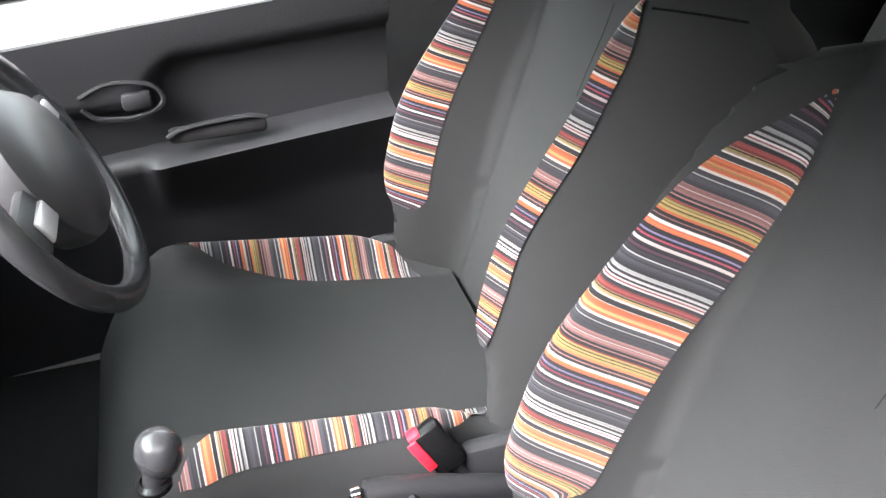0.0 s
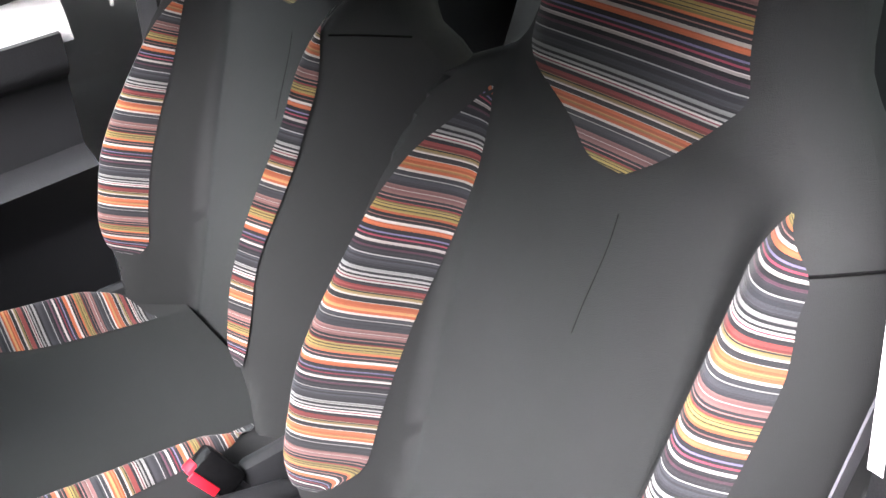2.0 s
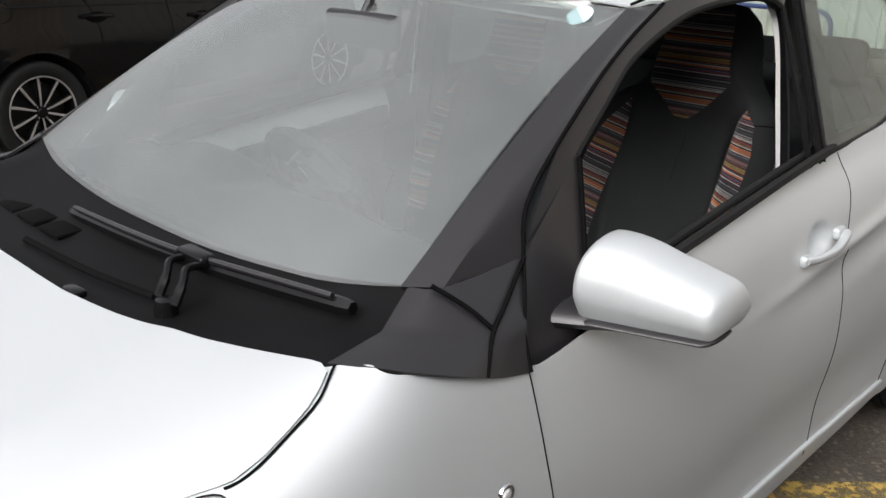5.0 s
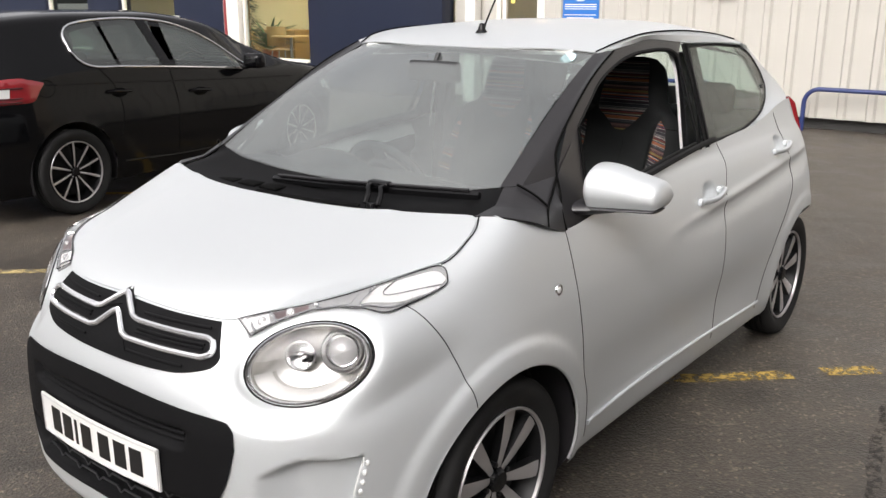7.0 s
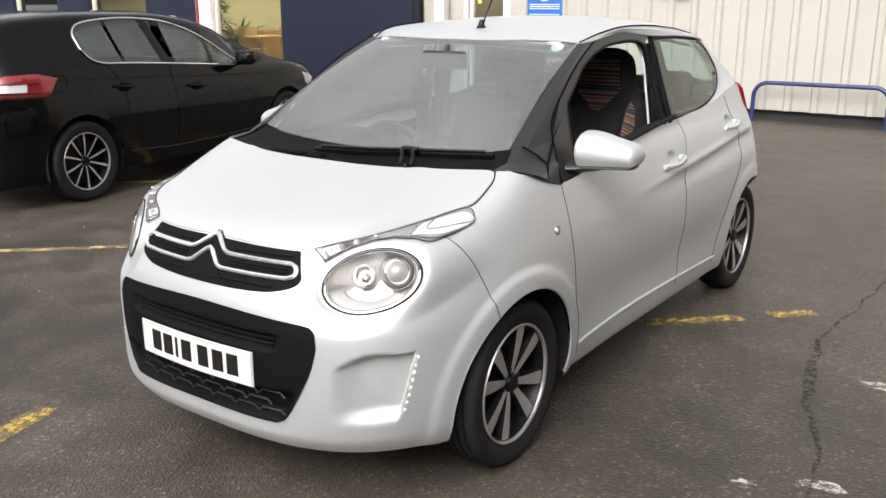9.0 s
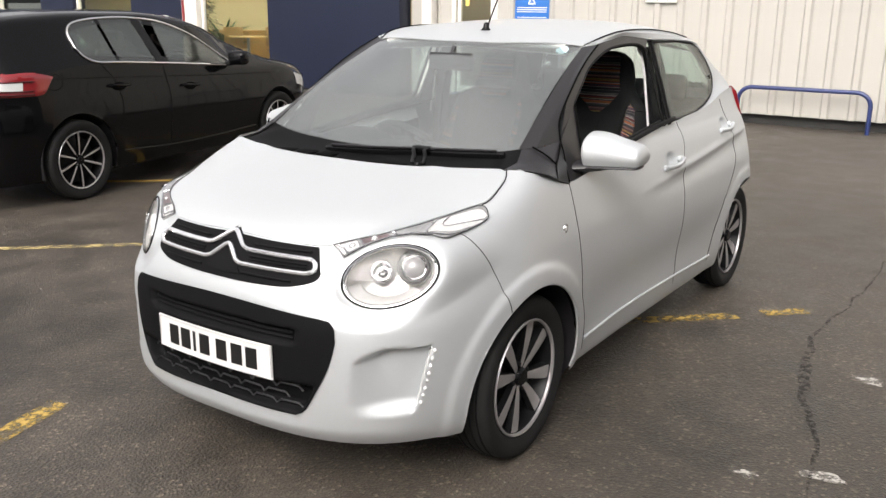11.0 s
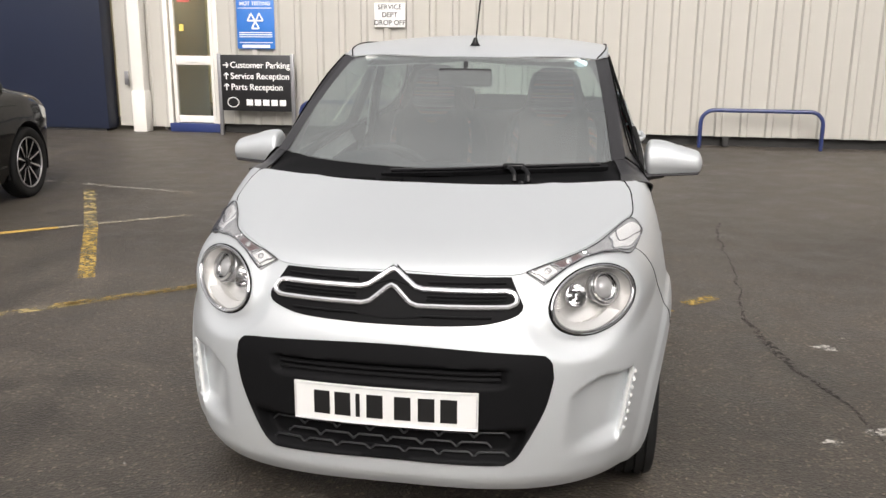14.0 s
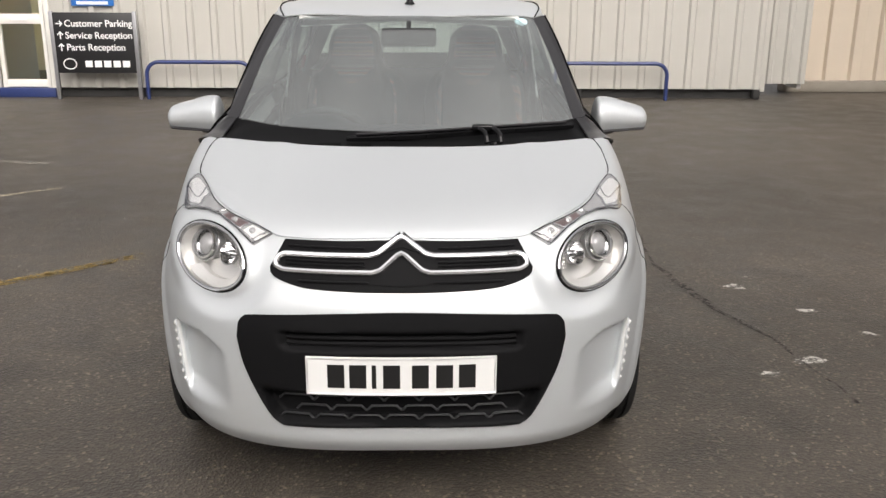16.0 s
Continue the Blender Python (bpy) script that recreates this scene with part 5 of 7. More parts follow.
DIMREFLECT = mat("indicator_reflector", (0.50, 0.50, 0.50), rough=0.25, metal=0.5, var=0.2, scale=40)
BRIGHTREFLECT = mat("clear_lamp_cell", (0.80, 0.80, 0.79), rough=0.30, metal=0.3, var=0.12, scale=60)
AMBERCELL = mat("dull_reddish_cell", (0.16, 0.115, 0.115), rough=0.3, metal=0.3, var=0.25, scale=60)
INDICATORS = both("indicator_lamp", lambda: band(strip_top, strip_low, strip_fn(0.004), 4, 0.004), DIMREFLECT, CAR, "slim clear indicator above the headlamp")
for s, lamp in zip((1, -1), INDICATORS):
    flip = (lambda b: b) if s > 0 else mirrored
    rim = np.vstack([strip_top, strip_low[::-1]])
    part("indicator_rim", flip(tube([strip_fn(0.006)(*p) for p in poly(rim, 110)[:-1]], 0.0015, 6, True)), GLOSSBLACK, lamp)
    at = lambda i, q: strip_top[i] * (1 - q) + strip_low[i] * q
    for name, i0, i1, m, words in (("inner_cell", 1, 11, BRIGHTREFLECT, "clear lamp cell"), ("bulb_cell", 12, 25, AMBERCELL, "dull reddish lamp cell"), ("middle_cell", 27, 38, DIMREFLECT, "grey lamp cell"), ("outer_cell", 40, 59, BRIGHTREFLECT, "bright clear cell")):
        part(name, flip(band([at(i, 0.14) for i in range(i0, i1)], [at(i, 0.80) for i in range(i0, i1)], strip_fn(0.0055), 4, 0.003)), m, lamp, words)
    # a bright lip along the lower edge, cross posts between the cells and a kinked divider in the outer one
    part("indicator_lip", flip(tube([strip_fn(0.007)(*at(i, 0.90)) for i in range(2, 59)], 0.0028, 6, flat=0.6)), LAMPCHROME, lamp, "bright lower lip")
    for i, r in ((2, 0.0035), (11, 0.003), (26, 0.0045), (39, 0.004)):
        part("indicator_post", flip(tube([strip_fn(0.0075)(*at(i + round(2 * q), q)) for q in np.linspace(0.06, 0.9, 6)], r, 6, flat=0.6)), LAMPCHROME, lamp)
    part("cell_divider", flip(tube([strip_fn(0.0075)(*p) for p in spline([at(43, 0.05), at(43, 0.40), at(46, 0.62), at(58, 0.55)], 14)], 0.0022, 6)), LAMPCHROME, lamp)
    for i in (7, 18):
        part("indicator_bulb", flip(moved(lathe([(0.001, 0.007), (0.005, 0.0065), (0.0065, 0.003), (0.0095, 0.002), (0.011, 0.0)], 14, "z"), Matrix.Translation(strip_fn(0.006)(*at(i, 0.5))) @ Vector((0.3, -0.7, 0.6)).to_track_quat("Z", "Y").to_matrix().to_4x4())), DIMREFLECT, lamp)
    lens = part("indicator_lens", flip(band(strip_top, strip_low, strip_fn(0.012), 3, 0.002)), LENS, lamp, "clear lens")
    lens.visible_shadow = False

drl_out = spline([(0.686, 0.536), (0.679, 0.468), (0.669, 0.400), (0.656, 0.346)], 24)
drl_in = spline([(0.672, 0.534), (0.660, 0.468), (0.650, 0.400), (0.641, 0.350)], 24)


def drl_skin(x, z):
    return x + 0.003, nose(min(x, half_w(z) * 0.985), z) + 0.006 + 0.5 * max(0.0, 0.680 - 0.165 * (0.537 - z) - x), z


DAYLAMPS = both("daytime_lamp", lambda: band(drl_out, drl_in, drl_skin, 4, 0.010), WHITELED, CAR, "slim clear daytime running lamp")
for s_, lamp in zip((1, -1), DAYLAMPS):
    flip = (lambda b: b) if s_ > 0 else mirrored
    for i in range(2, 24, 3):
        mid = drl_out[i] * 0.5 + drl_in[i] * 0.5
        part("led_element", flip(moved(lathe([(0.0005, 0.003), (0.005, 0.0025), (0.0075, 0.001), (0.009, -0.002)], 6, "z"), Matrix.Translation(drl_skin(*mid)) @ Vector((0.25, -1, 0.1)).to_track_quat("Z", "Y").to_matrix().to_4x4())), WHITELED, lamp, "small clear faceted element")
both("repeater_ring", lambda: moved(lathe([(0.010, 0.003), (0.0155, 0.0035), (0.017, 0.0)], 20), Matrix.Translation((side(0.224, 0.775), 0.224, 0.775))), CHROME, CAR)
both("side_repeater", lambda: moved(lathe([(0.001, 0.0055), (0.007, 0.005), (0.0105, 0.002), (0.011, 0.0)], 20), Matrix.Translation((side(0.224, 0.775), 0.224, 0.775))), WHITELED, CAR, "small round clear repeater")


# ---- doors: handles, mirrors ----
def handle_bar(y0, y1, z0, z1):
    """A bowed pull that stands off the door between its two feet."""
    pts = spline([(0.0, 0.010), (0.10, 0.018), (0.30, 0.027), (0.5, 0.031), (0.75, 0.028), (0.92, 0.022), (1.0, 0.016)], 20)
    xa, xb = side(y0, z0), side(y1, z1)
    return tube([(xa + (xb - xa) * t + o, y0 + (y1 - y0) * t, z0 + (z1 - z0) * t - 0.006 * math.sin(math.pi * t)) for t, o in pts], [0.011, 0.012] + [0.0125] * 16 + [0.014, 0.014, 0.011], 12, flat=0.75)


for s, fd, rd in zip((1, -1), FRONT_DOORS, REAR_DOORS):
    flip = (lambda b: b) if s > 0 else mirrored
    for door, y0, y1, z0, z1 in ((fd, 1.195, 1.385, 0.842, 0.860), (rd, 1.99, 2.16, 0.915, 0.934)):
        bar = part("door_handle", flip(handle_bar(y0, y1, z0, z1)), SILVER, door, "silver pull handle")
        for y, z, w in ((y0 + 0.004, z0, 0.034), (y1 - 0.012, z1, 0.044)):
            part("handle_foot", flip(box(side(y, z) + 0.006, y, z, 0.018, w, 0.026, 0.007, segs=3)), SILVER, bar)


def mirror_cap(low=False):
    """The painted shell of a door mirror, or the black tray beneath it."""
    rows = []
    n = 36
    for k in range(n + 1):
        u = 0.5 - 0.5 * math.cos(math.pi * k / n)
        x = (0.735 + 0.188 * u) if low else (0.715 + 0.215 * u)
        top = 1.078 + 0.006 * math.sin(math.pi * min(1, u * 1.8)) - 0.045 * u**1.75
        bot = 0.960 + 0.005 * u
        yc = 0.50 + 0.045 * u
        deep = 0.088 * (1 - 0.24 * u)
        end = math.sqrt(max(0.0, 1 - max(0.0, (u - 0.88) / 0.12) ** 2.8)) * math.sqrt(max(0.0, 1 - max(0.0, (0.12 - u) / 0.12) ** 3.0))
        end = max(end, 0.05)
        mid = (top + bot) / 2
        ht = (top - bot) / 2 * end
        row = []
        for a in np.linspace(0, 2 * math.pi, 44, endpoint=False):
            c, s = math.cos(a), math.sin(a)
            z = mid + ht * math.copysign(abs(s) ** 0.6, s)
            if c < 0:
                # a broad face above a low ridge, and a band tucked in beneath it
                v = 0.5 + 0.5 * math.sin(math.pi / 2 * s)
                z = mid + ht * (2 * v - 1)
                f = (1 - ((v - 0.3) / 0.7) ** 3.0) ** 0.5 if v > 0.3 else 1 - 0.20 * ((0.3 - v) / 0.3) ** 1.2
                y = yc - deep * (0.4 + 0.6 * end) * f
            else:
                y = yc + 0.03 * abs(c) ** 0.5
            if low:
                z = mid - (top - bot) / 2 + 0.004 - 0.016 * (0.5 - 0.5 * s) * end
                y = yc - 0.028 + (deep * 0.55 + 0.002) * (0.35 + 0.65 * end) * c
            row.append((x, y, z))
        rows.append(row)
    bm = sheet(rows, True)
    bm.verts.ensure_lookup_table()
    m = len(rows[0])
    bm.faces.new([bm.verts[i] for i in range(m)][::-1])
    bm.faces.new([bm.verts[len(bm.verts) - m + i] for i in range(m)])
    return bm


def mirror_arm():
    rows = []
    for u in np.linspace(0, 1, 8):
        x, y, z = 0.65 + 0.14 * u, 0.455 + 0.045 * u, 0.946 + 0.010 * u
        ry, rz = 0.070 - 0.02 * u, 0.027 - 0.012 * u
        rows.append([(x, y + ry * math.cos(a), z + rz * math.sin(a)) for a in np.linspace(0, 2 * math.pi, 16, endpoint=False)])
    return sheet(rows, True)


MIRRORS = both("door_mirror", mirror_cap, SILVER, CAR, "silver door mirror on a black arm")
for s, mirror in zip((1, -1), MIRRORS):
    flip = (lambda b: b) if s > 0 else mirrored
    part("mirror_tray", flip(mirror_cap(True)), PLASTIC, mirror, "black lower casing")
    part("mirror_arm", flip(mirror_arm()), PLASTIC, mirror, "black arm")
    part("mirror_glass", flip(box(0.812, 0.5475, 1.014, 0.11, 0.004, 0.048, 0.0015, m=Euler((0, 0, radians(11))).to_matrix().to_4x4())), CHROME, mirror, "reflecting glass")


# ---- the hatchback's upper body: screen, pillars, roof, windows ----
glass_low = [(0, 0.138, 1.000), (0.2, 0.141, 1.003), (0.4, 0.160, 1.013), (0.5, 0.180, 1.022), (0.59, 0.204, 1.038)]
glass_top = [(0, 0.745, 1.374), (0.28, 0.770, 1.372), (0.44, 0.808, 1.367), (0.512, 0.838, 1.361)]


def full(half, n):
    """A run across the car from half of it."""
    pts = spline([(-x, y, z) for x, y, z in half[:0:-1]] + list(half), n)
    return pts


def screen():
    a, b = full(glass_low, 40), full(glass_top, 40)
    rows = []
    for s in np.linspace(0, 1, 20):
        bow = 0.018 * math.sin(math.pi * s)
        rows.append([Vector(p * (1 - s) + q * s) + Vector((0, -bow * 0.55, bow)) for p, q in zip(a, b)])
    return thick(sheet(rows), 0.005)


SCREEN = part("windscreen", screen(), SCREENGLASS, CAR, "clear curved windscreen")
SCREEN.visible_shadow = False


def cowl():
    """The black scuttle between bonnet and screen, down to the wings at its ends."""
    front = full([(0, -0.098, 0.9735), (0.15, -0.098, 0.973), (0.28, -0.082, 0.975), (0.393, -0.057, 0.977), (0.478, -0.024, 0.979), (0.568, 0.016, 0.982), (0.628, 0.052, 0.982), (0.655, 0.125, 0.962)], 60)
    back = full([(0, 0.150, 1.002), (0.2, 0.153, 1.005), (0.4, 0.172, 1.015), (0.5, 0.192, 1.024), (0.585, 0.212, 1.037), (0.60, 0.217, 1.042)], 60)
    rows = []
    for s in np.linspace(0, 1, 10):
        dip = -0.026 * math.sin(math.pi * s)
        rows.append([Vector(p * (1 - s) + q * s) + Vector((0, 0, dip * max(0, 1 - (abs(p[0]) / 0.6) ** 4))) for p, q in zip(front, back)])
    return thick(sheet(rows), 0.004)


part("scuttle_panel", cowl(), PANELBLACK, CAR, "matt black scuttle below the windscreen")


def loft(curves, n, per=4, t=0.005):
    """A skin over curves in space."""
    runs = [spline(c, n) for c in curves]
    rows = []
    for a, b in zip(runs, runs[1:]):
        for s in np.linspace(0, 1, per, endpoint=False):
            rows.append(a * (1 - s) + b * s)
    rows.append(runs[-1])
    bm = sheet(rows)
    return thick(bm, t) if t else bm


def cab(y, z, off=0.0):
    return cabin_side(y, z) + off, y, z


# the outer A pillar, from the screen's edge to the gap before the door
pillar_in = [(0.592, 0.198, 1.040), (0.575, 0.345, 1.124), (0.553, 0.52, 1.218), (0.530, 0.69, 1.300), (0.512, 0.84, 1.363)]
pillar_mid = [(0.640, 0.235, 1.042), (0.618, 0.38, 1.125), (0.594, 0.54, 1.213), (0.568, 0.70, 1.296), (0.545, 0.86, 1.368)]
pillar_out = [cab(0.385, 1.050, 0.004), cab(0.43, 1.13, 0.002), cab(0.61, 1.25), cab(0.74, 1.318), cab(0.875, 1.372)]
both("a_pillar", lambda: loft([pillar_in, pillar_mid, pillar_out], 24, 5), PLASTIC, CAR, "matt black windscreen pillar")
# the black cover at its foot, down to the wing
foot_top = [(0.600, 0.206, 1.040), (0.640, 0.236, 1.042), cab(0.385, 1.05, 0.004)]
foot_low = [(0.622, 0.042, 0.9925), (0.660, 0.066, 0.9935), (0.709, 0.119, 0.982), (0.734, 0.178, 0.963), (0.736, 0.245, 0.934), (0.738, 0.313, 0.916)]
both("pillar_foot", lambda: loft([foot_top, [(0.622, 0.135, 1.004), (0.658, 0.165, 1.002), (0.695, 0.225, 0.990), (0.714, 0.275, 0.978), (0.712, 0.33, 0.985)], foot_low], 16, 5), PLASTIC, CAR, "matt black cover at the pillar's foot")
both("panel_gap", lambda: tube(spline([(0.636, 0.215, 1.050), (0.676, 0.245, 1.020), (0.7055, 0.268, 0.988)], 12), 0.0035, 6), SEAM, CAR)
both("panel_gap", lambda: tube(spline([(0.735, 0.222, 0.944), (0.7085, 0.262, 0.985), (0.695, 0.30, 1.008), cab(0.385, 1.052, 0.008)], 14), 0.0035, 6), SEAM, CAR)
both("panel_gap", lambda: tube(spline([cab(y, z, 0.004) for y, z in ((0.385, 1.050), (0.43, 1.13), (0.61, 1.25), (0.74, 1.318), (0.875, 1.372))], 30), 0.0036, 6), SEAM, CAR)
both("panel_gap", lambda: tube(spline([(0.739, 0.313, 0.918), (0.717, 0.322, 0.965), (0.696, 0.345, 1.01), cab(0.385, 1.05, 0.006)], 16), 0.003, 6), SEAM, CAR)

# the door frame: mirror quarter, rail over the window
open_top = [(0.555, 1.163), (0.66, 1.231), (0.766, 1.293), (0.956, 1.347), (1.15, 1.361), (1.29, 1.356), (1.345, 1.335)]
frame_top = [(0.405, 1.066), (0.52, 1.188), (0.66, 1.276), (0.90, 1.378), (1.15, 1.398), (1.30, 1.395), (1.40, 1.378)]
for s, fd in zip((1, -1), FRONT_DOORS):
    flip = (lambda b: b) if s > 0 else mirrored
    part("window_frame", flip(band(spline(frame_top, 40), spline(open_top, 40), on_cabin(0.001), 4, 0.022)), PLASTIC, fd, "matt black window frame")
    part("mirror_quarter", flip(band(poly([(0.318, 0.930), (0.318, 0.965), (0.40, 1.062), (0.555, 1.163)], 20), poly([(0.318, 0.900), (0.42, 0.905), (0.495, 0.925), (0.555, 1.163)], 20), lambda y, z: (cabin_side(y, z) + 0.012 * max(0, 1 - (y - 0.318) / 0.2), y, z), 6, 0.02)), PLASTIC, fd, "black triangular cover behind the pillar")
    part("quarter_seal", flip(tube([cab(y, z, 0.003) for y, z in poly([(0.500, 0.955), (0.557, 1.164)], 8)], 0.0045, 8)), SEAM, fd)
    part("opening_seal", flip(tube([cab(y, z, -0.006) for y, z in spline(open_top, 30)], 0.008, 8)), RUBBER, fd)
    part("waist_seal", flip(tube([(cabin_side(y, belt_z(y)) + 0.003, y, belt_z(y) + 0.012) for y in np.linspace(0.50, 1.44, 34)], 0.014, 8, flat=0.75)), RUBBER, fd, "black rubber seal along the window sill")
    part("waist_seal", flip(tube([(cabin_side(y, belt_z(y)) - 0.032, y, belt_z(y) + 0.006) for y in np.linspace(0.50, 1.36, 34)], 0.012, 8, flat=0.75)), RUBBER, fd, "black inner rubber seal")
    part("rear_upright", flip(band(poly([(1.318, 1.005), (1.345, 1.335)], 12), poly([(1.336, 1.005), (1.362, 1.362)], 12), on_cabin(-0.001), 3, 0.006)), PANELBLACK, fd)

# B pillar
both("b_pillar", lambda: band(poly([(1.370, 1.005), (1.412, 1.375)], 14), poly([(1.425, 1.012), (1.465, 1.375)], 14), on_cabin(0.001), 4, 0.006), PANELBLACK, CAR, "gloss black middle pillar")
both("panel_gap", lambda: tube([cab(y, z, 0.001) for y, z in poly([(1.395, 1.005), (1.436, 1.38)], 14)], 0.0035, 6), SEAM, CAR)
# rear side window, set behind a black border
rw_top = np.vstack([poly([(1.445, 1.362), (1.75, 1.357), (2.02, 1.337)], 24), spline([(2.02, 1.337), (2.12, 1.30), (2.20, 1.23), (2.225, 1.175)], 12)[1:]])
rw_low = np.vstack([poly([(1.405, 1.018), (1.75, 1.024), (1.95, 1.046)], 24), spline([(1.95, 1.046), (2.08, 1.072), (2.17, 1.108), (2.215, 1.15)], 12)[1:]])
for s, rd in zip((1, -1), REAR_DOORS):
    flip = (lambda b: b) if s > 0 else mirrored
    g = part("rear_side_window", flip(band(rw_top, rw_low, on_cabin(0.004), 8, 0.004)), TINTGLASS, rd, "tinted pop-out side window")
    g.visible_shadow = False
    part("window_border", flip(band(poly([(1.405, 1.018), (1.445, 1.362)], 14), poly([(1.50, 1.018), (1.54, 1.360)], 14), on_cabin(-0.003), 3, 0.004)), PANELBLACK, rd)
    part("window_catch", flip(moved(lathe([(0.001, 0.006), (0.009, 0.005), (0.011, 0.0)], 14), Matrix.Translation(cab(2.165, 1.165, 0.004)))), GLOSSBLACK, rd)
    part("window_rubber", flip(tube([cab(y, z, 0.001) for y, z in np.vstack([rw_top, rw_low[::-1], rw_top[:1]])[:-1]], 0.006, 6, True)), RUBBER, rd)

# roof: a crowned skin, a rail on each side
roof_edge = [(0.515, 0.842, 1.366), (0.545, 0.96, 1.398), (0.548, 1.15, 1.417), (0.540, 1.45, 1.416), (0.520, 1.80, 1.395), (0.490, 2.12, 1.362), (0.470, 2.36, 1.325)]
roof_mid = pchip([0.745, 0.84, 0.95, 1.15, 1.45, 1.80, 2.12, 2.40], [1.374, 1.399, 1.4185, 1.443, 1.456, 1.447, 1.418, 1.375])


def roof():
    edge = spline(roof_edge, 44)
    rows = []
    for k, (xe, ye, ze) in enumerate(edge):
        lead = -0.097 * max(0, 1 - k / 10) ** 1.0
        row = []
        for u in np.linspace(-1, 1, 33):
            y = ye + lead * (1 - abs(u) ** 2.4) + (0.05 * (1 - u * u) if k == 44 else 0)
            zc = roof_mid(y)
            row.append((xe * u, y, ze + (zc - ze) * (1 - abs(u) ** 2.6)))
        rows.append(row)
    return thick(sheet(rows), 0.004)


part("roof", roof(), SILVER, CAR, "silver roof", sharp=0.9)
rail_low = [cab(y, z, 0.003) for y, z in ((0.875, 1.376), (1.0, 1.386), (1.15, 1.398), (1.40, 1.380), (1.75, 1.362), (2.05, 1.340), (2.36, 1.30))]
both("roof_rail", lambda: loft([roof_edge[:6], [((a[0] + b[0]) / 2 + 0.008, (a[1] + b[1]) / 2, (a[2] + b[2]) / 2 + 0.005) for a, b in zip(roof_edge[:6], rail_low[:6])], rail_low[:6]], 44, 3), SILVER, CAR)
both("roof_gutter", lambda: tube([Vector(p) + Vector((0.003, 0, 0.003)) for p in spline(roof_edge[:6], 44)], 0.0028, 6), SEAM, CAR)
# C pillar and tail
c_in = [cab(y, z) for y, z in ((1.405, 1.372), (1.75, 1.360), (2.02, 1.340), (2.12, 1.303), (2.205, 1.232), (2.235, 1.175), (2.22, 1.145), (2.17, 1.103), (2.08, 1.066), (1.95, 1.040), (1.75, 1.016))]
c_out = [cab(1.405, 1.384), cab(1.75, 1.366), cab(2.05, 1.345), (0.47, 2.36, 1.315), (0.50, 2.47, 1.24), (0.55, 2.53, 1.17), (0.60, 2.52, 1.12), (0.672, 2.34, 1.095), (0.685, 2.15, 1.068), (0.692, 1.98, 1.036), (0.700, 1.75, 1.014)]
both("c_pillar", lambda: loft([c_in, [((a[0] + b[0]) / 2 + 0.012, (a[1] + b[1]) / 2, (a[2] + b[2]) / 2) for a, b in zip(c_in, c_out)], c_out], 44, 4), SILVER, CAR, "silver rear pillar", sharp=0.9)
hatch_top, hatch_low = [(0, 2.46, 1.37), (0.3, 2.43, 1.355), (0.47, 2.365, 1.318)], [(0, 2.66, 1.06), (0.35, 2.62, 1.06), (0.60, 2.52, 1.105)]
g = part("tailgate_glass", thick(sheet([full(hatch_top, 20) * (1 - s) + full(hatch_low, 20) * s for s in np.linspace(0, 1, 8)]), 0.004), GLASS, CAR, "tailgate window")
g.visible_shadow = False
both("tail_lamp", lambda: tube(spline([(0.652, 2.425, 1.10), (0.675, 2.455, 1.00), (0.695, 2.475, 0.90), (0.70, 2.485, 0.82)], 16), [0.01, 0.02] + [0.030] * 13 + [0.02, 0.01], 10, flat=0.7), REDTAIL, CAR, "red tail lamp")
part("roof_lining", loft([[(-0.45, y, z - 0.02) for y, z in ((0.83, 1.35), (1.15, 1.40), (1.8, 1.38), (2.3, 1.31))], [(0, y, z - 0.01) for y, z in ((0.78, 1.365), (1.15, 1.425), (1.8, 1.428), (2.35, 1.36))], [(0.45, y, z - 0.02) for y, z in ((0.83, 1.35), (1.15, 1.40), (1.8, 1.38), (2.3, 1.31))]], 20, 5), HEADLINE, CAR, "light grey roof lining")

# aerial, wiper
part("aerial", tube(spline([(0, 0.935, 1.418), (0, 0.985, 1.49), (0, 1.08, 1.62), (0, 1.13, 1.685)], 16), [0.007, 0.006] + [0.0035] * 14 + [0.0025], 8), GLOSSBLACK, CAR, "thin black roof aerial")
part("aerial_base", moved(lathe([(0.001, 0.035), (0.008, 0.032), (0.014, 0.012), (0.024, 0.0)], 18, "z"), Matrix.Translation((0, 0.93, 1.414))), GLOSSBLACK, CAR)


def wiper():
    blade = spline([(-0.205, 0.092, 0.982), (0.05, 0.086, 0.996), (0.25, 0.086, 1.010), (0.42, 0.102, 1.018), (0.578, 0.124, 1.026)], 40)
    return tube(blade, [0.009] + [0.0135] * 39 + [0.010], 6, flat=1.1)


WIPER = part("wiper", wiper(), GLOSSBLACK, CAR, "single black wiper lying along the scuttle")
part("wiper_spine", tube(spline([(-0.17, 0.082, 1.000), (0.05, 0.076, 1.012), (0.25, 0.076, 1.026), (0.55, 0.112, 1.040)], 24), 0.005, 6), PLASTIC, WIPER)
part("wiper_link", box(0.262, 0.078, 1.024, 0.075, 0.030, 0.024, 0.007, segs=3), GLOSSBLACK, WIPER)
for x0, x1 in ((0.245, 0.272), (0.292, 0.318)):
    part("wiper_arm", tube(spline([(x0, 0.070, 1.022), (x0 + 0.006, 0.040, 1.026), (x1 - 0.004, 0.022, 1.012), (x1, 0.004, 0.985)], 14), [0.008] * 10 + [0.010] * 5, 8, flat=0.8), GLOSSBLACK, WIPER)
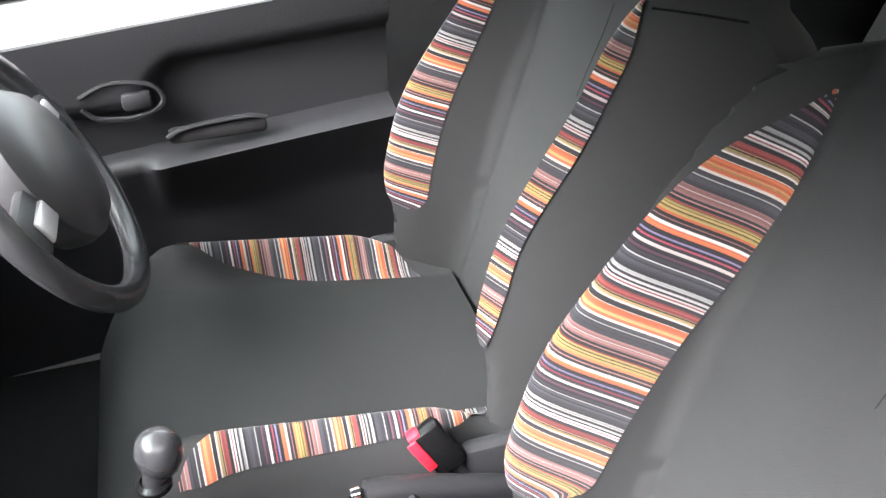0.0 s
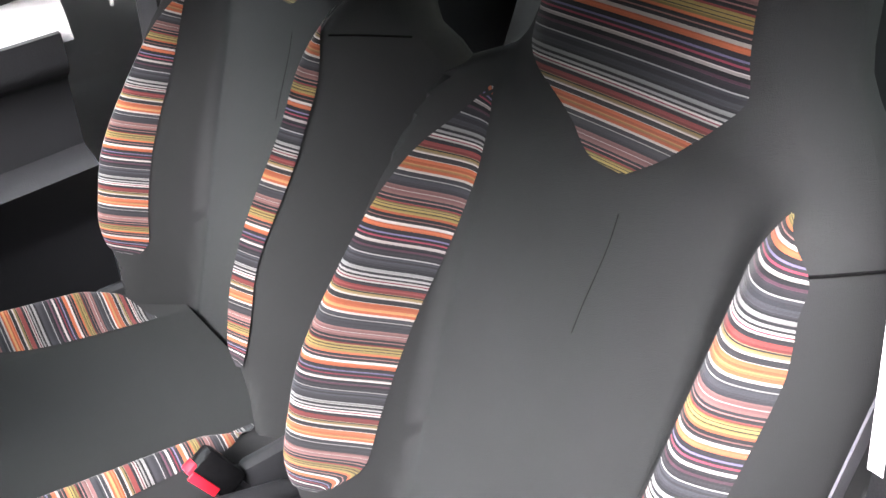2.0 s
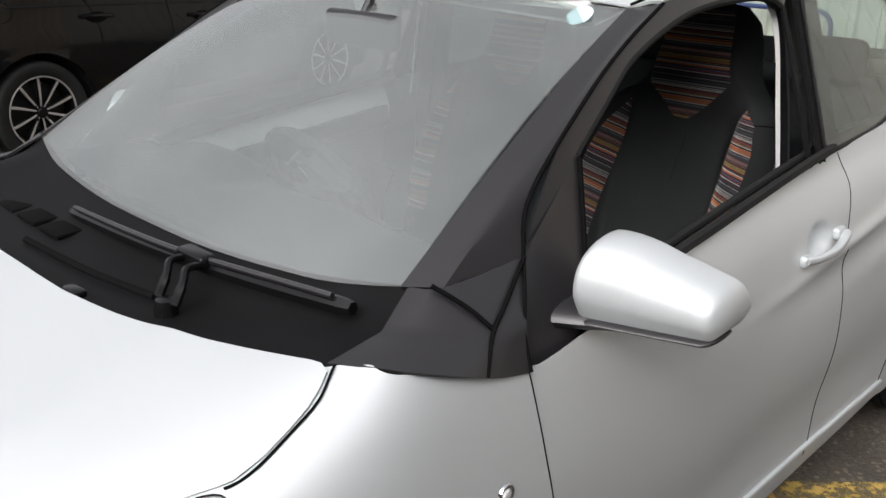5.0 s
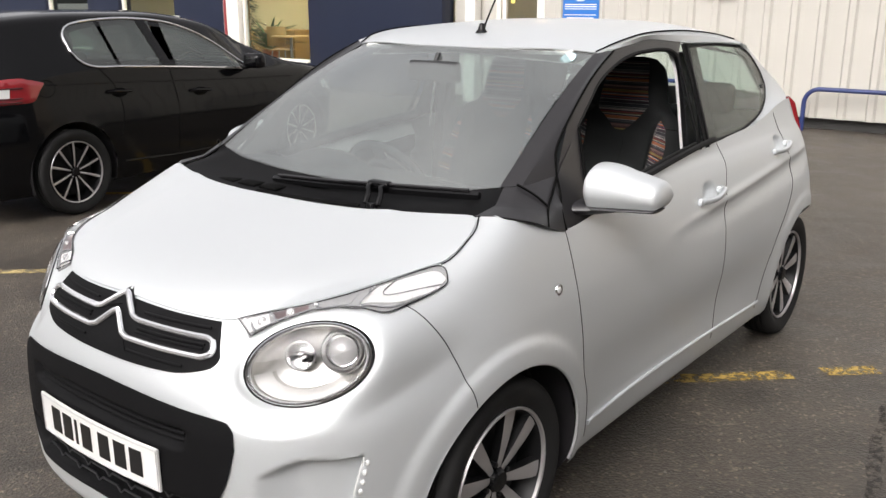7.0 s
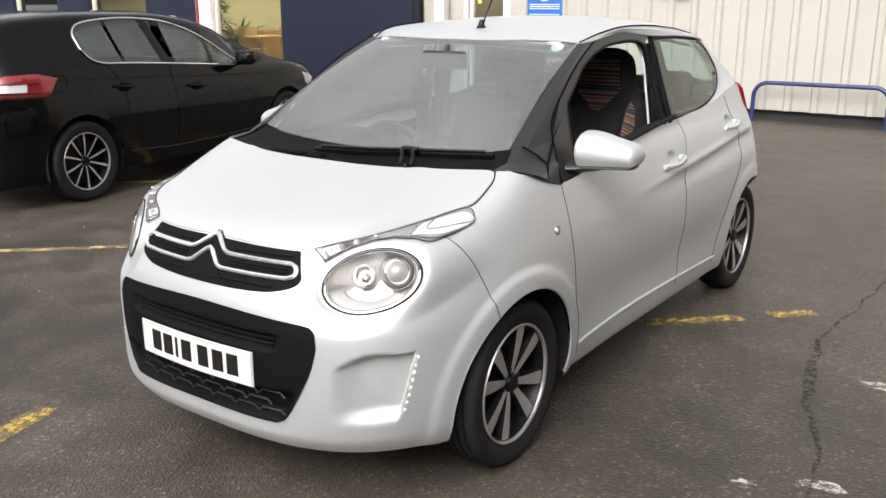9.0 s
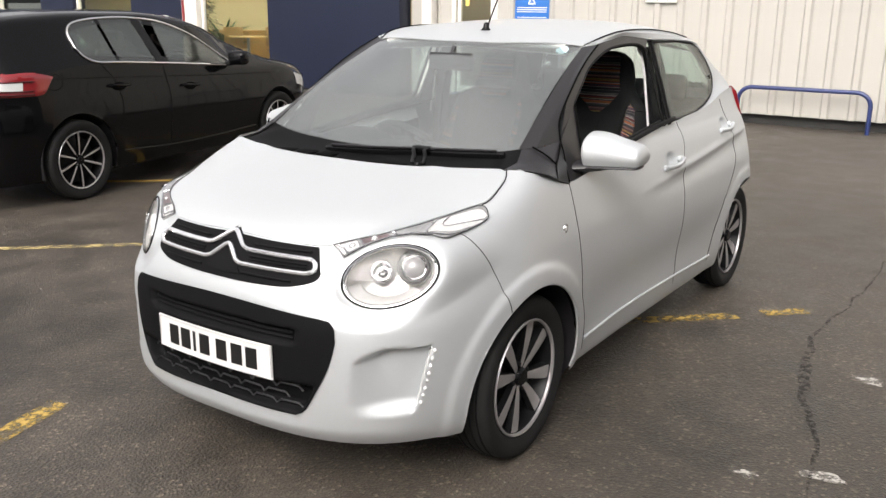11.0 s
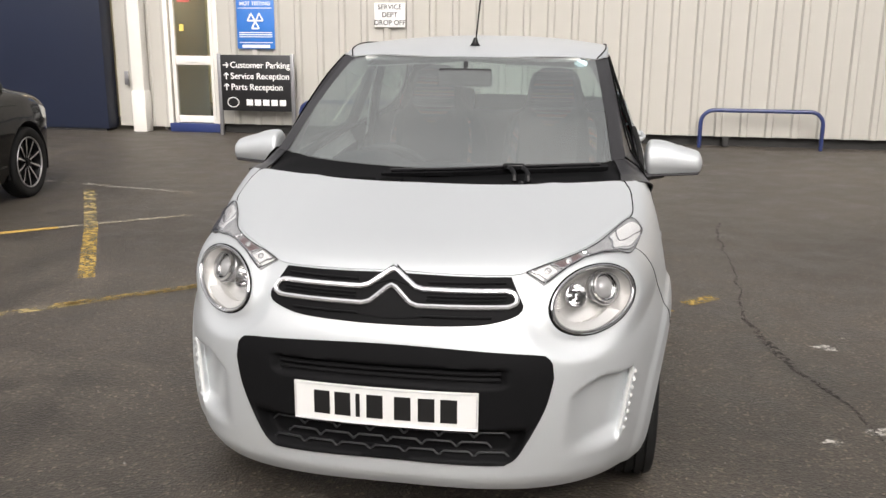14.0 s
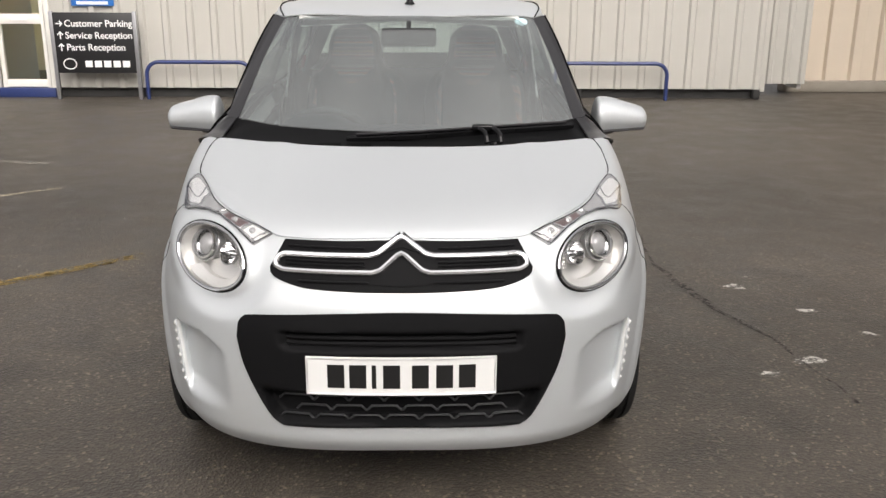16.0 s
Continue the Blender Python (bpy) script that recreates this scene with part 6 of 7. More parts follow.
part("wiper_pivot", moved(lathe([(0.001, 0.024), (0.014, 0.022), (0.018, 0.010), (0.020, -0.02)], 18, "z"), Matrix.Translation((0.298, 0.000, 0.968))), GLOSSBLACK, WIPER)
part("scuttle_slot", tube(spline([(0.24, 0.012, 0.972), (0.10, -0.006, 0.969), (-0.02, -0.014, 0.968), (-0.16, -0.020, 0.968)], 20), 0.006, 6, flat=0.6), SEAM, CAR, "dark slot along the scuttle")
for x in (-0.46, -0.36, -0.26, -0.16):
    part("scuttle_grille", box(x, 0.045, 0.968, 0.08, 0.05, 0.010, 0.004), SEAM, CAR, "dark air grille in the scuttle")
part("washer_jet", box(0.15, -0.070, 0.978, 0.045, 0.022, 0.012, 0.004), GLOSSBLACK, CAR)
part("tax_disc", moved(lathe([(0.001, 0.0), (0.026, 0.0), (0.026, 0.001)], 24, "z"), Matrix.Translation((0.455, 0.775, 1.350)) @ Euler((radians(33), 0, 0)).to_matrix().to_4x4()), mat("pale_blue_sticker", (0.55, 0.72, 0.76), rough=0.5), CAR)


# ---- wheels ----
def tyre_mesh():
    prof = [(0.200, 0.052), (0.212, 0.066), (0.240, 0.0765), (0.262, 0.079), (0.2755, 0.074), (0.283, 0.064), (0.2855, 0.056)]
    for g in (0.045, 0.015, -0.015, -0.045):
        prof += [(0.2875, g + 0.005), (0.279, g + 0.004), (0.279, g - 0.004), (0.2875, g - 0.005)]
    prof += [(0.2855, -0.056), (0.283, -0.064), (0.2755, -0.074), (0.262, -0.079), (0.24, -0.0765), (0.212, -0.066), (0.200, -0.052)]
    bm = lathe(prof, 72)
    return bm


def rim_barrel():
    return lathe([(0.203, 0.058), (0.199, 0.060), (0.190, 0.036), (0.182, -0.02), (0.17, -0.06)], 64)


def rim_lip():
    return lathe([(0.204, 0.058), (0.2085, 0.066), (0.2055, 0.071), (0.200, 0.069), (0.1985, 0.060)], 64)


def spoke_mesh(th, r0, r1, w0, w1, s, face, fan=0.55, base=0.12):
    """One arm of a wheel, turned to its place."""
    rows = []
    for q in np.linspace(0, 1, 7):
        r = r0 + (r1 - r0) * q
        w = w0 + (w1 - w0) * min(1.0, q * 1.25)
        a = th + s * (base + fan * q) * 0.3
        fx = face - 0.012 * (1 - q) ** 2
        row = []
        for dx, dw in ((0.0, -w), (0.002, 0.0), (0.0, w), (-0.022, w * 1.25), (-0.022, -w * 1.25)):
            row.append((fx + dx, r * math.cos(a) - dw * math.sin(a), r * math.sin(a) + dw * math.cos(a)))
        rows.append(row)
    return sheet(rows, True)


def dark_flanks(ob):
    """Only the machined face of a spoke is bright; its flanks are black."""
    ob.data.materials.append(ALLOYDARK)
    for face in ob.data.polygons:
        face.material_index = 0 if abs(face.normal.x) > 0.7 else 1


def wheel(parent, m, arms, widths, fan, words_, base=0.12):
    """A wheel is a black hub that carries its tyre, rim, arms and bolts."""
    hub = part("wheel", moved(lathe([(0.17, -0.02), (0.165, 0.0), (0.10, 0.012), (0.05, 0.02), (0.001, 0.02)], 40), m), ALLOYDARK, parent, words_)
    part("tyre", moved(tyre_mesh(), m), RUBBER, hub, "black tyre")
    part("rim_barrel", moved(rim_barrel(), m), ALLOYDARK, hub)
    part("rim_lip", moved(rim_lip(), m), ALLOY, hub, "bright rim edge")
    for k in range(arms):
        for s in (-1, 1):
            arm = part("spoke", moved(spoke_mesh(2 * math.pi * k / arms, 0.034, 0.199, *widths, s, 0.054, fan, base), m), ALLOY, hub, "machined silver spoke with black flanks")
            dark_flanks(arm)
    part("centre_cap", moved(lathe([(0.001, 0.060), (0.026, 0.059), (0.031, 0.054), (0.034, 0.03)], 28), m), GLOSSBLACK, hub)
    for k in range(4):
        a = 2 * math.pi * (k + 0.5) / 4
        part("wheel_bolt", moved(tube([(0.03, 0.05 * math.cos(a), 0.05 * math.sin(a)), (0.05, 0.05 * math.cos(a), 0.05 * math.sin(a))], 0.008, 6), m), ALLOYDARK, hub)
    part("brake_disc", moved(lathe([(0.12, -0.03), (0.12, -0.015), (0.001, -0.015)], 32), m), ALLOYDARK, hub)
    return hub


for yc in (0.0, REAR_Y):
    for s in (1, -1):
        wheel(CAR, Matrix.Translation((s * 0.690, yc, WHEEL_Z)) @ Euler((0.55 if yc else 0.995, 0, 0 if s > 0 else math.pi)).to_matrix().to_4x4(), 4, (0.010, 0.0235), 0.08, "black alloy wheel with four pairs of broad silver spokes", 1.06)


# ---- inside the hatchback ----
SEAT_UP, SEAT_FWD, SEAT_BASE = Vector((0, 0.276, 0.9612)), Vector((0, -0.9612, 0.276)), (1.363, 0.643)
seat_w = pchip([-0.17, 0.0, 0.14, 0.30, 0.40, 0.435, 0.475, 0.53, 0.60, 0.66, 0.70], [0.235, 0.262, 0.265, 0.260, 0.243, 0.222, 0.180, 0.142, 0.130, 0.112, 0.06])
seat_crest = pchip([-0.17, -0.06, 0.03, 0.10, 0.27, 0.36, 0.43, 0.48, 0.70], [0.12, 0.150, 0.180, 0.182, 0.138, 0.110, 0.065, 0.0, 0.0])
ease = lambda d: min(1.0, max(0.0, d)) ** 2 * (3 - 2 * min(1.0, max(0.0, d)))


def seat_front(x, h):
    """How far the backrest's face stands out: flat in the middle, a steep bolster on either side."""
    w, ax = seat_w(h), abs(x)
    crest = seat_crest(h)
    out = crest * (ease((ax - 0.112) / 0.088) if x > 0 else ease((ax - 0.162) / 0.038)) - 0.004 * (1 - ease(ax / 0.12))
    out -= 0.0988 * min(1.5, max(0.0, (ax - 0.17) / 0.06)) ** 2 * min(1.0, crest / 0.09)
    out -= 0.05 * max(0.0, (ax - (w - 0.035)) / 0.035) ** 2 * (1 - min(1.0, crest / 0.09))
    if x < 0:
        out -= 2.0 * max(0.0, ax - 0.199) * min(1.0, crest / 0.09)
    # the built-in headrest swells forward above the shoulders
    out += 0.034 * ease((h - 0.40) / 0.10) * (1 - ease((ax - 0.09) / 0.07))
    if h > 0.63:
        out -= 0.05 * ((h - 0.63) / 0.07) ** 2
    return out


def seat_face(cx, x, h):
    """The driver's inner bolster is worn lower and peaks where its striped cloth begins."""
    out = seat_front(x, h)
    if cx < 0 and x > 0.10:
        top = float(np.interp(h, [p[0] for p in driver_in], [p[1] for p in driver_in]))
        if x < top:
            out = min(out, max(0.0, seat_front(top, h)) * ease((x - 0.135) / (top - 0.135)))
    return out


def seat_lift(cx):
    """The driver's cushion is wound up a little."""
    return 0.02 if cx < 0 else 0.0


def seat_base(cx):
    """The foot of each backrest; the driver's stands further back."""
    return Vector((cx, SEAT_BASE[0] + (0.03 if cx < 0 else 0.0), SEAT_BASE[1]))


def seat_point(cx, x, h, off=0.0):
    return seat_base(cx) + SEAT_UP * h + Vector((x, 0, 0)) + SEAT_FWD * (seat_face(cx, x, h) + off)


def backrest(cx):
    rows = []
    for h in np.r_[np.linspace(-0.17, 0.61, 40), 0.635, 0.66, 0.678, 0.692, 0.70]:
        w = seat_w(h)
        row = [seat_point(cx, w * math.sin(a), h) for a in np.linspace(-math.pi / 2, math.pi / 2, 81)]
        base = seat_base(cx) + SEAT_UP * h
        deep = 0.13 if h < 0.45 else 0.13 - 0.05 * ease((h - 0.45) / 0.12)
        deep *= 1 - 0.7 * max(0.0, (h - 0.61) / 0.09) ** 2
        for a in np.linspace(0, math.pi, 17)[1:-1]:
            row.append(base + Vector((w * 1.0 * math.cos(a), 0, 0)) + SEAT_FWD * (seat_front(w, h) - deep * math.sin(a) ** 0.6))
        rows.append(row)
    bm = sheet(rows, True)
    bm.verts.ensure_lookup_table()
    n = len(rows[0])
    bm.faces.new([bm.verts[i] for i in range(n)][::-1])
    bm.faces.new([bm.verts[len(bm.verts) - n + i] for i in range(n)])
    return bm


def cushion_top(x, y):
    ax = abs(x)
    z = 0.505 + 0.15 * (1.25 - y) + 0.058 * ease((ax - 0.162) / 0.045) * (1 - ease((0.92 - y) / 0.10)) * (1 - 0.5 * ease((y - 1.18) / 0.1))
    z -= 0.06 * max(0.0, (ax - 0.195) / 0.05) ** 2
    z -= 0.12 * max(0.0, (0.91 - y) / 0.13) ** 2.4
    return z


def cushion_w(y):
    return 0.262 - 0.10 * max(0.0, (0.99 - y) / 0.205) ** 2.2


def cushion(cx):
    rows = []
    for y in np.r_[0.785, 0.795, 0.81, np.linspace(0.83, 1.34, 30)]:
        w = cushion_w(y)
        row = [(cx + w * math.sin(a), y, cushion_top(w * math.sin(a), y) + seat_lift(cx)) for a in np.linspace(-math.pi / 2, math.pi / 2, 61)]
        low = 0.37 + 0.10 * max(0.0, (0.98 - y) / 0.195) ** 1.5
        row += [(cx + w * q, y, low) for q in (0.97, 0.5, 0, -0.5, -0.97)]
        rows.append(row)
    bm = sheet(rows, True)
    bm.verts.ensure_lookup_table()
    n = len(rows[0])
    bm.faces.new([bm.verts[i] for i in range(n)][::-1])
    bm.faces.new([bm.verts[len(bm.verts) - n + i] for i in range(n)])
    return bm


def seat_patch(cx, sign, inner, outer, shift, n=60):
    a, b = spline(inner, n), spline(outer, n)
    rows, uvs = [], []
    for s in np.linspace(0, 1, 12):
        pts = a * (1 - s) + b * s
        rows.append([seat_point(cx, sign * min(x, seat_w(h) * 1.002), h, 0.005) for h, x in pts])
        # the cloth is pulled round the bolster, more so towards its foot
        uvs.append([(h + shift + (0.09 * (h - 0.42) if cx > 0 and sign > 0 else 0.0) - (1.0 if cx > 0 else 0.25) * sign * (0.5 - s) * (0.048 - 0.1 * h), x) for h, x in pts])
    return sheet(rows, uvs=uvs)


left_in = [(-0.040, 0.184), (-0.015, 0.177), (0.07, 0.175), (0.19, 0.172), (0.30, 0.166), (0.34, 0.163), (0.39, 0.163), (0.427, 0.166)]
left_out = [(-0.042, 0.188), (-0.02, 0.197), (0.05, 0.199), (0.16, 0.199), (0.26, 0.196), (0.35, 0.187), (0.40, 0.176), (0.427, 0.168)]
right_in = [(-0.034, 0.202), (0.0, 0.198), (0.05, 0.197), (0.10, 0.196), (0.167, 0.190), (0.223, 0.186), (0.29, 0.181), (0.342, 0.177), (0.375, 0.172), (0.405, 0.163), (0.441, 0.172)]
driver_left_in = [(h, max(x, 0.181)) for h, x in left_in[:5]] + [(0.37, 0.182), (0.405, 0.180), (0.427, 0.176)]
driver_in = [(-0.008, 0.206), (0.03, 0.203), (0.07, 0.202), (0.14, 0.201), (0.23, 0.197), (0.31, 0.195), (0.36, 0.188), (0.40, 0.176), (0.433, 0.160)]
driver_out = [(-0.010, 0.209), (0.02, 0.213), (0.07, 0.214), (0.14, 0.213), (0.23, 0.212), (0.31, 0.209), (0.36, 0.205), (0.40, 0.192), (0.433, 0.164)]
right_out = [(-0.036, 0.206), (-0.01, 0.218), (0.05, 0.224), (0.13, 0.223), (0.18, 0.221), (0.25, 0.219), (0.326, 0.218), (0.355, 0.215), (0.380, 0.210), (0.412, 0.203), (0.441, 0.175)]
head_in = [(0.401, 0.0), (0.46, 0.0), (0.55, 0.0), (0.64, 0.0), (0.675, 0.0)]
head_right = [(0.400, 0.002), (0.406, 0.010), (0.425, 0.036), (0.449, 0.064), (0.474, 0.091), (0.498, 0.107), (0.527, 0.100), (0.564, 0.093), (0.64, 0.084), (0.675, 0.066)]
head_left = [(0.399, 0.004), (0.401, 0.034), (0.411, 0.050), (0.428, 0.062), (0.447, 0.080), (0.465, 0.100), (0.482, 0.113), (0.508, 0.112), (0.56, 0.103), (0.64, 0.088), (0.675, 0.07)]


def head_patch(cx):
    a = spline(head_in, 60)
    rows, uvs = [], []
    for s in np.linspace(-1, 1, 21):
        b = spline(head_right if s > 0 else head_left, 60)
        pts = [(p[0] * (1 - abs(s)) + q[0] * abs(s), q[1] * s) for p, q in zip(a, b)]
        rows.append([seat_point(cx, x, h, 0.0025) for h, x in pts])
        uvs.append([(h - 0.107, x) for h, x in pts])
    return sheet(rows, uvs=uvs)


def cushion_patch(cx, sign):
    a = spline([(0.895, 0.234), (0.92, 0.215), (0.97, 0.190), (1.02, 0.178), (1.12, 0.163), (1.22, 0.158), (1.285, 0.156)], 50)
    b = spline([(0.895, 0.238), (0.92, 0.240), (0.97, 0.234), (1.12, 0.228), (1.21, 0.222), (1.25, 0.200), (1.285, 0.160)], 50)
    rows, uvs = [], []
    for s in np.linspace(0, 1, 12):
        pts = a * (1 - s) + b * s
        rows.append([(cx + sign * x, y, cushion_top(x, y) + 0.0025 + seat_lift(cx)) for y, x in pts])
        uvs.append([(y, x) for y, x in pts])
    return sheet(rows, uvs=uvs)


STITCH = mat("black_seat_stitching", (0.010, 0.010, 0.010), rough=1.0, spec=0.0)


def front_seat(cx):
    seat = part("front_seat", backrest(cx), FABRIC, CAR, "charcoal cloth front seat with striped side panels", sharp=1.2)
    part("seat_cushion", cushion(cx), FABRIC, seat, "charcoal cloth seat cushion", sharp=1.2)
    for sign in (1, -1):
        part("striped_bolster", seat_patch(cx, sign, *((right_in, right_out) if cx > 0 else (driver_in, driver_out)) if sign > 0 else ((left_in if cx > 0 else driver_left_in), left_out), {(1, 1): 0.0, (1, -1): 0.0, (-1, 1): -0.050, (-1, -1): -0.008}[1 if cx > 0 else -1, sign]), STRIPED, seat, "multicoloured striped cloth", sharp=2)
        part("striped_cushion_side", cushion_patch(cx, sign), STRIPED, seat, "multicoloured striped cloth", sharp=2)
        part("hinge_cover", box(cx + sign * 0.243, 1.30, 0.455, 0.028, 0.16, 0.20, 0.012), TRIM, seat)
        part("seat_rail", box(cx + sign * 0.17, 1.02, 0.335, 0.04, 0.50, 0.03, 0.006), GLOSSBLACK, seat)
    part("striped_headrest", head_patch(cx), STRIPED, seat, "multicoloured striped cloth", sharp=2)
    part("back_crease", tube([seat_point(cx, x, h, -0.0006) for x, h in spline([(-0.006, 0.238), (-0.003, 0.27), (0.005, 0.33), (0.006, 0.365)], 12)], 0.0010, 5), STITCH, seat)
    for sign in (1,):
        part("shoulder_seam", tube([seat_point(cx, sign * x, h, 0.0) for x, h in spline([(0.194, 0.405), (0.215, 0.412), (0.232, 0.417)], 8)], 0.0014, 5), SEAM, seat)
    return seat


for cx in (0.313, -0.284):
    front_seat(cx)


# rear bench
def rear_bench():
    rows = []
    for x in np.linspace(-0.60, 0.60, 25):
        e = 0.02 * (1 - (abs(x) / 0.62) ** 6)
        prof = [(1.74, 0.36), (1.72, 0.50), (1.76, 0.555 + e), (1.95, 0.545 + e), (2.10, 0.54 + e), (2.14, 0.62), (2.22 - e, 0.80), (2.28 - e, 0.98), (2.31, 1.01), (2.36, 0.98), (2.34, 0.5)]
        rows.append([(x, y, z) for y, z in spline(prof, 30)])
    return thick(sheet(rows), 0.01)


BENCH = part("rear_bench", rear_bench(), FABRIC, CAR, "charcoal cloth rear bench", sharp=1.0)
for cx in (0.32, -0.32):
    part("rear_headrest", box(cx, 2.33, 1.085, 0.24, 0.09, 0.14, 0.035, segs=4), FABRIC, BENCH, "black rear headrest")

for s in (1, -1):
    part("rear_door_card", thick(sheet([[(s * (x - 0.02 * ease((z - 0.85) / 0.1)), y, z) for y in np.linspace(1.47, 2.5, 14)] for x, z in ((0.66, 0.34), (0.66, 0.55), (0.63, 0.70), (0.655, 0.74), (0.655, 0.90), (0.64, 1.0), (0.66, 1.03))]), 0.01), TRIM, REAR_DOORS[0 if s > 0 else 1], "black moulded rear door lining", sharp=1.2)
    part("rear_pillar_lining", thick(sheet([[(s * 0.63, 2.17, 1.02), (s * 0.60, 2.22, 1.14), (s * 0.54, 2.16, 1.27), (s * 0.49, 2.10, 1.35)], [(s * 0.60, 2.52, 1.04), (s * 0.55, 2.48, 1.14), (s * 0.50, 2.42, 1.24), (s * 0.46, 2.34, 1.31)]]), 0.008), TRIM, CAR, "dark rear pillar lining")
part("parcel_shelf", box(0, 2.47, 1.0, 1.14, 0.26, 0.02, 0.006), CARPET, CAR, "black parcel shelf")

# floor, bulkhead, dashboard
part("cabin_floor", box(0, 1.32, 0.295, 1.34, 2.05, 0.03, 0.004), CARPET, CAR, "black carpet")
part("bulkhead", box(0, 0.29, 0.60, 1.30, 0.04, 0.60, 0.01), CARPET, CAR)
part("floor_tunnel", box(0, 1.15, 0.35, 0.17, 1.5, 0.10, 0.03), CARPET, CAR)


def dash_mesh():
    rows = []
    for x in np.linspace(-0.655, 0.655, 41):
        pod = 0.05 * math.exp(-(((x + 0.345) / 0.14) ** 4))
        hump = 0.012 * math.exp(-((x / 0.15) ** 4))
        tip = 0.06 * (abs(x) / 0.655) ** 4
        prof = [(0.215 + tip, 0.985), (0.34, 0.978 + hump), (0.46, 0.965 + hump + pod), (0.545 + hump, 0.93 + pod), (0.575, 0.86), (0.565, 0.78), (0.58, 0.72), (0.55, 0.60), (0.46, 0.50), (0.36, 0.46)]
        rows.append([(x, y, z) for y, z in spline(prof, 34)])
    return thick(sheet(rows), 0.01)


DASH = part("dashboard", dash_mesh(), TRIM, CAR, "black plastic dashboard", sharp=1.0)
for x in (-0.58, -0.10, 0.10, 0.58):
    part("air_vent", moved(lathe([(0.001, 0.0), (0.034, 0.002), (0.040, 0.012), (0.045, 0.008), (0.047, -0.02)], 24, "y"), Matrix.Translation((x, 0.575, 0.875)) @ Euler((0, 0, math.pi)).to_matrix().to_4x4()), GLOSSBLACK, DASH)
part("centre_stack", box(0, 0.572, 0.77, 0.22, 0.06, 0.24, 0.02, segs=3), GLOSSBLACK, DASH, "gloss black centre stack")
part("centre_screen", box(0, 0.606, 0.80, 0.16, 0.008, 0.09, 0.003), mat("dark_screen", (0.01, 0.012, 0.014), rough=0.1), DASH)
part("column_shroud", box(-0.345, 0.60, 0.85, 0.11, 0.18, 0.10, 0.03, m=Euler((radians(-22), 0, 0)).to_matrix().to_4x4(), segs=3), TRIM, DASH)

# steering wheel
SW = Matrix.Translation((-0.345, 0.795, 0.850)) @ Euler((radians(-62), 0, 0)).to_matrix().to_4x4()
wheel_rim = tube([(0.183 * math.cos(a), 0.183 * math.sin(a) * (0.97 if math.sin(a) > 0 else 0.92), 0) for a in np.linspace(0, 2 * math.pi, 60, endpoint=False)], 0.0165, 12, True)
STEER = part("steering_wheel", moved(wheel_rim, SW), mat("worn_wheel_leather", (0.035, 0.036, 0.038), rough=0.24, var=0.2, scale=20), CAR, "black three-spoke steering wheel with silver inserts")
part("airbag_pad", moved(lathe([(0.001, 0.047), (0.05, 0.045), (0.085, 0.036), (0.102, 0.018), (0.104, 0.0), (0.098, -0.02)], 40, "z"), SW), mat("grey_airbag_pad", (0.035, 0.035, 0.037), rough=0.4, var=0.1), STEER)
for a, m_ in ((0, SILVERTRIM), (180, SILVERTRIM), (270, SILVERTRIM)):
    q = Euler((0, 0, radians(a))).to_matrix().to_4x4()
    part("spoke", moved(box(0.125, 0, 0.006, 0.10, 0.055, 0.018, 0.008), SW @ q), TRIM, STEER)
    part("spoke_insert", moved(box(0.118, 0.008, 0.016, 0.070, 0.030, 0.008, 0.004), SW @ q), m_, STEER, "silver insert")
for s in (1, -1):
    part("column_stalk", tube([(-0.345 + s * 0.05, 0.68, 0.885), (-0.345 + s * 0.20, 0.70, 0.90), (-0.345 + s * 0.235, 0.705, 0.905)], [0.008, 0.008, 0.011], 8), TRIM, STEER)
part("ignition_key", box(-0.20, 0.64, 0.79, 0.03, 0.03, 0.02, 0.004), SILVERTRIM, DASH)

# gear lever, hand brake, belts
part("gaiter_housing", moved(lathe([(0.10, -0.28), (0.105, -0.12), (0.108, -0.02), (0.100, 0.0), (0.090, -0.008), (0.075, -0.045), (0.02, -0.06)], 36, "z"), Matrix.Translation((0.01, 0.835, 0.522)) @ Matrix.Diagonal((0.95, 1.25, 1, 1))), TRIM, CAR, "black gear lever housing")
GEAR = part("gear_lever", tube(spline([(0.010, 0.845, 0.47), (0.010, 0.86, 0.57), (0.009, 0.888, 0.693)], 10), [0.050, 0.044, 0.034, 0.025, 0.019, 0.015, 0.010, 0.010, 0.010, 0.012, 0.014], 14), mat("leather_gaiter", (0.02, 0.02, 0.022), rough=0.6, var=0.2, scale=40, bump=0.4, bump_scale=90), CAR, "black gear lever with a round knob")
part("gear_knob", moved(lathe([(0.001, 0.030), (0.012, 0.028), (0.022, 0.020), (0.0265, 0.006), (0.026, -0.008), (0.020, -0.022), (0.013, -0.03)], 28, "z"), Matrix.Translation((0.009, 0.893, 0.703)) @ Matrix.Scale(0.88, 4)), mat("satin_black_knob", (0.03, 0.031, 0.033), rough=0.25, coat=0.4), GEAR, "satin black knob")
part("gear_collar", moved(lathe([(0.013, 0), (0.018, 0.004), (0.018, 0.010), (0.013, 0.014)], 24, "z"), Matrix.Translation((0.0095, 0.881, 0.656))), GLOSSBLACK, GEAR)
part("hand_brake", tube(spline([(0.005, 1.40, 0.43), (0.005, 1.30, 0.50), (0.005, 1.18, 0.545), (0.005, 1.09, 0.57)], 12), [0.012] * 6 + [0.017] * 6 + [0.014], 12), TRIM, CAR, "black hand brake")
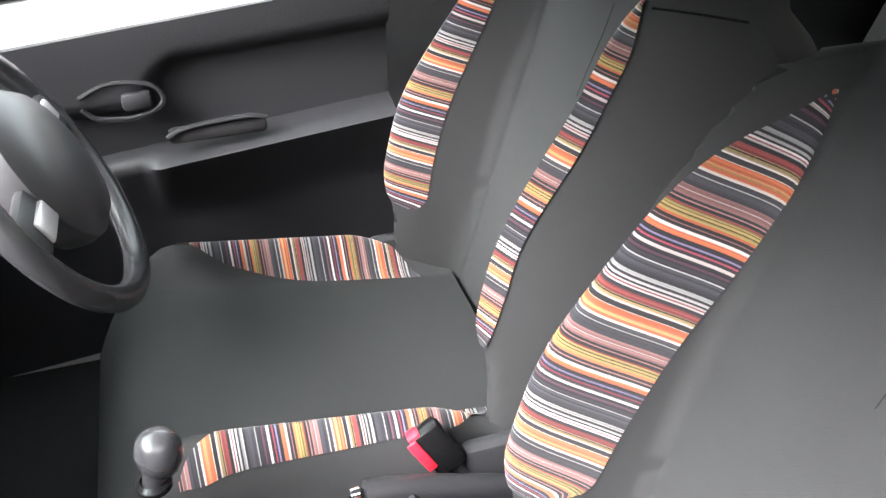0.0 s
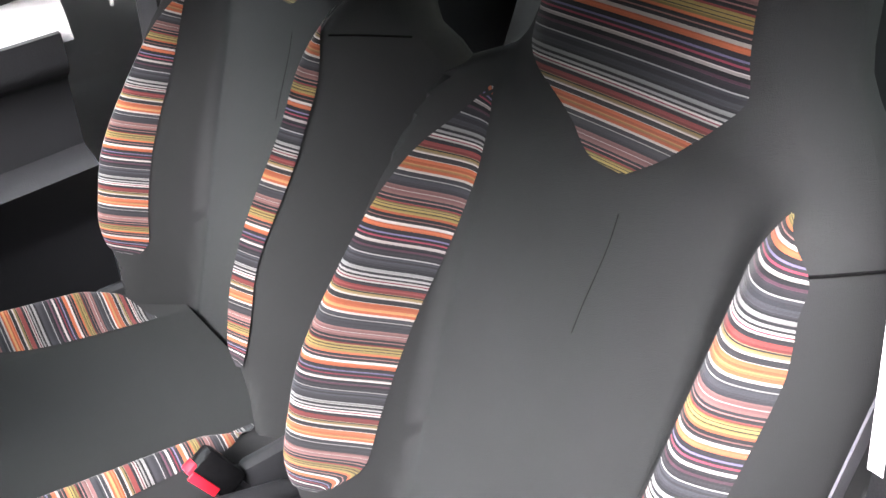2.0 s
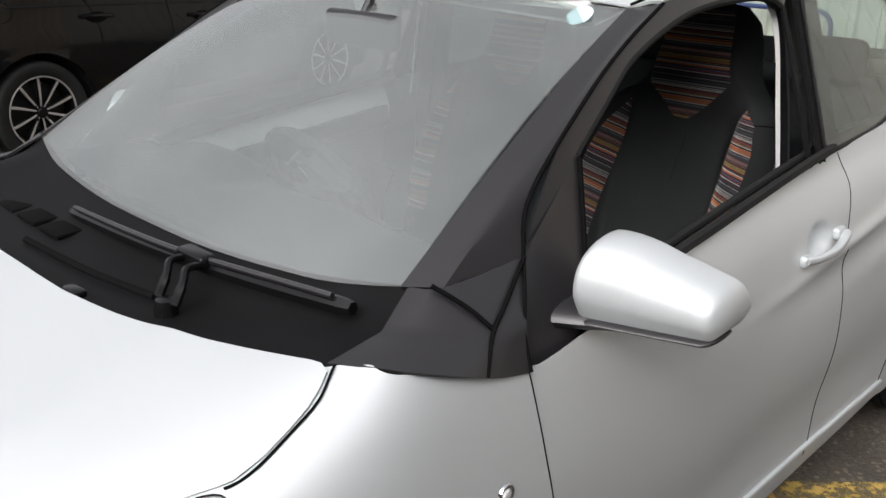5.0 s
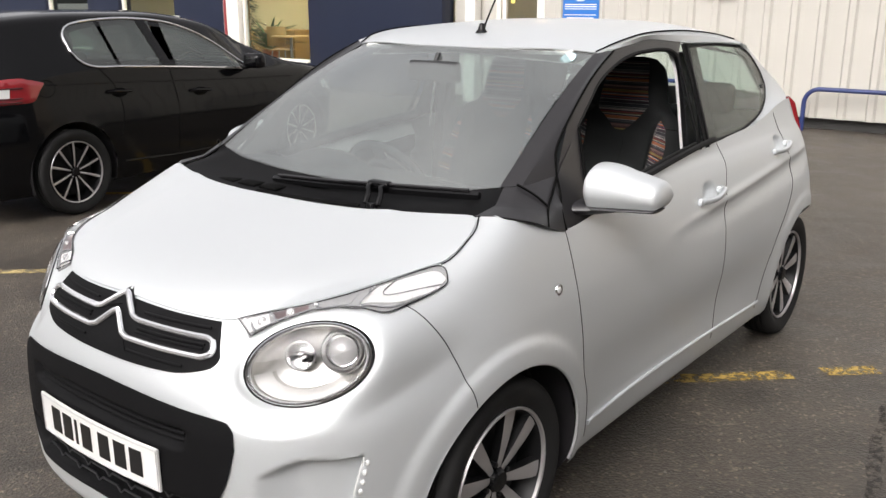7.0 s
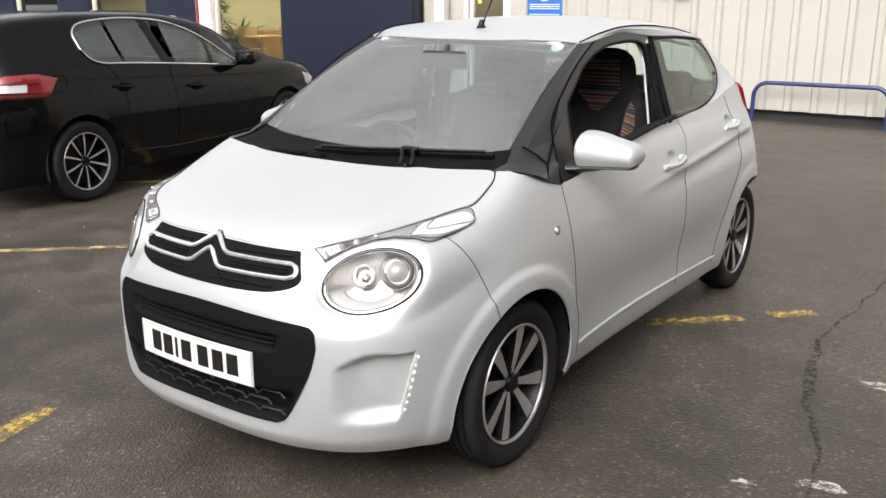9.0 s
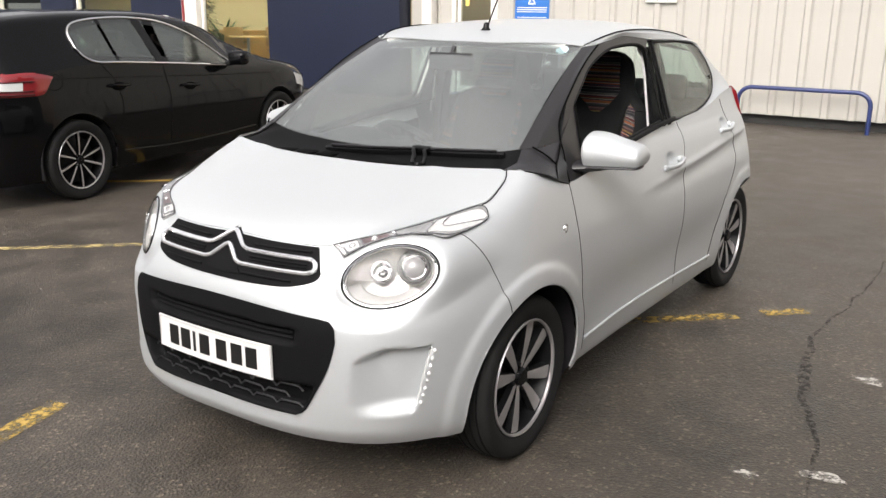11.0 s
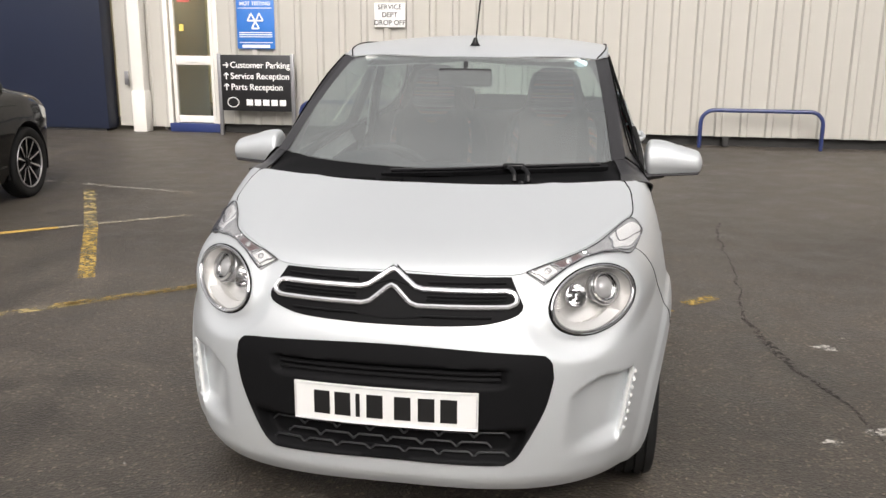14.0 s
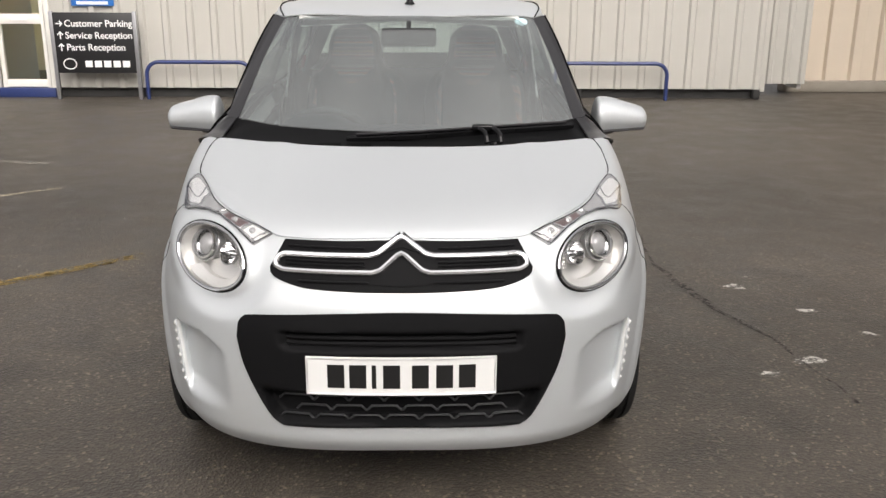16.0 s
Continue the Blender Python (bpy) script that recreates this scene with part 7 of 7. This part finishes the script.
part("brake_button", moved(lathe([(0.001, 0.012), (0.008, 0.010), (0.009, 0.0)], 14, "y"), Matrix.Translation((0.005, 1.085, 0.571)) @ Euler((0, 0, math.pi)).to_matrix().to_4x4()), CHROME, CAR)
for x, y, z, lean in ((-0.040, 1.190, 0.565, -8), (0.066, 1.135, 0.575, 8)):
    m = Matrix.Translation((x, y, z)) @ Euler((radians(30), radians(lean), 0)).to_matrix().to_4x4()
    bk = part("belt_buckle", moved(box(0, 0, 0, 0.026, 0.042, 0.075, 0.008), m), GLOSSBLACK, CAR, "seat belt buckle with red button")
    part("buckle_button", moved(box(0.0, -0.012, 0.034, 0.019, 0.016, 0.012, 0.003), m), BUCKLERED, bk, "red release button")
    part("buckle_face", moved(box(0.013 if x < 0 else -0.013, -0.018, 0.012, 0.004, 0.013, 0.05, 0.002), m), BUCKLERED, bk, "red release button")
    part("buckle_stalk", tube([m @ Vector((0, 0, -0.03)), m @ Vector((0, 0.01, -0.16))], 0.011, 8, flat=0.5), TRIM, bk)


# door cards
def card(sign):
    """The moulded inner face of a front door: a hollow, a ledge and an arm rest."""
    ys = np.linspace(0.36, 1.30, 76)
    lower = [("low", q) for q in np.linspace(-0.35, -0.13, 8)] + [("low", q) for q in np.linspace(-0.12, 0.0, 13)] + [("low", q) for q in (0.003, 0.006, 0.009, 0.013, 0.018)]
    rows = []
    for kind, q in lower + [("high", q) for q in np.linspace(0, 1, 30)[1:]]:
        row = []
        for y in ys:
            crest = 0.692 + 0.09 * (y - 0.906)
            high = 0.905 + 0.08 * (y - 0.81)
            z = crest + q if kind == "low" else (crest + 0.018) * (1 - q) + high * q
            d = z - crest
            arm = 0.055 * ((1 - ease(d / 0.014)) if d > 0 else max(0.0, 1 + d / 0.125) ** 1.4)
            arm *= 0.55 + 0.45 * ease((y - 0.895) / 0.025) if y > 0.60 else 0.55 * ease((y - 0.45) / 0.15)
            roll = 0.775 + 0.072 * ease((y - 0.885) / 0.085) + 0.06 * max(0.0, y - 0.96)
            top = 0.024 * ease((z - roll) / 0.028)
            row.append((sign * (0.674 - 0.006 * ease((z - 0.81) / 0.1) - arm - top), y, min(z, belt_z(y))))
        rows.append(row)
    return thick(sheet(rows), 0.012)


for s, fd in zip((1, -1), FRONT_DOORS):
    part("door_card", card(s), TRIM, fd, "black moulded door lining", sharp=1.2)
# the ledge's pale colour stands in for sky light on the door top trim
part("sill_ledge", mirrored(loft([[(0.646, y, 0.884 + 0.08 * (y - 0.81)) for y in (0.5, 0.8, 1.1, 1.32)], [(0.665, y, 0.93 + 0.08 * (y - 0.81)) for y in (0.5, 0.8, 1.1, 1.32)], [(0.69, y, belt_z(y) + 0.006) for y in (0.5, 0.8, 1.1, 1.32)]], 20, 3)), BPILLARWHITE, CAR, "door top ledge with bright sky light put into its pale colour")
for s in (1, -1):
    pull = part("inner_handle_bezel", tube([(s * (0.638), y, z) for y, z in spline([(0.825, 0.815), (0.870, 0.832), (0.930, 0.822), (0.942, 0.792), (0.900, 0.774), (0.845, 0.779), (0.825, 0.797)], 30)], 0.004, 6), TRIM, CAR, "black door release handle")
    part("release_lever", box(s * 0.640, 0.905, 0.800, 0.018, 0.045, 0.030, 0.008), TRIM, pull)
    # a raised dark box stands in for the shaded hollow of the pull
    cup = part("pull_shade_box", box(s * 0.618, 1.015, 0.744, 0.012, 0.15, 0.026, 0.008), CARPET, CAR, "raised dark box standing in for the shaded door pull hollow")
    part("pull_lip", tube([(s * 0.612, y, z) for y, z in spline([(0.938, 0.744), (0.97, 0.757), (1.06, 0.763), (1.092, 0.756)], 16)], 0.004, 6), TRIM, cup)

# B pillar lining, its pale flange, belts
both("pillar_lining", lambda: loft([[(0.640, 1.425, 0.45), (0.615, 1.420, 0.98), (0.550, 1.420, 1.34)], [(0.600, 1.44, 0.45), (0.590, 1.44, 0.98), (0.522, 1.44, 1.34)], [(0.62, 1.55, 0.45), (0.61, 1.54, 0.98), (0.535, 1.51, 1.34)]], 16, 4), TRIM, CAR)
both("pillar_flange", lambda: loft([[(0.611, 1.382, 0.972), (0.592, 1.382, 1.10), (0.572, 1.382, 1.23), (0.556, 1.382, 1.30), (0.535, 1.380, 1.345)], [(0.602, 1.378, 0.976), (0.583, 1.378, 1.10), (0.563, 1.378, 1.23), (0.547, 1.378, 1.295), (0.527, 1.376, 1.335)]], 20, 3), BPILLARWHITE, CAR, "pale painted pillar edge")
for s in (1, -1):
    belt = part("seat_belt", (lambda b: b if s > 0 else mirrored(b))(thick(sheet([[(0.575, 1.445, 1.15), (0.575, 1.445, 0.98), (0.572, 1.40, 0.80), (0.565, 1.26, 0.45)], [(0.571, 1.49, 1.15), (0.571, 1.49, 0.98), (0.568, 1.445, 0.80), (0.561, 1.305, 0.45)]]), 0.002)), BELTCLOTH, CAR, "dark grey seat belt")
    part("belt_guide", box(s * 0.573, 1.465, 1.16, 0.02, 0.07, 0.03, 0.006), TRIM, belt)
part("mirror_inside", box(0, 0.655, 1.293, 0.22, 0.03, 0.072, 0.014, segs=4), TRIM, CAR, "black rear-view mirror")
part("mirror_stalk", tube([(0, 0.650, 1.31), (0, 0.68, 1.352)], 0.009, 8), TRIM, CAR)
for s in (1, -1):
    part("sun_visor", box(s * 0.27, 0.86, 1.372, 0.36, 0.13, 0.014, 0.005, m=Euler((radians(10), 0, 0)).to_matrix().to_4x4()), HEADLINE, CAR, "grey sun visor")
part("driver_window", band(spline(open_top, 24), np.array([(0.52 + 0.80 * t, 0.975 + 0.03 * t) for t in np.linspace(0, 1, 25)]), lambda y, z: (-cabin_side(y, z) + 0.014, y, z), 6, 0.004), GLASS, FRONT_DOORS[1], "closed side window").visible_shadow = False


# ---- the black hatchback parked beside ----
# Its own frame: x to its right, y forward from the rear axle.
BC = thing("black_hatchback", -4.97, 1.468, 0, "glossy black five-door hatchback with chrome window trim, parked", "car", turn=8.6)
MB = BC.matrix_basis.copy()
b_top = pchip([-0.78, -0.66, -0.5, -0.2, 0.4, 1.0, 1.5, 1.85, 2.2, 2.6, 2.9, 3.2, 3.42, 3.47], [0.70, 1.02, 1.36, 1.425, 1.455, 1.45, 1.40, 1.31, 1.12, 0.965, 0.92, 0.84, 0.70, 0.55])
b_belt = pchip([-0.78, -0.5, 0.3, 1.2, 2.0, 2.7, 3.2, 3.47], [0.70, 0.98, 1.045, 0.985, 0.925, 0.90, 0.80, 0.55])
b_half = pchip([-0.78, -0.70, -0.55, -0.2, 0.5, 1.5, 2.6, 3.0, 3.3, 3.42, 3.47], [0.55, 0.72, 0.82, 0.89, 0.90, 0.90, 0.89, 0.85, 0.72, 0.58, 0.40])
b_roofw = pchip([-0.78, -0.5, 0.0, 0.8, 1.6, 2.2, 2.7, 3.47], [0.5, 0.54, 0.60, 0.62, 0.60, 0.62, 0.64, 0.35])


def b_section(y):
    """Half a slice of the black car, from sill to roof."""
    w, belt, top, rw = b_half(y), b_belt(y), b_top(y), b_roofw(y)
    low = 0.19
    lip = max(top, belt)
    glass_h = max(0.0, lip - belt)
    tip = min(1.0, glass_h / 0.30)
    edge_x = (w * 0.93) * (1 - tip) + rw * tip
    pts = [(w * 0.93, low), (w * 0.965, 0.26), (w * 0.985, 0.42), (w, 0.58), (w * 0.992, 0.72), (w * 0.99, 0.76), (w * 0.965, min(0.88, belt - 0.02)), (w * 0.945, belt)]
    pts += [(w * 0.945 * (1 - q) + edge_x * q, belt + (lip - belt - 0.045 * tip) * q) for q in (0.25, 0.5, 0.75, 1.0)]
    pts += [(edge_x * 0.85, lip - 0.018 * tip), (edge_x * 0.5, lip - 0.003), (0.0, lip)]
    return pts


def b_side(y, z, off=0.0):
    pts = [p for p in b_section(y)]
    zs, xs = [p[1] for p in pts], [p[0] for p in pts]
    return float(np.interp(z, zs, xs)) + off, y, z


win_top = spline([(0.13, 1.20), (0.14, 1.29), (0.24, 1.355), (0.50, 1.385), (0.85, 1.385), (1.25, 1.335), (1.60, 1.20), (1.92, 0.965)], 50)
win_low = spline([(0.13, 1.18), (0.17, 1.10), (0.27, 1.055), (0.50, 1.042), (0.95, 1.012), (1.40, 0.978), (1.75, 0.952), (1.94, 0.938)], 50)


def in_window(y, z, inset=0.022):
    """Whether a place on the side lies well inside the glazed band."""
    return 0.17 < y < 1.84 and np.interp(y, win_low[:, 0], win_low[:, 1]) + inset < z < np.interp(y, win_top[:, 0], win_top[:, 1]) - inset


def b_body():
    bm = bmesh.new()
    ys = np.r_[-0.78, -0.76, -0.72, -0.68, np.linspace(-0.64, 3.36, 90), 3.39, 3.42, 3.45, 3.47]
    rows, cut = [], set()
    for j, y in enumerate(ys):
        half = b_section(y)
        fine = np.array(half)
        run = np.r_[0, np.cumsum(np.linalg.norm(np.diff(fine, axis=0), axis=1))]
        want = np.linspace(0, run[-1], 46)
        xs, zs = np.interp(want, run, fine[:, 0]), np.interp(want, run, fine[:, 1])
        row = []
        for i, (x, z) in enumerate(zip(xs, zs)):
            yy = y
            for yc in (0.0, 2.62):
                d = math.hypot(yy - yc, z - 0.315)
                if d < 0.365 and x > 0.5:
                    cut.add((j, i))
                    k = 0.365 / max(d, 1e-3)
                    yy, z = yc + (yy - yc) * k, max(0.19, 0.315 + (z - 0.315) * k)
            row.append((x, yy, z))
        rows.append(row)
    for s in (1, -1):
        vs = [[bm.verts.new((s * x, y, z)) for x, y, z in row] for row in rows]
        for j in range(len(rows) - 1):
            for i in range(45):
                four = ((j, i), (j + 1, i), (j + 1, i + 1), (j, i + 1))
                if all(q in cut for q in four):
                    continue
                mid = sum((Vector(rows[a][b]) for a, b in four), Vector()) / 4
                if mid.x > 0.4 and in_window(mid.y, mid.z):
                    continue
                bm.faces.new([vs[a][b] for a, b in four])
    bmesh.ops.remove_doubles(bm, verts=bm.verts, dist=1e-4)
    return bm


part("body", moved(b_body(), MB), BLACKPAINT, BC, "glossy black body", sharp=0.8)
# the pale film paints reflected sky into the panes
B_PANE = glass("green_tinted_side_glass", (0.62, 0.72, 0.67), ior=2.0, veil=0.035)
B_GLASS = mat("dark_reflective_glass", (0.032, 0.040, 0.038), rough=0.03, spec=0.4, coat=0.7, var=0.6, scale=2.5)
pane_cut = {"rear_quarter_window": (0, 11), "rear_door_window": (12, 24), "front_door_window": (27, 50)}
for s in (1, -1):
    fl = (lambda b: b) if s > 0 else mirrored
    for name, (a, b) in pane_cut.items():
        part(name, moved(fl(band(win_top[a:b + 1], win_low[a:b + 1], lambda y, z: b_side(y, z, 0.004), 6, 0.004)), MB), B_PANE, BC, "green tinted side window").visible_shadow = False
    for edge, step in ((win_top, -0.05), (win_low, 0.05)):
        part("window_border", moved(fl(band(edge[4:47], edge[4:47] + np.array((0.0, step)), lambda y, z: b_side(y, z, 0.0015), 3, 0.004)), MB), GLOSSBLACK, BC)
    part("chrome_surround", moved(fl(tube([b_side(y, z, 0.010) for y, z in np.vstack([win_top, win_low[::-1]])], 0.008, 8, True)), MB), CHROME, BC, "bright chrome window surround")
    part("window_pillar", moved(fl(band(poly([(0.935, 1.012), (0.86, 1.38)], 8), poly([(1.03, 1.005), (0.95, 1.375)], 8), lambda y, z: b_side(y, z, 0.011), 2, 0.004)), MB), GLOSSBLACK, BC)
    part("rear_door_gap", moved(fl(tube([b_side(y, z, 0.001) for y, z in spline([(0.30, 1.04), (0.42, 0.90), (0.46, 0.70), (0.42, 0.52)], 16)], 0.003, 5)), MB), SEAM, BC)
    part("front_door_gap", moved(fl(tube([b_side(y, z, 0.001) for y, z in spline([(0.99, 1.0), (1.02, 0.7), (1.0, 0.3)], 16)], 0.003, 5)), MB), SEAM, BC)
    part("sill_crease", moved(fl(tube([b_side(y, z, -0.001) for y, z in spline([(0.45, 0.33), (1.2, 0.30), (2.2, 0.33)], 16)], 0.008, 6)), MB), BLACKPAINT, BC)
    for y0, z0 in ((0.45, 0.865), (1.28, 0.805)):
        # a flat black oval paints the shade of the hollow behind the handle
        part("handle_shade_disc", moved(fl(band([(y0 + 0.075 * math.cos(a), z0 - 0.012 + 0.034 * math.sin(a)) for a in np.linspace(math.pi, 0, 17)], [(y0 + 0.075 * math.cos(a), z0 - 0.012 - 0.034 * math.sin(a)) for a in np.linspace(math.pi, 0, 17)], lambda y, z: b_side(y, z, 0.003), 3, 0.002)), MB), SEAM, BC, "flat black disc painting the shade of the handle recess")
        h = part("door_handle", moved(fl(tube([b_side(y, z, o) for y, z, o in spline([(y0 - 0.11, z0, 0.005), (y0 - 0.07, z0 + 0.003, 0.03), (y0 + 0.07, z0 - 0.005, 0.03), (y0 + 0.11, z0 - 0.01, 0.006)], 12)], 0.014, 8)), MB), BLACKPAINT, BC, "black door handle")
    lamp_top = spline([(-0.70, 0.985), (-0.58, 1.008), (-0.42, 1.014), (-0.28, 1.004), (-0.17, 0.975)], 24)
    lamp_low = spline([(-0.735, 0.86), (-0.55, 0.838), (-0.38, 0.834), (-0.27, 0.846), (-0.235, 0.90)], 24)
    tl = part("tail_lamp", moved(fl(sheet([[b_side(*(p * (1 - q) + r * q), 0.010 * min(1, 8 * q, 8 - 8 * q) - 0.003) for p, r in zip(lamp_top, lamp_low)] for q in (0, 0.06, 0.13, 0.3, 0.5, 0.7, 0.87, 0.94, 1)])), MB), REDTAIL, BC, "red and white wrap-round tail lamp")
    mid_a, mid_b = lamp_top * 0.62 + lamp_low * 0.38, lamp_top * 0.28 + lamp_low * 0.72
    part("reverse_lens", moved(fl(band(mid_a[:14], mid_b[:14], lambda y, z: b_side(y, z, 0.011), 3, 0.004)), MB), WHITELED, tl, "clear white band")
    for q in (0.64, 0.26, 0.12):
        part("lamp_rib", moved(fl(tube([b_side(y, z, 0.011) for y, z in (lamp_top * q + lamp_low * (1 - q))[:18]], [0.006] * 17 + [0.002], 6)), MB), DARKRED, tl, "dark red rib")
    part("door_mirror", moved(fl(box(0.985, 1.86, 1.01, 0.20, 0.12, 0.13, 0.045, segs=4)), MB), BLACKPAINT, BC, "black door mirror")
    part("mirror_arm", moved(fl(box(0.89, 1.86, 0.955, 0.10, 0.06, 0.03, 0.01)), MB), GLOSSBLACK, BC)
    part("headlamp", moved(fl(band(poly([(2.95, 0.80), (3.30, 0.70)], 8), poly([(3.0, 0.68), (3.33, 0.60)], 8), lambda y, z: b_side(y, z, 0.006), 3, 0.01)), MB), WHITELED, BC, "clear headlamp")
    for yc in (0.0, 2.62):
        part("arch_liner", moved(fl(thick(sheet([[(x, yc + 0.37 * math.cos(a), 0.315 + 0.37 * math.sin(a)) for a in np.linspace(-0.3, math.pi + 0.3, 24)] for x in (0.55, 0.70, 0.865)]), 0.004)), MB), PLASTIC, BC)
for sx in (0.36, -0.36):
    for name, y0, z0, lean in (("front_seat", 1.02, 0.80, -14), ("rear_seat", 0.10, 0.80, -16)):
        m = MB @ Matrix.Translation((sx, y0, z0)) @ Euler((radians(lean) * -1, 0, 0)).to_matrix().to_4x4()
        seat_b = part(name, moved(box(0, 0, 0, 0.46, 0.13, 0.60, 0.05, segs=3), m), FABRIC, BC, "dark cloth seat")
        part("headrest", moved(box(0, 0.0, 0.40, 0.25, 0.09, 0.17, 0.04, segs=3), m), FABRIC, seat_b)
        part("seat_cushion", moved(box(sx, y0 + 0.28, 0.52, 0.48, 0.50, 0.14, 0.05, segs=3), MB), FABRIC, seat_b)
part("cabin_floor", moved(box(0, 0.95, 0.36, 1.5, 2.4, 0.04), MB), CARPET, BC)
part("dashboard", moved(box(0, 2.02, 0.86, 1.40, 0.40, 0.22, 0.08, segs=3), MB), TRIM, BC)
part("roof_lining", moved(box(0, 0.75, 1.385, 1.0, 1.5, 0.02, 0.008), MB), HEADLINE, BC, "pale roof lining")
B_STEER = MB @ Matrix.Translation((0.36, 1.68, 0.92)) @ Euler((radians(62), 0, 0)).to_matrix().to_4x4()
part("steering_wheel", moved(tube([(0.175 * math.cos(a), 0.175 * math.sin(a), 0) for a in np.linspace(0, 2 * math.pi, 36, endpoint=False)], 0.014, 8, True), B_STEER), TRIM, BC, "black steering wheel")
for sx in (1, -1):
    fl = (lambda b: b) if sx > 0 else mirrored
    part("fuel_flap_gap", moved(fl(tube([b_side(-0.17 + 0.075 * math.cos(a), 0.93 + 0.06 * math.sin(a), 0.001) for a in np.linspace(0, 2 * math.pi, 24, endpoint=False)], 0.0025, 5, True)), MB), SEAM, BC)
    part("shoulder_crease", moved(fl(tube([b_side(y, z, -0.002) for y, z in spline([(-0.20, 0.955), (0.5, 0.925), (1.5, 0.872), (2.55, 0.83)], 40)], [0.001] + [0.007] * 39 + [0.001], 6)), MB), BLACKPAINT, BC)
part("rear_window", moved(thick(sheet([[(x, -0.585 - (z - 1.2) * -0.42 - 0.03 - 0.06 * (1 - (x / 0.56) ** 2), z) for x in np.linspace(-0.54, 0.54, 12)] for z in (1.06, 1.16, 1.26, 1.33)]), 0.004), MB), B_GLASS, BC, "dark tailgate window")
part("roof_spoiler", moved(box(0, -0.52, 1.375, 1.1, 0.22, 0.035, 0.012), MB), BLACKPAINT, BC)
part("rear_bumper_trim", moved(box(0, -0.77, 0.42, 1.2, 0.06, 0.16, 0.02), MB), PLASTIC, BC)
# a bright block stands in for the grey reflection on the bumper corner
part("bumper_highlight", moved(box(0.70, -0.735, 0.60, 0.16, 0.03, 0.05, 0.01), MB), ALLOY, BC)
part("roof_aerial", moved(tube([(0, -0.25, 1.42), (0, -0.33, 1.50), (0, -0.45, 1.62)], [0.012, 0.006, 0.003], 8), MB), GLOSSBLACK, BC)
part("underbody", moved(box(0, 1.3, 0.21, 1.4, 3.6, 0.06, 0.02), MB), PLASTIC, BC)
for yc in (0.0, 2.62):
    for s in (1, -1):
        p = MB @ Vector((s * 0.80, yc, 0.314))
        m = Matrix.Translation(p) @ Euler((0, 0, radians(8.6) + (0 if s > 0 else math.pi))).to_matrix().to_4x4() @ Matrix.Scale(1.09, 4)
        wheel(BC, m, 5, (0.005, 0.008), 0.12, "multi-spoke silver alloy wheel", 0.95)
